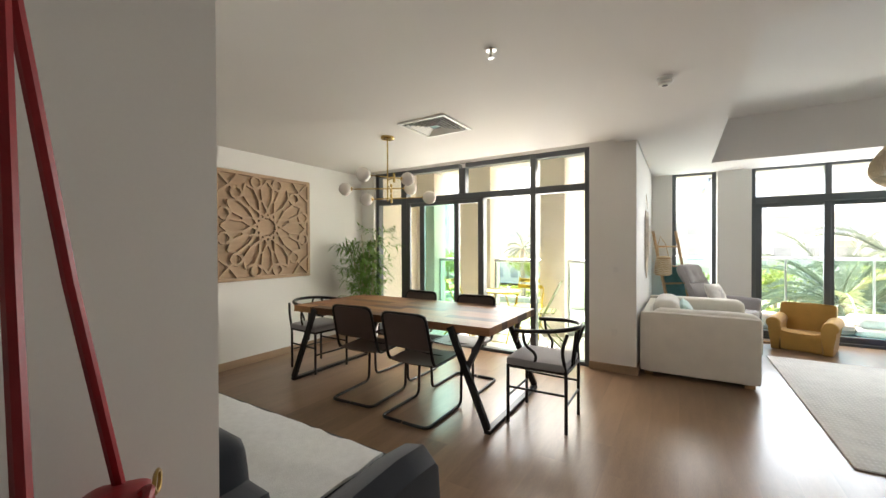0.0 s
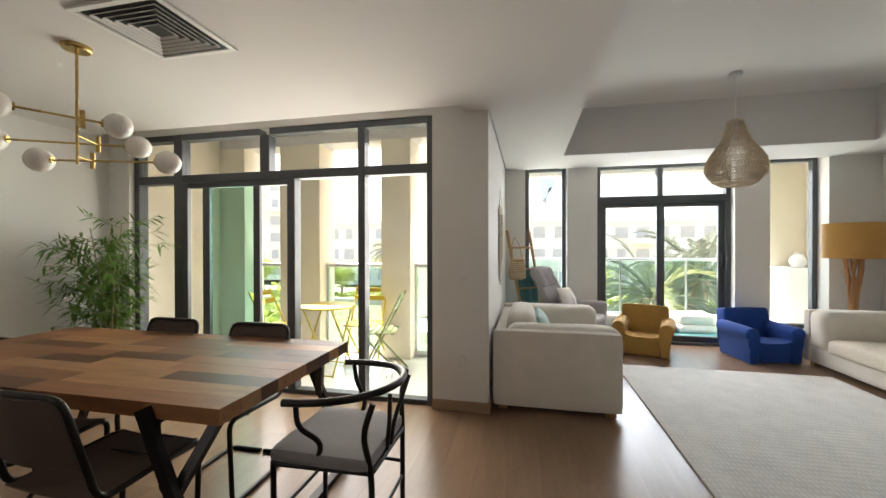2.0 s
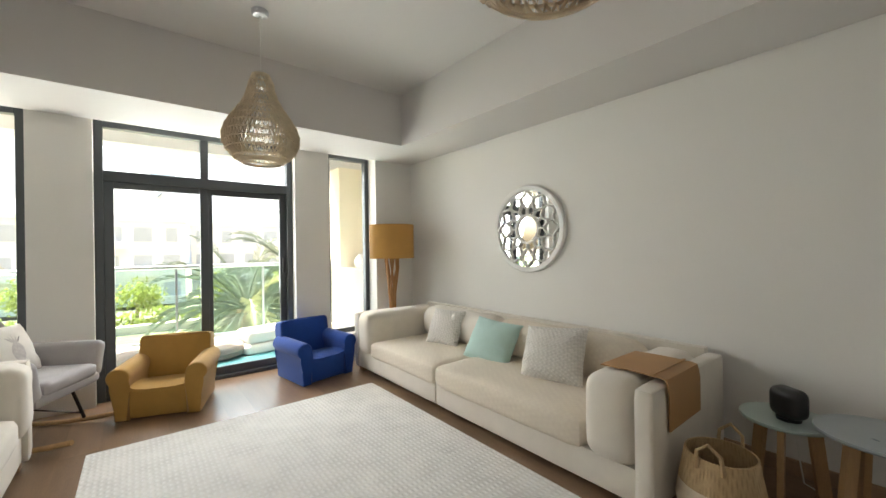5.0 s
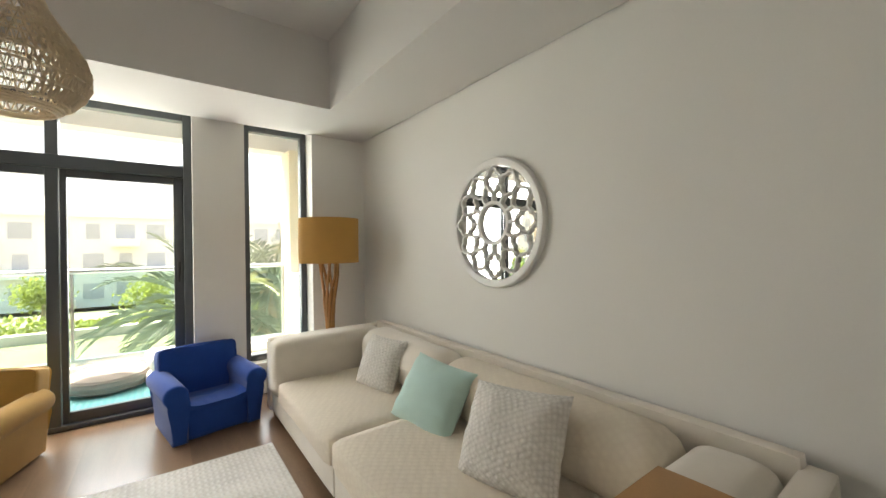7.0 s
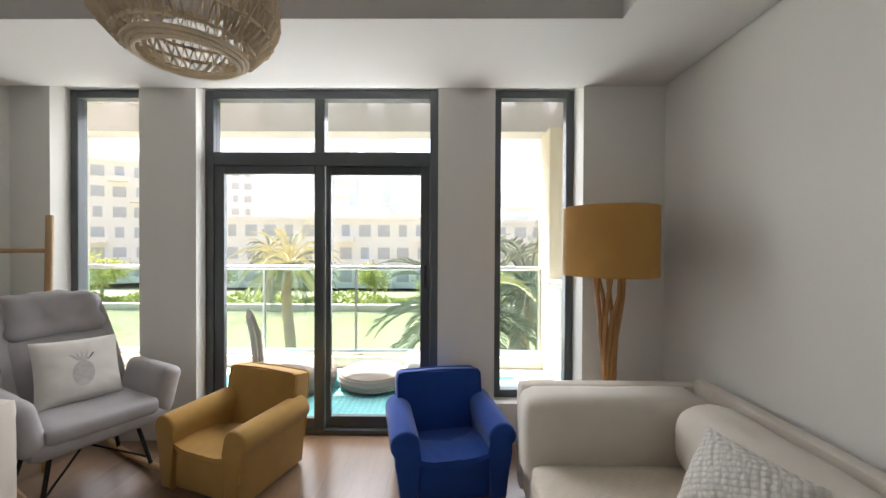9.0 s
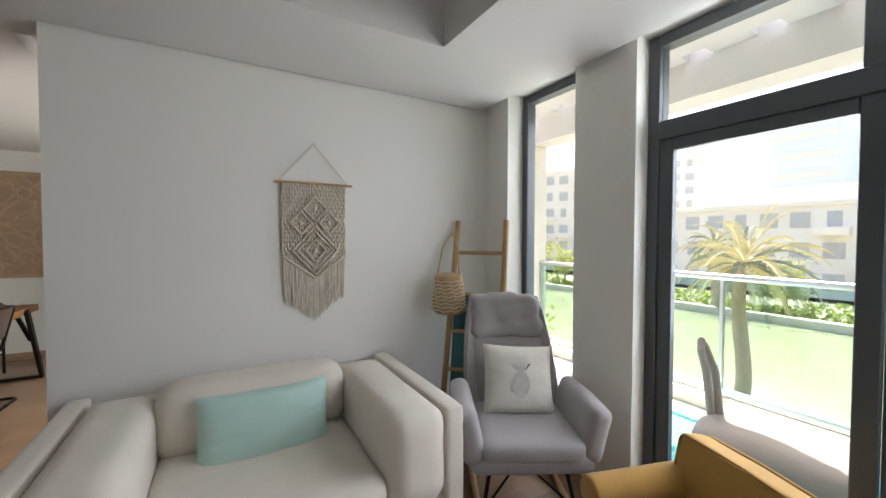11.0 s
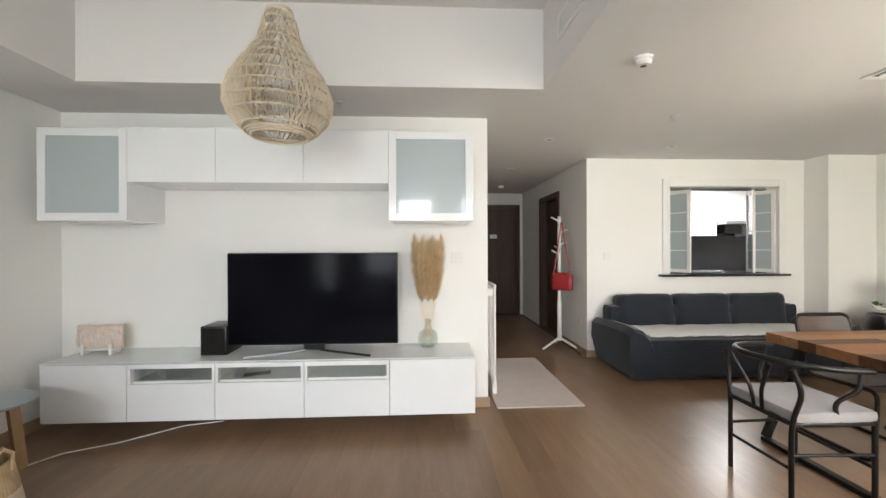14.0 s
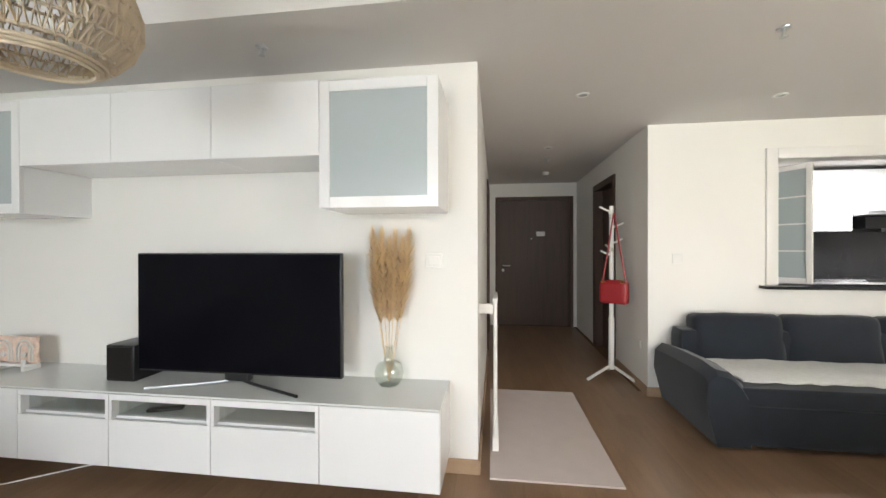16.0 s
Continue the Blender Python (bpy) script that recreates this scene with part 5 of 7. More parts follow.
def rope_pendant(m, label):
    p = thing("pendant_lamp", m, label, "lamp", "woven rope pendant lamps")
    prof = [(0.0, 0.13), (0.02, 0.16), (0.06, 0.205), (0.11, 0.235), (0.16, 0.245), (0.22, 0.235), (0.28, 0.205), (0.34, 0.165), (0.40, 0.125), (0.46, 0.095), (0.52, 0.078), (0.57, 0.072), (0.60, 0.055)]

    def radius(z):
        for (za, ra), (zb, rb) in zip(prof, prof[1:]):
            if z <= zb:
                return ra + (rb - ra) * (z - za) / (zb - za)
        return prof[-1][1]

    bm = bmesh.new()
    marks = [0.035, 0.085, 0.135, 0.19, 0.245, 0.30, 0.35, 0.40, 0.45, 0.50, 0.55, 0.595]
    for k, (za, zb) in enumerate(zip(marks, marks[1:])):
        teeth = max(14, int(2 * math.pi * radius((za + zb) / 2) / 0.026))
        pts = []
        for i in range(teeth * 2):
            a = math.pi * (i + 0.5 * (k % 2)) / teeth
            z = zb + 0.003 if i % 2 else za - 0.003
            r = radius(z) + 0.003 * math.sin(i * 2.3 + k)
            pts.append((r * math.cos(a), r * math.sin(a), z))
        add_tube(bm, pts, 0.0084, 5, closed=True)
    part("woven_shade", bm, ROPE, p, "rows of close rope stitches")["kind"] = "stuff"
    bm = bmesh.new()
    for z in marks:
        r = radius(z)
        add_tube(bm, [(r * math.cos(a), r * math.sin(a), z + 0.0015 * math.sin(a * 31)) for a in [2 * math.pi * i / 56 for i in range(56)]], 0.0055, 6, closed=True)
    part("rope_hoop", bm, ROPE, p)
    for low in (0.0, 0.590):
        bm = bmesh.new()
        for z in (low, low + 0.008, low + 0.016):
            r = radius(z) if z > 0 else 0.13
            add_tube(bm, [(r * math.cos(a), r * math.sin(a), z) for a in [2 * math.pi * i / 56 for i in range(56)]], 0.0062, 6, closed=True)
        part("rope_rim", bm, ROPE, p)
    part("lamp_holder", lathe([(0, 0.60), (0.03, 0.60), (0.03, 0.52), (0, 0.52)], 16), WHITEP, p)
    g = bmesh.new()
    bmesh.ops.create_uvsphere(g, u_segments=16, v_segments=10, radius=0.04, matrix=Matrix.Translation((0, 0, 0.46)))
    part("bulb", g, GLOBE, p)
    h = TOP - m.translation.z
    part("cord", tube([(0, 0, 0.58), (0, 0, h - 0.02)], 0.003, 6), WHITEP, p)
    part("canopy", lathe([(0, h), (0.055, h), (0.055, h - 0.025), (0.045, h - 0.035), (0, h - 0.035)]), STEEL, p, "brushed metal canopy")
    return p


rope_pendant(pose(1.775, 5.60, 1.905), "woven beige rope pendant lamp near the balcony door")
rope_pendant(pose(1.80, 3.24, 1.87), "woven beige rope pendant lamp near the television")

r = thing("rug", pose(1.835, 4.72, 0), "large cream chunky woven rug", "rug")
part("rug_body", blob(-1.015, 1.015, -1.36, 1.36, 0.0, 0.014, p=9, cuts=8), RUG, r)


# ---- media wall ----
BX = [0.735, 1.355, 1.96, 2.575, 3.17, 3.745]


def media_units():
    y0, y1, zb, zt = TY, 2.365, 0.13, 0.53
    for i in range(5):
        a, b = BX[i] + 0.001, BX[i + 1] - 0.001
        plain = i in (0, 4)
        c = thing("media_cabinet", pose(0, 0, 0), "white lacquer wall-hung cabinet with plain door" if plain else "white lacquer bench unit with open slot and drawer", "cabinet", "white media bench units")
        t = 0.018
        part("side", box(a, a + t, y0, y1 - 0.02, zb, zt), WHITE, c)
        part("side", box(b - t, b, y0, y1 - 0.02, zb, zt), WHITE, c)
        part("bottom", box(a + t, b - t, y0, y1 - 0.02, zb, zb + t), WHITE, c)
        part("top", box(a + t, b - t, y0, y1 - 0.02, zt - t, zt), WHITE, c)
        part("back", box(a + t, b - t, y0, y0 + 0.006, zb + t, zt - t), WHITE, c)
        if plain:
            part("door", box(a + 0.001, b - 0.001, y1 - 0.0195, y1, zb, zt - 0.002, 0.0015, 1), WHITE, c)
        else:
            part("shelf", box(a + t, b - t, y0 + 0.006, y1 - 0.03, 0.385, 0.40), WHITE, c)
            part("drawer_front", box(a + 0.001, b - 0.001, y1 - 0.0195, y1, zb, 0.388, 0.0015, 1), WHITE, c)
            part("front_frame", box(a + 0.001, b - 0.001, y1 - 0.0195, y1 - 0.001, 0.495, zt - 0.002, 0.0015, 1), WHITE, c)
            for q in (a + 0.001, b - 0.021):
                part("front_frame", box(q, q + 0.02, y1 - 0.0195, y1 - 0.001, 0.388, 0.495, 0.0015, 1), WHITE, c)
            part("slot_glass", box(a + 0.02, b - 0.02, y1 - 0.05, y1 - 0.045, 0.400, 0.512), CLEARGL, c, "clear smoked flap").visible_shadow = False
    g = thing("glass_top", pose(0, 0, 0), "pale glass top along the media bench", "worktop")
    part("plate", box(BX[0], BX[5], y0 + 0.002, y1, 0.532, 0.542, 0.002, 1), TINTTOP, g)
    y1 = 2.345
    for i, (a, b, zb, zt) in enumerate(((0.745, 1.36, 1.53, 2.175), (1.36, 1.965, 1.80, 2.185), (1.965, 2.575, 1.80, 2.185), (2.575, 3.175, 1.80, 2.185), (3.175, 3.775, 1.53, 2.175))):
        glass = i in (0, 4)
        a, b = a + 0.001, b - 0.001
        c = thing("wall_cabinet", pose(0, 0, 0), "white wall cabinet with frosted glass door" if glass else "plain white lacquer wall cabinet with flap door", "cabinet", "white wall cabinets")
        part("body", box(a, b, y0, y1 - 0.02, zb, zt), WHITE, c)
        if glass:
            f = 0.055
            d = part("door", box(a, a + f, y1 - 0.019, y1, zb, zt, 0.0015, 1), WHITE, c)
            part("door_rail", box(b - f, b, y1 - 0.019, y1, zb, zt, 0.0015, 1), WHITE, d)
            part("door_rail", box(a + f, b - f, y1 - 0.019, y1, zb, zb + f, 0.0015, 1), WHITE, d)
            part("door_rail", box(a + f, b - f, y1 - 0.019, y1, zt - f, zt, 0.0015, 1), WHITE, d)
            part("door_glass", box(a + f, b - f, y1 - 0.015, y1 - 0.006, zb + f, zt - f), FROST, d, "frosted glass pane")
        else:
            part("door", box(a, b, y1 - 0.019, y1, zb, zt, 0.0015, 1), WHITE, c)


media_units()


def television():
    t = thing("television", pose(0, 0, 0), "large black flat television on a metal stand", "television")
    part("housing", box(1.307, 2.577, 2.15, 2.185, 0.602, 1.298, 0.006, 2), BLACKP, t)
    part("housing_back", blob(1.5, 2.38, 2.10, 2.155, 0.66, 1.1, p=8, cuts=5), BLACKP, t)
    part("screen", box(1.315, 2.569, 2.1855, 2.187, 0.614, 1.290), SCREEN, t, "glossy black screen")
    part("neck", box(1.87, 2.02, 2.13, 2.18, 0.56, 0.64, 0.01, 2), BLACKP, t)
    for x in (1.50, 2.40):
        part("foot", tube([(1.945, 2.15, 0.566), (1.945 + (x - 1.945) * 0.3, 2.20, 0.556), (x, 2.315, 0.549)], 0.0085, 8), STEEL if x > 2 else BLACKP, t)
    s = thing("loudspeaker", pose(2.66, 2.10, 0.542), "black box loudspeaker beside the television", "loudspeaker")
    part("box", box(-0.095, 0.095, -0.12, 0.12, 0, 0.215, 0.008, 2), BLACKP, s)
    part("grille", box(-0.085, 0.085, 0.12, 0.126, 0.012, 0.203, 0.004, 1), BLACKM, s)
    r = thing("remote_control", pose(2.33, 2.25, 0.405, 0, 0, 20), "black remote control lying in the open slot", "remote control")
    part("body", box(-0.09, 0.09, -0.022, 0.022, 0, 0.018, 0.006, 2), BLACKP, r)
    v = thing("pampas_vase", pose(1.075, 2.06, 0.542), "dried pampas plumes in a round glass vase", "vase")
    part("vase", lathe([(0, 0.0), (0.05, 0.0), (0.075, 0.03), (0.083, 0.07), (0.07, 0.115), (0.03, 0.145), (0.022, 0.19), (0.025, 0.225)]), CLEARGL, v, "round clear glass vase")
    rng = random.Random(21)
    for k in range(7):
        a = (k - 3) / 3.2
        tipx, tipy, tz = a * 0.12, rng.uniform(-0.05, 0.06), 0.86 - 0.05 * abs(k % 2)
        pts = [Vector((0, 0, 0.02)).lerp(Vector((tipx, tipy, tz)), j / 8) + Vector((0.02 * a * math.sin(j / 8 * 3.1), 0, 0)) for j in range(9)]
        part("stalk", tube(pts, 0.0025, 5), PAMPAS, v)
        bm = bmesh.new()
        for i in range(560):
            u = rng.uniform(0.42, 1.0)
            j = min(int(u * 8), 7)
            q = pts[j].lerp(pts[j + 1], u * 8 - j)
            b = rng.uniform(0, 6.28)
            wide = 0.072 * math.sin(math.pi * min(1, (u - 0.36) / 0.66)) ** 0.8
            d = Vector((math.cos(b) * wide, math.sin(b) * wide, rng.uniform(0.04, 0.075)))
            e = q + d
            sd = Vector((-math.sin(b), math.cos(b), 0)) * 0.0034
            bm.faces.new((bm.verts.new(q - sd), bm.verts.new(q + sd), bm.verts.new(e)))
        part("plume", bm, PAMPAS, v, "feathery tan plume", smooth=False)
    d = thing("stone_ornament", pose(3.56, 2.10, 0.542), "rough pink stone slab on a small white easel", "ornament")
    for x in (-0.12, 0.08):
        part("easel_leg", box(x, x + 0.02, -0.05, 0.05, 0, 0.03, 0.003, 1), WHITEP, d)
        part("easel_leg", box(x, x + 0.02, 0.03, 0.05, 0.03, 0.075, 0.003, 1), WHITEP, d)
    part("easel_bar", box(-0.15, 0.13, -0.02, 0.04, 0.03, 0.045, 0.003, 1), WHITEP, d)
    part("slab", blob(-0.17, 0.16, -0.012, 0.012, 0.045, 0.215, p=3.6, cuts=12, wrinkle=0.012, seed=4, freq=28), PINKSTONE, d)
    for cx in (-0.085, 0.075):
        for r in (0.062, 0.040):
            arch = [(cx + r * math.cos(a), 0.016, 0.125 + r * 1.1 * math.sin(a)) for a in [math.pi * k / 10 for k in range(11)]]
            part("raised_arch", tube([(cx + r, 0.016, 0.06)] + arch + [(cx - r, 0.016, 0.06)], 0.006, 6), OFFW, d)
        part("raised_boss", tube([(cx, 0.008, 0.10), (cx, 0.022, 0.10)], 0.016, 12), OFFW, d)


television()


def side_table(m, r, h, top, label):
    t = thing("side_table", m, label, "side table", "nest of two round side tables")
    bm = lathe([(0, h), (r, h), (r + 0.003, h - 0.008), (r, h - 0.016), (0, h - 0.016)], 40)
    part("tabletop", bm, top, t)
    for k in range(3):
        a = k * 2.094 + 0.4
        bm = bmesh.new()
        rod(bm, (r * 0.62 * math.cos(a), r * 0.62 * math.sin(a), h - 0.016), (r * 0.86 * math.cos(a), r * 0.86 * math.sin(a), 0), 0.055, 0.026, Vector((-math.sin(a), math.cos(a), 0)))
        part("leg", bm, OAK, t)
    return t


side_table(pose(3.575, 2.86, 0), 0.215, 0.47, GREYTOP, "round grey-topped side table with oak legs")
side_table(pose(3.65, 3.19, 0, 0, 0, 40), 0.185, 0.42, MINTTOP, "round pale green side table with oak legs")
s = thing("smart_speaker", pose(3.62, 3.17, 0.42, 0, 0, 60), "black fabric smart speaker on the green side table", "loudspeaker")
part("body", blob(-0.076, 0.076, -0.05, 0.05, 0.012, 0.16, p=4, cuts=8), BLACKP, s)
part("foot", lathe([(0, 0), (0.05, 0), (0.05, 0.014), (0, 0.014)], 20), BLACKP, s)
b = thing("belly_basket", pose(3.14, 3.325, 0), "two-tone woven belly basket with handles on the floor", "basket")
part("body", lathe([(0, 0.0), (0.12, 0.0), (0.165, 0.07), (0.178, 0.14), (0.165, 0.22)], 32), ROPE, b, "pale woven lower half")
part("collar", lathe([(0.165, 0.22), (0.150, 0.30), (0.14, 0.36), (0.132, 0.36), (0.142, 0.30), (0.155, 0.22), (0.168, 0.14), (0.155, 0.07), (0.11, 0.012), (0, 0.012)], 32), SEAGRASS, b, "darker woven upper half")
for s in (-1, 1):
    part("handle", tube([(s * 0.142, -0.05, 0.32), (s * 0.15, -0.045, 0.40), (s * 0.155, 0.0, 0.44), (s * 0.15, 0.045, 0.40), (s * 0.142, 0.05, 0.32)], 0.008, 7), SEAGRASS, b)
c = thing("power_cable", pose(0, 0, 0), "thin white power cable lying on the floor", "cable")
part("wire", tube([(2.65, 2.10, 0.006), (2.9, 2.16, 0.006), (3.2, 2.40, 0.006), (3.45, 2.52, 0.006), (3.60, 2.75, 0.006), (3.78, 3.0, 0.006), (3.85, 3.15, 0.02), (3.86, 3.2, 0.35), (3.70, 3.2, 0.43)], 0.004, 6), PLASTIC, c)


# ---- hall and kitchen ----
def entrance_door():
    d = thing("door_1", pose(0, 0, 0), "dark stained wooden entrance door, closed", "door", "", "structure")
    part("leaf", box(-0.76, 0.41, HY - 0.06, HY - 0.02, 0.005, 2.13, 0.003, 1), DARKDOOR, d)
    for b in ((-0.82, -0.76, HY - 0.1, HY + 0.015, 0, 2.19), (0.41, 0.47, HY - 0.1, HY + 0.015, 0, 2.19), (-0.76, 0.41, HY - 0.1, HY + 0.015, 2.13, 2.19)):
        part("door_frame", box(*b, bevel=0.003, seg=1), DARKDOOR, d)
    part("handle", tube(rounded([(0.34, HY - 0.02, 1.02), (0.34, HY + 0.05, 1.02), (0.22, HY + 0.05, 1.02)], 0.02), 0.01, 8), STEEL, d, "steel lever handle")
    part("rosette", tube([(0.34, HY - 0.021, 0.94), (0.34, HY - 0.01, 0.94)], 0.025, 16), STEEL, d)
    part("spyhole", tube([(-0.14, HY - 0.021, 1.48), (-0.14, HY - 0.012, 1.48)], 0.012, 12), STEEL, d)
    part("notice", box(-0.36, -0.22, HY - 0.02, HY - 0.016, 1.52, 1.60), WHITEP, d, "small pale plate")
    d = thing("door_2", pose(0, 0, 0), "dark stained hall doorway with its door ajar", "door", "", "structure")
    for b in ((KX - 0.15, KX + 0.02, -1.30, -1.22, 0, 2.16), (KX - 0.15, KX + 0.02, -0.44, -0.36, 0, 2.16), (KX - 0.15, KX + 0.02, -1.22, -0.44, 2.08, 2.16)):
        part("door_frame", box(*b, bevel=0.003, seg=1), DARKDOOR, d)
    part("leaf", box(KX - 0.13, KX - 0.09, -1.215, -0.445, 0.005, 2.075, 0.003, 1), DARKDOOR, d)
    part("handle", tube(rounded([(KX - 0.09, -0.52, 1.02), (KX - 0.03, -0.52, 1.02), (KX - 0.03, -0.64, 1.02)], 0.02), 0.009, 8), STEEL, d)


entrance_door()
d = thing("door_3", pose(0, 0, 0), "dark stained door in the hall side wall", "door", "", "structure")
for q in ((TX - 0.02, TX + 0.002, -1.50, -1.42, 0, 2.16), (TX - 0.02, TX + 0.002, -0.58, -0.50, 0, 2.16), (TX - 0.02, TX + 0.002, -1.42, -0.58, 2.08, 2.16)):
    part("door_frame", box(*q, bevel=0.003, seg=1), DARKDOOR, d)
part("leaf", box(TX - 0.008, TX - 0.001, -1.42, -0.58, 0.005, 2.08), DARKDOOR, d)


def coat_stand():
    c = thing("coat_stand", pose(-0.69, 0.13, 0), "white wooden coat stand with angled pegs", "coat stand")
    part("pole", tube([(0, 0, 0.10), (0, 0, 0.62)], 0.028, 12), WHITEP, c)
    part("pole", tube([(0, 0, 0.62), (0, 0, 1.745)], 0.022, 12), WHITEP, c)
    for k in range(3):
        a = radians(20 + 120 * k)
        part("foot", tube([(0, 0, 0.14), (0.27 * math.cos(a), 0.27 * math.sin(a), 0.014)], 0.015, 8), WHITEP, c)
    for k, (z, a) in enumerate(((1.68, 10), (1.52, 190), (1.36, 200), (1.24, 20), (1.61, 66), (1.30, 280), (1.28, 80))):
        a = radians(a)
        d = Vector((math.cos(a), math.sin(a), 0))
        part("peg", tube([Vector((0, 0, z)), d * 0.12 + Vector((0, 0, z + 0.055))], 0.010, 8), WHITEP, c)
    b = thing("handbag", pose(-0.666, 0.30, -0.045, 0, 0, -35), "red leather handbag hanging from the coat stand", "bag")
    part("body", blob(-0.13, 0.13, -0.045, 0.045, 0.83, 1.045, p=6, cuts=6), REDL, b)
    for s in (-0.025, 0.025):
        part("handle", tube(rounded([(-0.08, s, 1.03), (-0.07, s * 1.9, 1.05), (0.0, s * 2.2, 1.045), (0.07, s * 1.9, 1.05), (0.08, s, 1.03)], 0.03), 0.007, 8), REDL, b)
    for s in (-1, 1):
        part("strap", tube([(s * 0.11, 0.0, 1.04), (s * 0.058 + 0.01, -0.028, 1.34), (0.02 + 0.004 * s, -0.055, 1.70)], 0.008, 7), REDL, b)
    part("strap_top", tube([(0.026, -0.055, 1.695), (0.02, -0.055, 1.717), (0.014, -0.055, 1.695)], 0.008, 7), REDL, b)
    for x in (-0.09, 0.09):
        part("ring", tube([(x + 0.015 * math.cos(a), 0.05, 1.045 + 0.015 * math.sin(a)) for a in [k * 0.5236 for k in range(12)]], 0.003, 5, closed=True), BRASS, b)


coat_stand()
m = thing("floor_mat", pose(0.14, 1.29, 0, 0, 0, 0.6), "pale pink rectangular mat on the hall floor", "mat")
part("mat_body", blob(-0.37, 0.37, -0.70, 0.70, 0, 0.012, p=9, cuts=6), MATC, m)
g = thing("safety_gate", pose(0, 0, 0), "white folded safety gate against the hall wall", "gate")
for y in (1.36, 1.40, 1.66, 1.70):
    part("post", tube([(0.47, y, 0.10), (0.47, y, 0.99)], 0.013, 10), WHITEP, g)
for z in (0.10, 0.97):
    part("rail", box(0.455, 0.485, 1.35, 1.71, z, z + 0.03, 0.004, 1), WHITEP, g)
for y in (1.46, 1.53, 1.60):
    part("bar", tube([(0.47, y, 0.12), (0.47, y, 0.98)], 0.007, 8), WHITEP, g)
part("wall_bracket", box(0.485, 0.573, 1.66, 1.70, 0.9, 0.96), WHITEP, g)
part("floor_bracket", box(0.45, 0.49, 1.36, 1.70, 0, 0.1, 0.003, 1), WHITEP, g)


def hatch_and_kitchen():
    s = thing("hatch_sill", pose(0, 0, 0), "black granite sill of the serving hatch", "sill", "", "structure")
    part("slab", box(-3.39, -1.77, KY - 0.20, KY + 0.10, 0.975, 1.0, 0.004, 1), BLACKSTONE, s)
    a = thing("hatch_trim", pose(0, 0, 0), "cream painted wooden trim round the hatch", "trim", "", "structure")
    for b in ((HX1, HX1 + 0.09, KY, KY + 0.02, 1.0, HZ1 + 0.09), (HX0 - 0.09, HX0, KY, KY + 0.02, 1.0, HZ1 + 0.09), (HX0, HX1, KY, KY + 0.02, HZ1, HZ1 + 0.09)):
        part("architrave", box(*b, bevel=0.006, seg=2), WHITEP, a)
    # folding glazed shutters, pushed open to both sides
    for side, hinge in ((1, HX1 - 0.01), (-1, HX0 + 0.01)):
        for leafn in range(2):
            w, h = 0.30, 1.04
            if leafn == 0:
                px, py = hinge, KY - 0.02
            else:
                px, py = hinge - side * w * math.cos(radians(62)), KY - 0.02 - w * math.sin(radians(62))
            d = Vector((-side * math.cos(radians(62)), (-1 if leafn == 0 else 1) * math.sin(radians(62)), 0))
            base = Vector((px, py, 1.01))
            rot = math.atan2(d.y, d.x)
            t = thing("hatch_shutter", pose(base.x, base.y, base.z, 0, 0, math.degrees(rot)), "white folding hatch shutter with obscured glass", "shutter", "folding hatch shutters")
            f = 0.045
            for b in ((0.004, f, -0.014, 0.014, 0, h), (w - f, w - 0.004, -0.014, 0.014, 0, h), (f, w - f, -0.014, 0.014, 0, f), (f, w - f, -0.014, 0.014, h - f, h)):
                part("shutter_frame", box(*b, bevel=0.003, seg=1), WHITEP, t)
            for k in range(1, 4):
                z = f + (h - 2 * f) * k / 4
                part("glazing_bar", box(f, w - f, -0.008, 0.008, z - 0.006, z + 0.006), WHITEP, t)
            part("shutter_glass", box(f, w - f, -0.003, 0.003, f, h - f), FROST, t)
    k = thing("kitchen_counter", pose(0, 0, 0), "black kitchen worktop on white base units", "counter")
    part("worktop", box(-6.1, -1.1, -1.95, -1.33, 0.88, 0.92, 0.004, 1), BLACKSTONE, k)
    for i in range(8):
        part("base_unit", box(-6.1 + i * 0.62, -6.1 + i * 0.62 + 0.615, -1.93, -1.36, 0.0, 0.88, 0.003, 1), WHITE, k)
    part("splashback", box(-6.1, -1.1, -1.948, -1.935, 0.92, 1.75), BLACKSTONE, k, "black stone splashback")
    for i in range(8):
        a = -6.1 + i * 0.62
        low = 1.54 if i != 2 else 1.80
        c = thing("kitchen_cabinet", pose(0, 0, 0), "glossy white kitchen wall cabinet" if i != 2 else "glossy white kitchen cabinet above the hood", "cabinet", "kitchen wall cabinets")
        part("body", box(a, a + 0.615, -1.934, -1.62, low, 2.36), WHITE, c)
        part("door", box(a + 0.002, a + 0.613, -1.62, -1.60, low, 2.36, 0.002, 1), WHITE, c)
    h = thing("cooker_hood", pose(0, 0, 0), "stainless steel cooker hood", "cooker hood")
    part("canopy", box(-4.86, -4.25, -1.934, -1.40, 1.74, 1.80, 0.012, 2), STEEL, h)
    part("filter_box", box(-4.72, -4.39, -1.934, -1.60, 1.58, 1.74, 0.005, 1), BLACKP, h)
    c = thing("kitchen_counter", pose(0, 0, 0), "black worktop with sink below the hatch", "counter")
    part("worktop", box(-4.2, -1.1, -0.22, KY - 0.20, 0.88, 0.92, 0.004, 1), BLACKSTONE, c)
    for i in range(5):
        part("base_unit", box(-4.2 + i * 0.62, -4.2 + i * 0.62 + 0.615, -0.19, KY - 0.20, 0.0, 0.88, 0.003, 1), WHITE, c)
    t = thing("kitchen_tap", pose(-2.12, 0.10, 0.92), "chrome kitchen tap with a bent spout", "tap")
    part("spout", tube(rounded([(0, 0, 0), (0, 0, 0.30), (-0.03, -0.16, 0.30), (-0.03, -0.17, 0.2)], 0.08), 0.014, 10), STEEL, t)
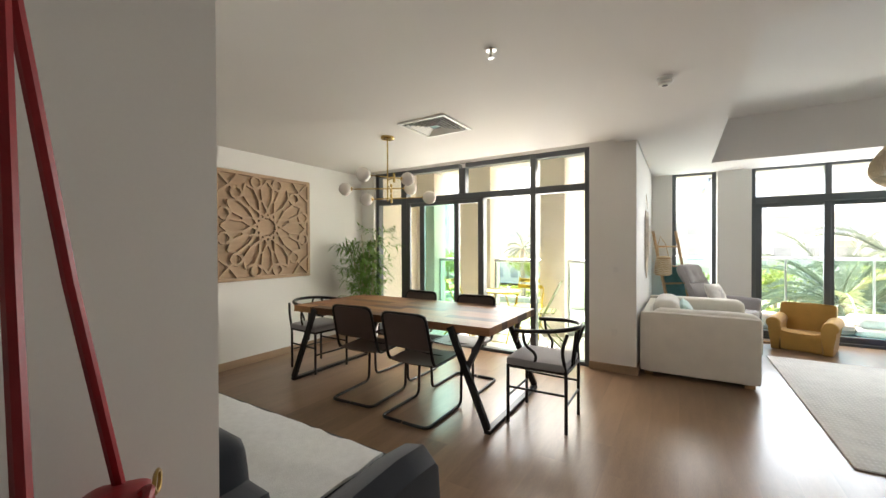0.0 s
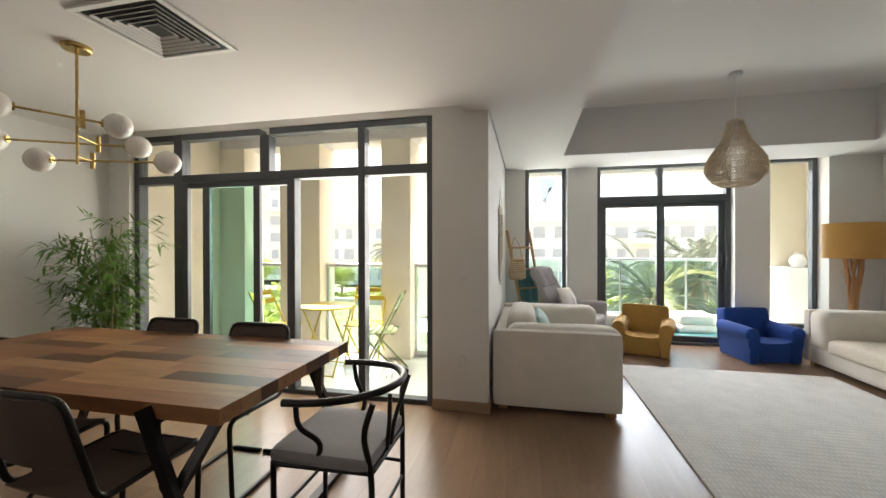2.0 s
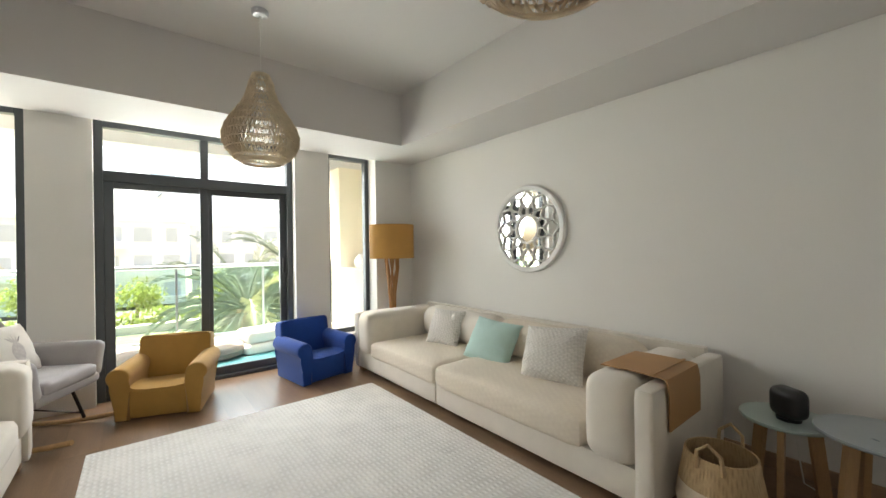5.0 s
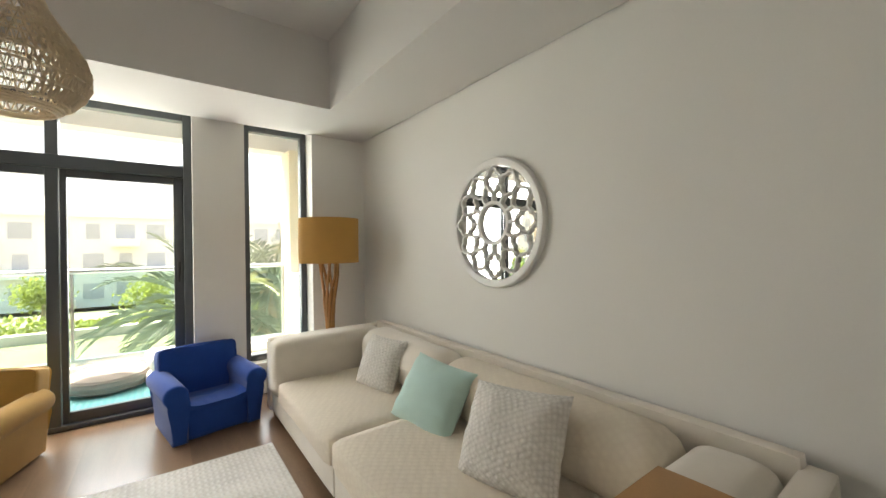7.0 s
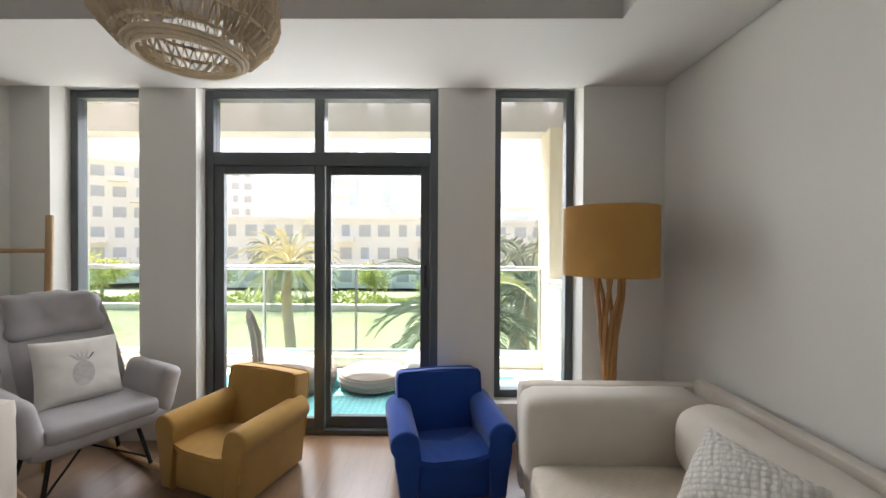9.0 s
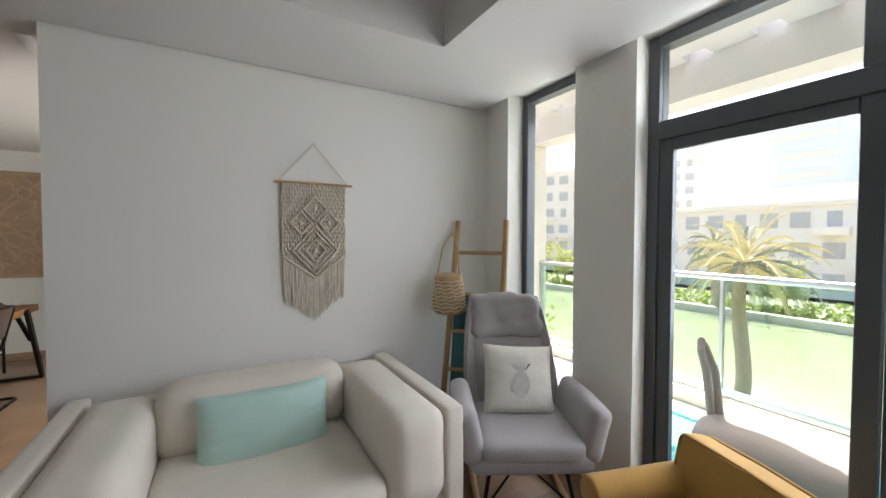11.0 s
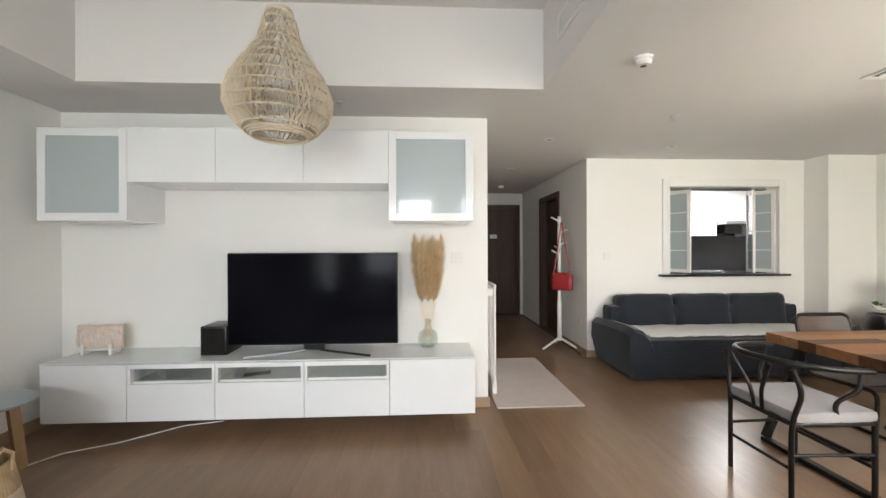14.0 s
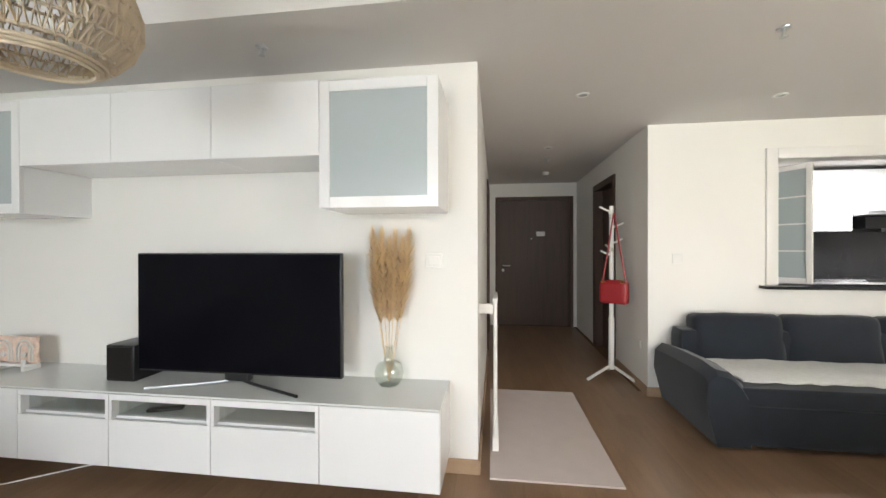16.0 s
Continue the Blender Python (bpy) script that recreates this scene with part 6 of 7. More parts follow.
    part("base", lathe([(0, 0), (0.026, 0), (0.026, 0.04), (0, 0.04)], 16), STEEL, t)
    b = thing("soap_bottle", pose(-2.02, 0.16, 0.92), "white soap dispenser bottle by the sink", "bottle")
    part("bottle", lathe([(0, 0), (0.035, 0), (0.035, 0.14), (0.015, 0.17), (0, 0.17)], 18), WHITEP, b)
    part("pump", tube(rounded([(0, 0, 0.17), (0, 0, 0.21), (0.04, 0, 0.21)], 0.01), 0.006, 6), STEEL, b)
    d = thing("dish_rack", pose(-2.75, 0.10, 0.92), "steel dish rack beside the sink", "dish rack")
    bm = bmesh.new()
    for i in range(12):
        add_tube(bm, [(-0.2 + 0.036 * i, -0.14, 0.02), (-0.2 + 0.036 * i, 0, 0.10), (-0.2 + 0.036 * i, 0.14, 0.02)], 0.003, 5)
    part("wire_rack", bm, STEEL, d)
    for z in (0.012,):
        part("rack_frame", tube([(-0.22, -0.15, z), (0.22, -0.15, z), (0.22, 0.15, z), (-0.22, 0.15, z)], 0.005, 6, closed=True), STEEL, d)
    s = thing("wall_socket", pose(-3.85, -1.934, 1.18), "white kitchen wall socket", "socket")
    part("plate", box(-0.045, 0.045, 0, 0.01, -0.045, 0.045, 0.004, 1), PLASTIC, s)


hatch_and_kitchen()
# Added fill light that brightens the kitchen; no fitting belongs to it.
kitchen_fill_lamp = new("kitchen_fill", bpy.data.lights.new("kitchen_fill", "AREA"))
kitchen_fill_lamp.data.size, kitchen_fill_lamp.data.energy, kitchen_fill_lamp.data.color = 0.8, 9, (1.0, 0.98, 0.97)
kitchen_fill_lamp.matrix_world = look((-3.9, -0.8, 2.38), (-3.9, -0.8, 0))


# ---- ceiling and wall fittings ----
def vent():
    v = thing("ceiling_vent", pose(-1.94, 3.05, CZ), "white square ceiling air vent with louvres", "air vent")
    h = 0.245
    for b in ((-h, h, -h, -h + 0.03), (-h, h, h - 0.03, h), (-h, -h + 0.03, -h + 0.03, h - 0.03), (h - 0.03, h, -h + 0.03, h - 0.03)):
        part("vent_frame", box(*b, -0.012, 0.0, 0.002, 1), WHITEP, v)
    part("backing", box(-h + 0.03, h - 0.03, -h + 0.03, h - 0.03, -0.0035, -0.0005), BLACKP, v)
    for k in range(1, 6):
        r = h - 0.03 - k * 0.032
        for q in range(4):
            bm = bmesh.new()
            a = math.pi / 2 * q
            p = Vector((r * math.cos(a) - r * math.sin(a), r * math.sin(a) + r * math.cos(a), -0.008))
            o = Vector((r * math.cos(a) + r * math.sin(a), r * math.sin(a) - r * math.cos(a), -0.008))
            rod(bm, p, o, 0.017, 0.002, Vector((0, 0, 1)) + Vector((math.cos(a), math.sin(a), 0)) * 1.2)
            part("louvre", bm, WHITEP, v)
    g = thing("wall_grille", pose(A0, 3.215, 2.65, 0, 0, 0), "white air conditioning grille in the ceiling tray", "air vent")
    for b in ((-0.36, 0.36, -0.07, -0.055), (-0.36, 0.36, 0.055, 0.07), (-0.36, -0.345, -0.055, 0.055), (0.345, 0.36, -0.055, 0.055), (-0.01, 0.01, -0.055, 0.055)):
        part("grille_frame", box(0.0, 0.012, b[0], b[1], b[2], b[3]), WHITEP, g)
    part("backing", box(0.0005, 0.002, -0.345, 0.345, -0.055, 0.055), GREYTOP, g)
    for k in range(7):
        z = -0.047 + 0.0155 * k
        part("slat", box(0.003, 0.010, -0.345, 0.345, z - 0.004, z + 0.004), WHITEP, g)


vent()


def detector(x, y, label="white round smoke detector on the ceiling"):
    d = thing("smoke_detector", pose(x, y, CZ), label, "smoke detector", "ceiling smoke detectors")
    part("base", lathe([(0, 0), (0.05, 0), (0.05, -0.015), (0, -0.015)], 24), PLASTIC, d)
    part("head", lathe([(0, -0.015), (0.042, -0.015), (0.046, -0.03), (0.034, -0.045), (0, -0.047)], 24), PLASTIC, d)
    part("sensor_slot", lathe([(0.012, -0.0475), (0.018, -0.050), (0.0, -0.052)], 12), BLACKP, d)


def sprinkler(x, y, z=CZ):
    s = thing("sprinkler", pose(x, y, z), "small chrome fire sprinkler in the ceiling", "sprinkler", "ceiling sprinklers")
    part("rosette", lathe([(0, 0), (0.032, 0), (0.028, -0.008), (0, -0.008)], 20), STEEL, s)
    part("body", tube([(0, 0, -0.008), (0, 0, -0.045)], 0.008, 8), STEEL, s)
    part("deflector", lathe([(0, -0.045), (0.018, -0.045), (0.018, -0.049), (0, -0.049)], 14), STEEL, s)


def downlight(x, y, z=CZ):
    d = thing("downlight", pose(x, y, z), "small round recessed downlight, switched off", "lamp", "recessed downlights")
    part("ring", lathe([(0.028, -0.003), (0.045, 0), (0.045, -0.007), (0.03, -0.007), (0.028, -0.003)], 24), PLASTIC, d)
    part("lens", lathe([(0, -0.004), (0.029, -0.004), (0.029, -0.002), (0, -0.002)], 20), FROST, d)


detector(-0.15, 3.0)
detector(-0.25, -1.5)
sprinkler(-0.95, 2.08)
sprinkler(1.72, 2.27)
sprinkler(-0.15, -0.6)
sprinkler(1.75, 2.95, TOP)
downlight(-0.15, 1.35)
downlight(-0.1, -0.1)
downlight(-1.55, 1.15)


def plate(m, label, w=0.085, h=0.085):
    s = thing("wall_switch", m, label, "switch", "white wall switches and sockets")
    part("plate", box(-w / 2, w / 2, -0.009, 0, -h / 2, h / 2, 0.003, 1), PLASTIC, s)
    part("rocker", box(-w * 0.32, w * 0.32, -0.013, -0.009, -h * 0.3, h * 0.3, 0.002, 1), PLASTIC, s)


plate(pose(0.83, TY, 1.25, 0, 0, 180), "white light switch on the media wall", 0.10)
plate(pose(-1.12, KY, 1.23, 0, 0, 180), "white light switch beside the hatch")
plate(pose(KX, 0.38, 0.42, 0, 0, 90), "white low wall socket in the hall")
plate(pose(-0.64, 4.53, 1.08), "white blank switch plate on the pier", 0.05, 0.05)
plate(pose(-0.655, 4.53, 0.42), "white low socket on the pier", 0.05, 0.07)
plate(pose(3.70, FY, 1.12), "white small socket near the lamp", 0.05, 0.05)


# ---- cover slab, balconies ----
# Unseen slab added so that no sky light leaks through the ceiling gaps.
bm = box(WX - 0.4, EX + 0.8, HY - 0.4, DY + 0.2, 3.08, 3.3)
add_box(bm, -1.2, EX + 0.8, DY + 0.2, GY + 0.2, 3.08, 3.3)
structure("upper_floor", bm, SOFFIT, "unseen cover slab that keeps sky light out of the rooms", "ceiling")
structure("balcony_soffit", box(WX - 0.4, -0.909, DY + 0.08, 6.25, 2.86, 3.08), SOFFIT, "beige soffit over the dining balcony", "ceiling")
bm = box(-2.2, 4.4, GY + 0.1, 8.58, 2.93, 3.08)
for k in range(14):
    add_box(bm, -2.0 + 0.48 * k, -1.70 + 0.48 * k, 8.58, 8.72, 2.93, 3.08)
structure("balcony_soffit_living", bm, SOFFIT, "slotted beige soffit over the living room balcony", "ceiling")
structure("balcony_beam", box(-2.2, 4.4, 8.72, 9.02, 2.62, 3.1), SOFFIT, "beige edge beam above the balcony", "beam")
structure("balcony_beam_dining", box(WX - 0.4, -0.909, 5.85, 6.2, 2.62, 2.86), SOFFIT, "beige edge beam above the dining balcony", "beam")
structure("balcony_floor_dining", box(WX - 0.4, -0.909, DY + 0.08, 6.25, -0.2, -0.01), BTILE, "pale tiled floor of the dining balcony", "floor")
structure("balcony_floor", box(-2.2, 4.4, GY + 0.08, 9.02, -0.2, -0.02), BTILE, "pale tiled floor of the balcony", "floor")
structure("balcony_kerb", box(-2.2, 4.4, 8.78, 9.02, -0.02, 0.10, 0.01), RENDERW, "pale rendered kerb below the balcony glass", "kerb")
for name, b in (("balcony_column", (-1.86, -1.49, 5.82, 6.20, -0.01, 2.62)), ("balcony_column_mid", (-3.23, -2.67, 5.82, 6.20, -0.01, 2.62)),
                ("balcony_column_west", (WX - 0.5, -4.12, 4.70, 5.82, -0.01, 2.86)), ("balcony_column_far", (WX - 0.5, -3.75, 5.82, 6.20, -0.01, 2.62)), ("balcony_column_east", (3.62, 4.25, 8.55, 9.0, -0.02, 2.62)),
                ("balcony_column_corner", (-2.2, -1.70, 8.55, 9.0, -0.02, 2.62)), ("balcony_side_wall", (4.1, 4.4, GY + 0.1, 8.55, -0.02, 2.93))):
    structure(name, box(*b, bevel=0.012, seg=2), RENDERW if "east" in name or "side" in name or "mid" in name else STONE, "beige rendered balcony column", "column")


def railing(name, x0, x1, y, n, zb=0.0):
    r = thing(name, pose(0, 0, 0), "glass balcony railing with a steel handrail", "railing")
    part("handrail", tube([(x0, y, 1.10), (x1, y, 1.10)], 0.028, 12), STEEL, r)
    w = (x1 - x0) / n
    for k in range(n):
        part("glass_panel", box(x0 + k * w + 0.01, x0 + (k + 1) * w - 0.01, y - 0.006, y + 0.006, zb + 0.06, 1.075), RAILGLASS, r).visible_shadow = False
    for k in range(n + 1):
        x = min(max(x0 + k * w, x0 + 0.02), x1 - 0.02)
        part("post", box(x - 0.012, x + 0.012, y - 0.02, y + 0.02, zb, 1.08), STEEL, r)
    part("shoe", box(x0, x1, y - 0.025, y + 0.025, zb - 0.005, zb + 0.06), STEEL, r)


railing("balcony_railing", -1.70, 3.62, 8.90, 5, 0.10)
railing("balcony_railing", -1.49, -0.915, 6.0, 1)
railing("balcony_railing", -2.67, -1.86, 6.0, 1)
railing("balcony_railing", -3.75, -3.23, 6.0, 1)

r = thing("outdoor_rug", pose(1.75, 8.02, -0.02), "turquoise woven outdoor rug on the balcony", "rug")
part("rug_body", blob(-1.5, 1.5, -0.62, 0.62, 0, 0.012, p=9, cuts=6), TURQ, r)
p = thing("floor_pouf", pose(1.83, 8.22, -0.008), "flat round beige floor cushion on the balcony", "pouf")
bm = lathe([(0, 0.0), (0.24, 0.0), (0.31, 0.03), (0.335, 0.09), (0.31, 0.15), (0.24, 0.18), (0, 0.19)], 40)
for v in bm.verts:
    v.co.z += 0.006 * noise.noise(v.co * 6) if v.co.z > 0.02 else 0
part("pad", bm, BEAN, p)
for z, rad in ((0.05, 0.325), (0.13, 0.325)):
    part("piping", tube([(rad * math.cos(a), rad * math.sin(a), z) for a in [2 * math.pi * k / 48 for k in range(48)]], 0.006, 6, closed=True), BEAN, p)
b = thing("bean_bag", pose(1.02, 8.18, -0.008, 0, 0, 12), "grey bean bag lounger with a loop handle", "bean bag")
bm = blob(-0.36, 0.42, -0.34, 0.34, 0.0, 0.27, p=3.4, cuts=10, wrinkle=0.05, seed=3, freq=3.5)
for v in bm.verts:
    v.co.z = max(0.0, v.co.z * (1.0 - 0.25 * (v.co.x + 0.36)))
part("bag", bm, BEAN, b)
part("loop_handle", tube([(-0.30, 0.0, 0.16), (-0.33, -0.03, 0.52), (-0.36, -0.05, 0.68), (-0.37, 0.0, 0.73), (-0.36, 0.05, 0.68), (-0.30, 0.05, 0.52), (-0.25, 0.0, 0.16)], 0.025, 8), BEAN, b, "stitched loop handle")
b = thing("folded_bedding", pose(2.40, 8.27, -0.008, 0, 0, 8), "folded white padding lying on the balcony", "bedding")
part("lower_fold", blob(-0.30, 0.30, -0.24, 0.24, 0, 0.13, p=4, cuts=8, wrinkle=0.02, seed=2), OFFW, b)
part("upper_fold", blob(-0.27, 0.29, -0.22, 0.22, 0.12, 0.29, p=4, cuts=8, wrinkle=0.025, seed=5), OFFW, b)
c = thing("balcony_cabinet", pose(3.86, 8.30, -0.02), "white painted cabinet standing on the balcony", "cabinet")
part("body", box(-0.23, 0.23, -0.22, 0.22, 0.04, 1.0, 0.006), WHITEP, c)
part("top", box(-0.25, 0.23, -0.24, 0.24, 1.0, 1.03, 0.006), WHITEP, c)
part("plinth", box(-0.21, 0.21, -0.20, 0.20, 0, 0.04), WHITEP, c)
part("door", box(-0.246, -0.231, -0.20, 0.20, 0.08, 0.97, 0.003, 1), WHITEP, c)
v = thing("white_vase", pose(3.84, 8.26, 1.01), "white glazed round vase on the balcony cabinet", "vase")
part("vase_body", lathe([(0, 0), (0.06, 0), (0.10, 0.06), (0.105, 0.12), (0.07, 0.18), (0.04, 0.20), (0.045, 0.23), (0.035, 0.23), (0.03, 0.2), (0.0, 0.19)]), WHITE, v)


def bistro_chair(m, material, label):
    c = thing("folding_chair", m, label, "chair", "folding chairs on the dining balcony")
    for s in (-0.19, 0.19):
        part("leg", tube([(s, 0.20, 0.008), (s, -0.02, 0.46), (s, -0.22, 0.86)], 0.010, 8), material, c)
        part("leg", tube([(s * 0.9, -0.24, 0.008), (s * 0.9, 0.19, 0.45)], 0.010, 8), material, c)
    for k in range(6):
        y = -0.15 + 0.066 * k
        part("seat_slat", box(-0.20, 0.20, y, y + 0.048, 0.452, 0.464, 0.003, 1), material, c)
    for k in range(2):
        z = 0.70 + 0.09 * k
        part("back_slat", box(-0.20, 0.20, -0.155 - 0.045 * k, -0.145 - 0.045 * k, z, z + 0.055, 0.003, 1), material, c)
    for y, z in ((0.195, 0.02), (-0.235, 0.02)):
        part("foot_bar", tube([(-0.18, y, z), (0.18, y, z)], 0.007, 6), material, c)
    return c


bistro_chair(pose(-1.64, 5.32, -0.01, 0, 0, 100), OLIVE, "olive green folding metal balcony chair")
bistro_chair(pose(-2.88, 5.28, -0.01, 0, 0, -85), YELLOW, "yellow folding metal balcony chair by the window")
bistro_chair(pose(-1.98, 5.66, -0.01, 0, 0, 185), YELLOW, "yellow folding metal chair near the railing")
t = thing("folding_table", pose(-2.26, 5.28, -0.01), "round yellow folding metal balcony table", "table")
part("tabletop", lathe([(0, 0.71), (0.29, 0.71), (0.295, 0.70), (0.29, 0.69), (0, 0.695)], 36), YELLOW, t)
for s in (-0.18, 0.18):
    part("leg", tube([(s, -0.24, 0.008), (s, 0.22, 0.69)], 0.010, 8), YELLOW, t)
    part("leg", tube([(s * 0.9, 0.24, 0.008), (s * 0.9, -0.22, 0.69)], 0.010, 8), YELLOW, t)
for y in (-0.235, 0.235):
    part("foot_bar", tube([(-0.18, y, 0.02), (0.18, y, 0.02)], 0.007, 6), YELLOW, t)

# ---- outdoors ----
GRASS = mat("lawn", (0.22, 0.20, 0.125), 0.95, var=0.35, scale=0.15, fine=3, bump=0.4, bump_dist=0.05)
WATER = mat("lake_water", (0.24, 0.23, 0.13), 0.15, var=0.15, scale=0.05, fine=1.2, bump=0.25, bump_dist=0.05)
HEDGE = mat("hedge_leaf", (0.26, 0.28, 0.06), 0.7, var=0.45, scale=1.2, fine=12, bump=0.2)
FACADE = mat("pale_facade", (0.80, 0.75, 0.67), 0.9, var=0.06, scale=0.3, fine=6, bump=0.2)
# Towers are pale and bluish: distance haze put into their colour.
HAZEFACADE = mat("hazed_tower_facade", (0.74, 0.77, 0.80), 0.8, var=0.08, scale=0.05, fine=2, bump=0.1)
# Far panes much paler than dark glass, with haze mixed into the colour.
HAZEWINDOW = mat("hazed_window", (0.46, 0.45, 0.44), 0.3, var=0.3, scale=0.5, bump=0)
BLUEGL = mat("blue_tower_glass", (0.46, 0.55, 0.68), 0.2, var=0.2, scale=0.1, bump=0)
BANK = mat("stone_bank", (0.52, 0.45, 0.34), 0.9, var=0.15, scale=0.8, fine=8, bump=0.3)
see_through(HEDGE, 0.5)
GZ = -5.8
structure("ground", box(-1500, 1500, -300, 2500, GZ - 0.5, GZ), GRASS, "green lawn around the lake", "ground")
structure("water", box(-120, 90, 13, 44, GZ, GZ + 0.3), WATER, "green still lake water", "water")
structure("lake_bank", box(-120, 90, 44, 44.8, GZ, GZ + 1.0, 0.1), BANK, "pale stone bank along the lake", "bank")
structure("far_lawn", box(-120, 90, 44.8, 58, GZ, GZ + 0.75), GRASS, "lawn behind the lake bank", "ground")


def palm(m, height, n, length, seed, label, dry=0.0, lift=1.0):
    p = thing("palm_tree", m, label, "tree", "date palms by the lake")
    rng = random.Random(seed)
    pts = [(0.15 * math.sin(k * 0.7), 0.1 * math.cos(k), height * k / 10) for k in range(11)]
    bm = bmesh.new()
    add_tube(bm, pts, 0.30, 12, r_end=0.22)
    for v in bm.verts:
        v.co += Vector((v.co.x, v.co.y, 0)).normalized() * 0.04 * math.sin(v.co.z * 21)
    part("trunk", bm, TRUNK, p)
    top = Vector(pts[-1])
    for k in range(n):
        a = k * 2.39996
        e = 1.25 - 1.75 * (k / n) + rng.uniform(-0.12, 0.12)
        e *= lift
        d = Vector((math.cos(a) * math.cos(e), math.sin(a) * math.cos(e), math.sin(e)))
        L = length * rng.uniform(0.85, 1.1)
        line, cur, dirn = [], top.copy(), d.copy()
        steps = 12
        for j in range(steps + 1):
            line.append(cur.copy())
            dirn = (dirn + Vector((0, 0, -0.085 - 0.02 * j * 0.4))).normalized()
            cur = cur + dirn * L / steps
        bm = bmesh.new()
        add_tube(bm, line, 0.022, 5, r_end=0.005)
        for j in range(1, steps * 3):
            u = j / (steps * 3)
            if u < 0.12:
                continue
            i = min(int(u * steps), steps - 1)
            q = line[i].lerp(line[i + 1], u * steps - i)
            t = (line[i + 1] - line[i]).normalized()
            side = t.cross(Vector((0, 0, 1)))
            side = side.normalized() if side.length > 1e-4 else Vector((1, 0, 0))
            up = side.cross(t)
            ll = 0.17 * length * math.sin(math.pi * (0.15 + 0.8 * u)) * rng.uniform(0.8, 1.15)
            for s in (-1, 1):
                dv = (side * s * 0.6 + t * 1.0 + up * rng.uniform(0.1, 0.5)).normalized()
                w = side * 0.010
                tip = q + dv * ll - Vector((0, 0, ll * 0.18))
                bm.faces.new((bm.verts.new(q - w), bm.verts.new(q + w), bm.verts.new(q + dv * ll * 0.6 + w * 0.8), bm.verts.new(tip)))
        part("frond", bm, FROND2 if rng.random() < dry else FROND, p, smooth=False)
    return p


palm(pose(2.9, 12.3, GZ), 5.8, 38, 2.3, 1, "large green date palm close to the balcony", 0.05)
palm(pose(4.2, 12.7, GZ), 6.3, 38, 2.4, 9, "large green date palm beside the balcony", 0.05)
palm(pose(-5.6, 24.2, GZ + 0.2), 6.0, 40, 3.0, 2, "date palm standing in the lake edge", 0.6)
palm(pose(-16.5, 45.5, GZ + 0.7), 6.0, 26, 3.0, 5, "distant date palm on the far lawn", 0.4)


def broad_tree(m, h, r, seed, label):
    t = thing("tree", m, label, "tree", "broadleaf trees on the far bank")
    rng = random.Random(seed)
    part("trunk", tube([(0, 0, 0), (0.1, 0, h * 0.35), (0, 0.1, h * 0.6)], 0.2, 8, r_end=0.1), TRUNK, t)
    bm = bmesh.new()
    for k in range(16):
        d = Vector((rng.gauss(0, 1), rng.gauss(0, 1), rng.gauss(0, 0.7))).normalized() * r * rng.uniform(0.35, 0.8)
        c = Vector((0, 0, h * 0.68)) + Vector((d.x, d.y, d.z * 0.75))
        for i in range(60):
            q = c + Vector((rng.gauss(0, 1), rng.gauss(0, 1), rng.gauss(0, 1))) * r * 0.19
            u = Vector((rng.gauss(0, 1), rng.gauss(0, 1), rng.gauss(0, 1))).normalized()
            w = u.orthogonal().normalized()
            s = rng.uniform(0.10, 0.22)
            bm.faces.new([bm.verts.new(q + u * s), bm.verts.new(q + w * s * 0.6), bm.verts.new(q - u * s), bm.verts.new(q - w * s * 0.6)])
    part("crown", bm, HEDGE, t, smooth=False)


for k, (x, y, h, r) in enumerate(((-44, 50, 6.5, 3.2), (-36, 47, 5.0, 2.6), (-30, 50, 5.5, 2.8), (-24, 48, 4.0, 2.2), (-12, 48, 4.4, 2.6), (-6, 50, 3.8, 2.4), (1, 49, 3.4, 2.2),
                                  (8, 50, 4.2, 2.4), (15, 49, 5.0, 2.6), (-19, 52, 5.0, 2.8), (-10.5, 14.2, 6.0, 2.6), (-14, 17, 5.5, 2.6), (-40, 44, 5, 2.6), (-8, 11.6, 5.2, 2.0))):
    broad_tree(pose(x, y, GZ + (0.7 if y > 44 else 0.0)), h, r, 30 + k, "bushy green tree on the lake bank" if y > 40 else "leafy green tree below the balcony")
rng = random.Random(77)
bm = bmesh.new()
for k in range(5200):
    x = rng.uniform(-60, 40)
    y = 45.4 + rng.uniform(0, 1.6)
    z = GZ + 0.75 + rng.uniform(0, 1.5) * (0.7 + 0.3 * math.sin(x * 0.6))
    u = Vector((rng.gauss(0, 1), rng.gauss(0, 1), rng.gauss(0, 1))).normalized()
    w = u.orthogonal().normalized()
    s = rng.uniform(0.12, 0.28)
    q = Vector((x, y, z))
    bm.faces.new([bm.verts.new(q + u * s), bm.verts.new(q + w * s * 0.7), bm.verts.new(q - u * s), bm.verts.new(q - w * s * 0.7)])
tagged(link_mesh("hedge", bm, HEDGE, None, "", False), "low clipped green hedge along the far bank", "hedge", "", "stuff")

PANE = {}


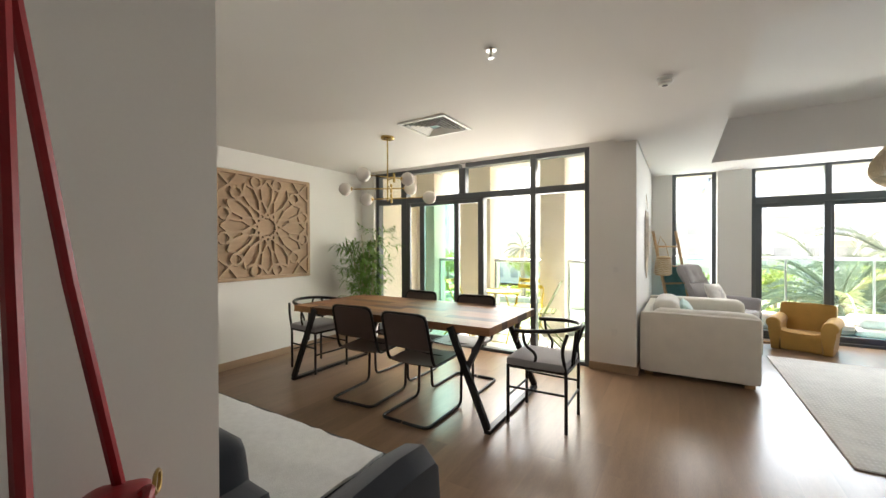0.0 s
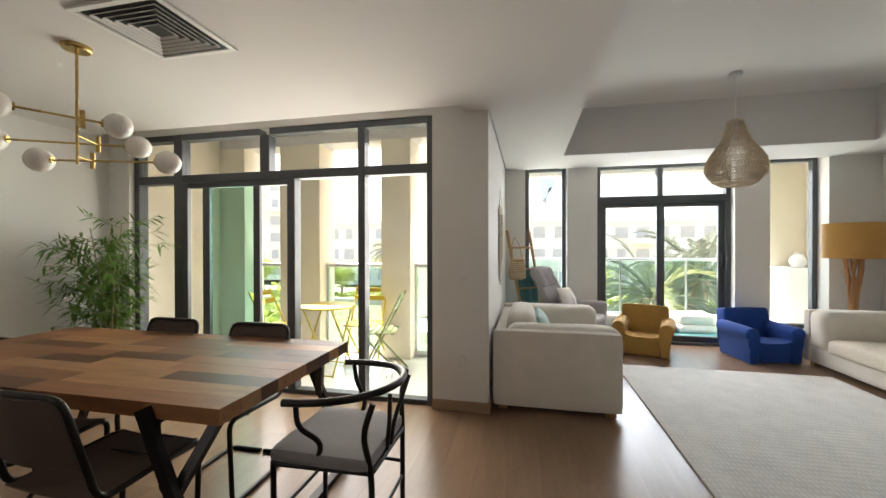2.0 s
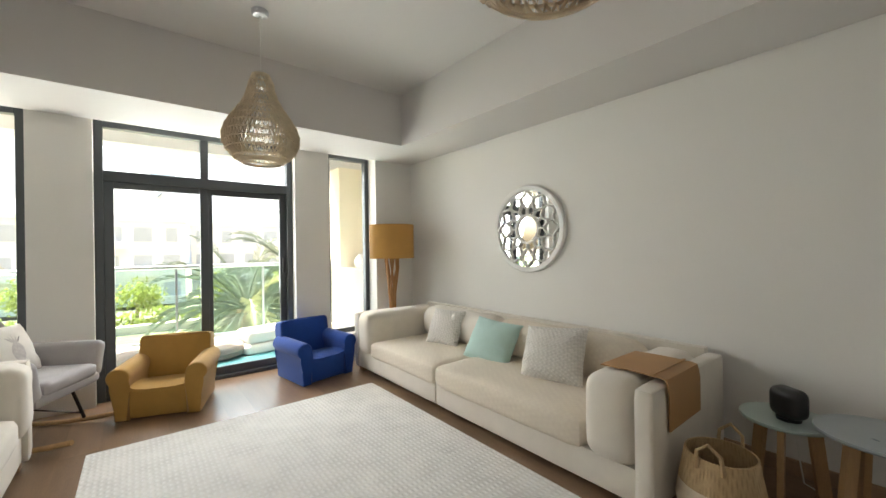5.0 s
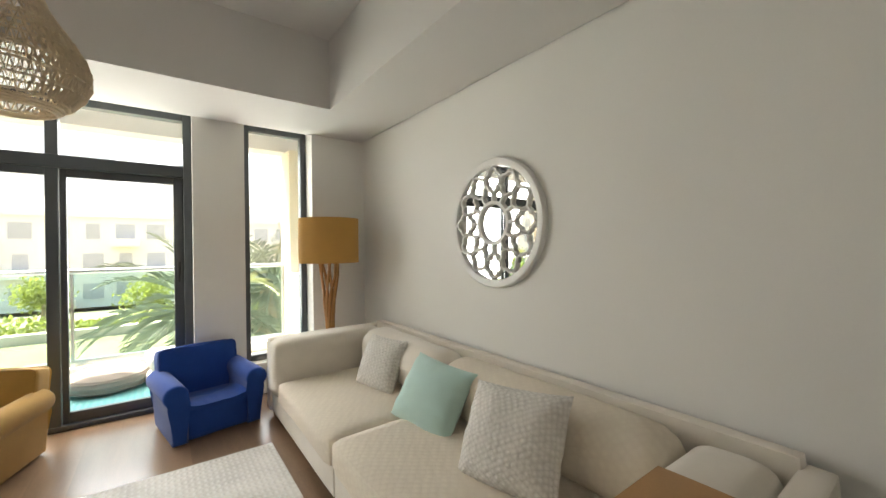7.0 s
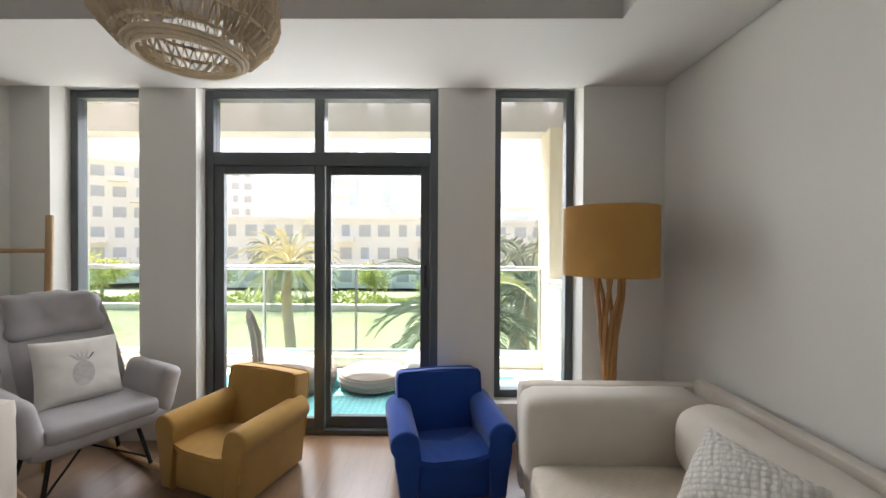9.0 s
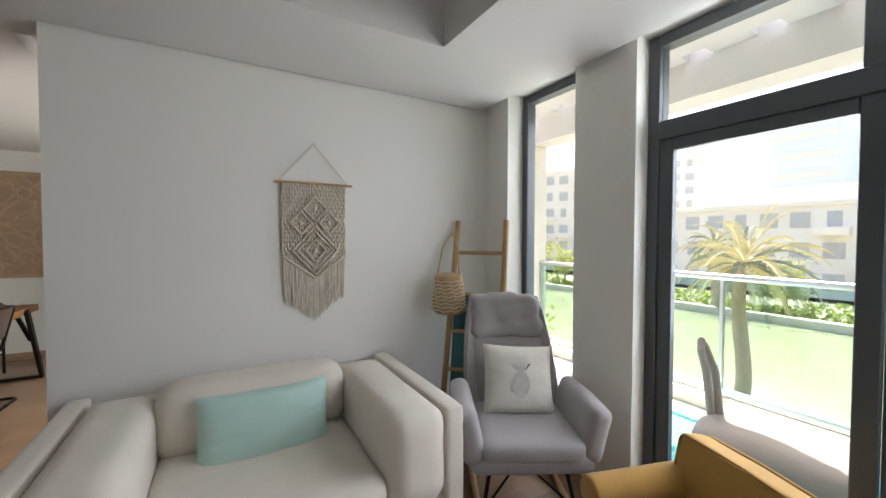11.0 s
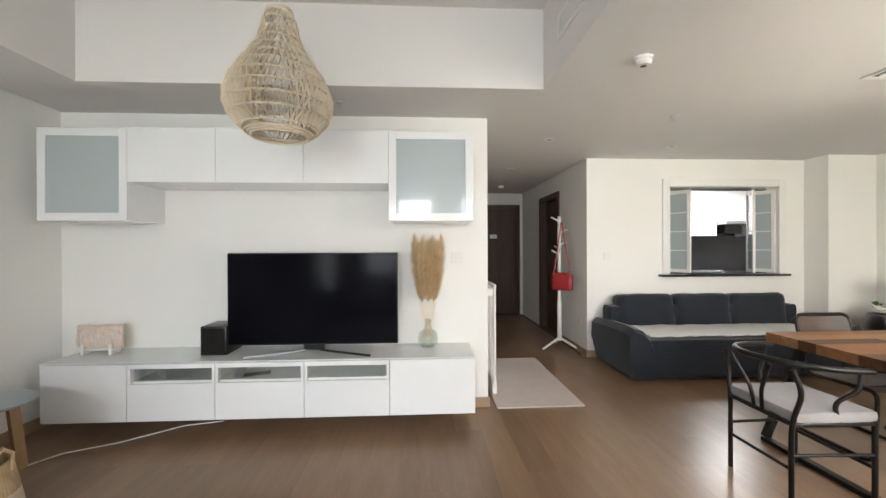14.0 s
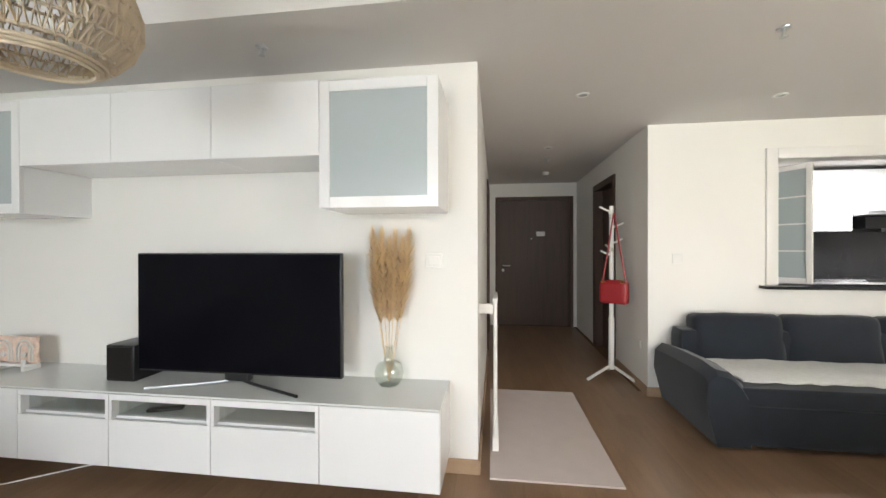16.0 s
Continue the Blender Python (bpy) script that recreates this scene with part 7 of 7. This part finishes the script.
def building(name, m, w, d, floors, fh, bays, label, facade=FACADE, balconies=True):
    b = thing(name, m, label, "building", "buildings beyond the lake")
    H = floors * fh
    part("wall", box(-w / 2, w / 2, 0, d, 0, H), facade, b)
    part("roof", box(-w / 2 - 0.3, w / 2 + 0.3, -0.3, d + 0.3, H, H + 0.5), facade, b)
    part("roof_house", box(-w * 0.2, w * 0.15, d * 0.3, d * 0.8, H + 0.5, H + 2.6), facade, b)
    bw = w / bays
    for f in range(floors):
        for k in range(bays):
            x = -w / 2 + (k + 0.5) * bw
            z = f * fh + fh * 0.28
            ww, wh = bw * (0.62 if (k + f) % 3 else 0.42), fh * 0.52
            key = (round(ww, 3), round(wh, 3))
            if key not in PANE:
                me_bm = box(-ww / 2, ww / 2, -0.05, 0.02, 0, wh)
                o = link_mesh("window", me_bm, HAZEWINDOW, b, "", False)
                PANE[key] = o.data
            else:
                o = new("window", PANE[key])
                o.parent = b
            o.location = (x, 0, z)
            if balconies and (k + f) % 4 == 1:
                part("balcony", box(x - bw * 0.48, x + bw * 0.48, -1.2, 0, f * fh + 0.1, f * fh + 1.0), facade, b)
    return b


building("apartment_house", pose(-14, 62, GZ + 0.7), 40, 14, 3, 3.4, 14, "long white low-rise apartment house across the lake")
building("apartment_house", pose(22, 66, GZ + 0.7, 0, 0, -12), 30, 14, 3, 3.4, 10, "pale stepped apartment house across the lake")
building("apartment_house", pose(-52, 66, GZ + 0.7, 0, 0, 30), 22, 14, 6, 3.3, 8, "six-storey beige apartment house across the lake")
building("apartment_house", pose(-60, 100, GZ + 0.7, 0, 0, 20), 26, 16, 8, 3.3, 9, "distant beige apartment block", balconies=False)
for x, y, w, h, material in ((-75, 260, 26, 75, HAZEFACADE), (-50, 300, 22, 95, HAZEFACADE), (-28, 280, 20, 58, HAZEFACADE), (20, 240, 34, 40, HAZEFACADE), (60, 230, 50, 30, HAZEFACADE)):
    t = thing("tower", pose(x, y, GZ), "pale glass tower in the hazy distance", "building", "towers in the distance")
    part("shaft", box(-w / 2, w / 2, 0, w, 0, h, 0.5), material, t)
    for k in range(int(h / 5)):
        part("window_band", box(-w / 2 + 1, w / 2 - 1, -0.3, 0.0, 3 + 5 * k, 5.2 + 5 * k), FACADE if k % 2 else HAZEFACADE, t)
t = thing("tower", pose(13, 230, GZ), "curved white tower with a blue glass crown", "building", "towers in the distance")
part("shaft", box(-2, 9, 0, 14, 0, 42, 1.0), HAZEFACADE, t)
bm = bmesh.new()
f = [(-4, 34), (-2, 36), (3, 44), (5, 49), (0, 49.5), (-7, 47)]
lo = [bm.verts.new((x, 0, z)) for x, z in f]
hi = [bm.verts.new((x, 18, z)) for x, z in f]
bm.faces.new(lo)
bm.faces.new(hi[::-1])
for k in range(6):
    bm.faces.new((lo[k], lo[(k + 1) % 6], hi[(k + 1) % 6], hi[k]))
part("crown", bm, BLUEGL, t, "blue glass crown", smooth=False)

# ---- floor boards ----
rng = random.Random(12)
meshes = {}
PW = 0.19


def board(x0, x1, y0, y1):
    key = (round(x1 - x0, 5), round(y1 - y0, 5))
    if key not in meshes:
        o = link_mesh("plank", box(-key[0] / 2, key[0] / 2, -key[1] / 2, key[1] / 2, -0.004, 0.0), PLANK, floor, "", False)
        meshes[key] = o.data
    else:
        o = new("plank", meshes[key])
        o.parent = floor
    o.location = ((x0 + x1) / 2, (y0 + y1) / 2, 0)


for i in range(int((EX - WX) / PW) + 1):
    x0 = WX + i * PW
    x1 = min(x0 + PW, EX)
    if x1 - x0 < 0.03:
        continue
    lo = 0.45 if x1 < KX + 0.05 else HY if x0 < TX else TY - 0.1
    hi = GY - 0.035 if x0 > LX - 0.2 else DY - 0.045
    y = lo - rng.choice((0.0, 0.35, 0.7, 1.05, 1.4))
    while y < hi - 0.01:
        a, b = max(y, lo), min(y + 1.9, hi)
        if b - a > 0.04:
            board(x0, x1, a, b)
        y += 1.9
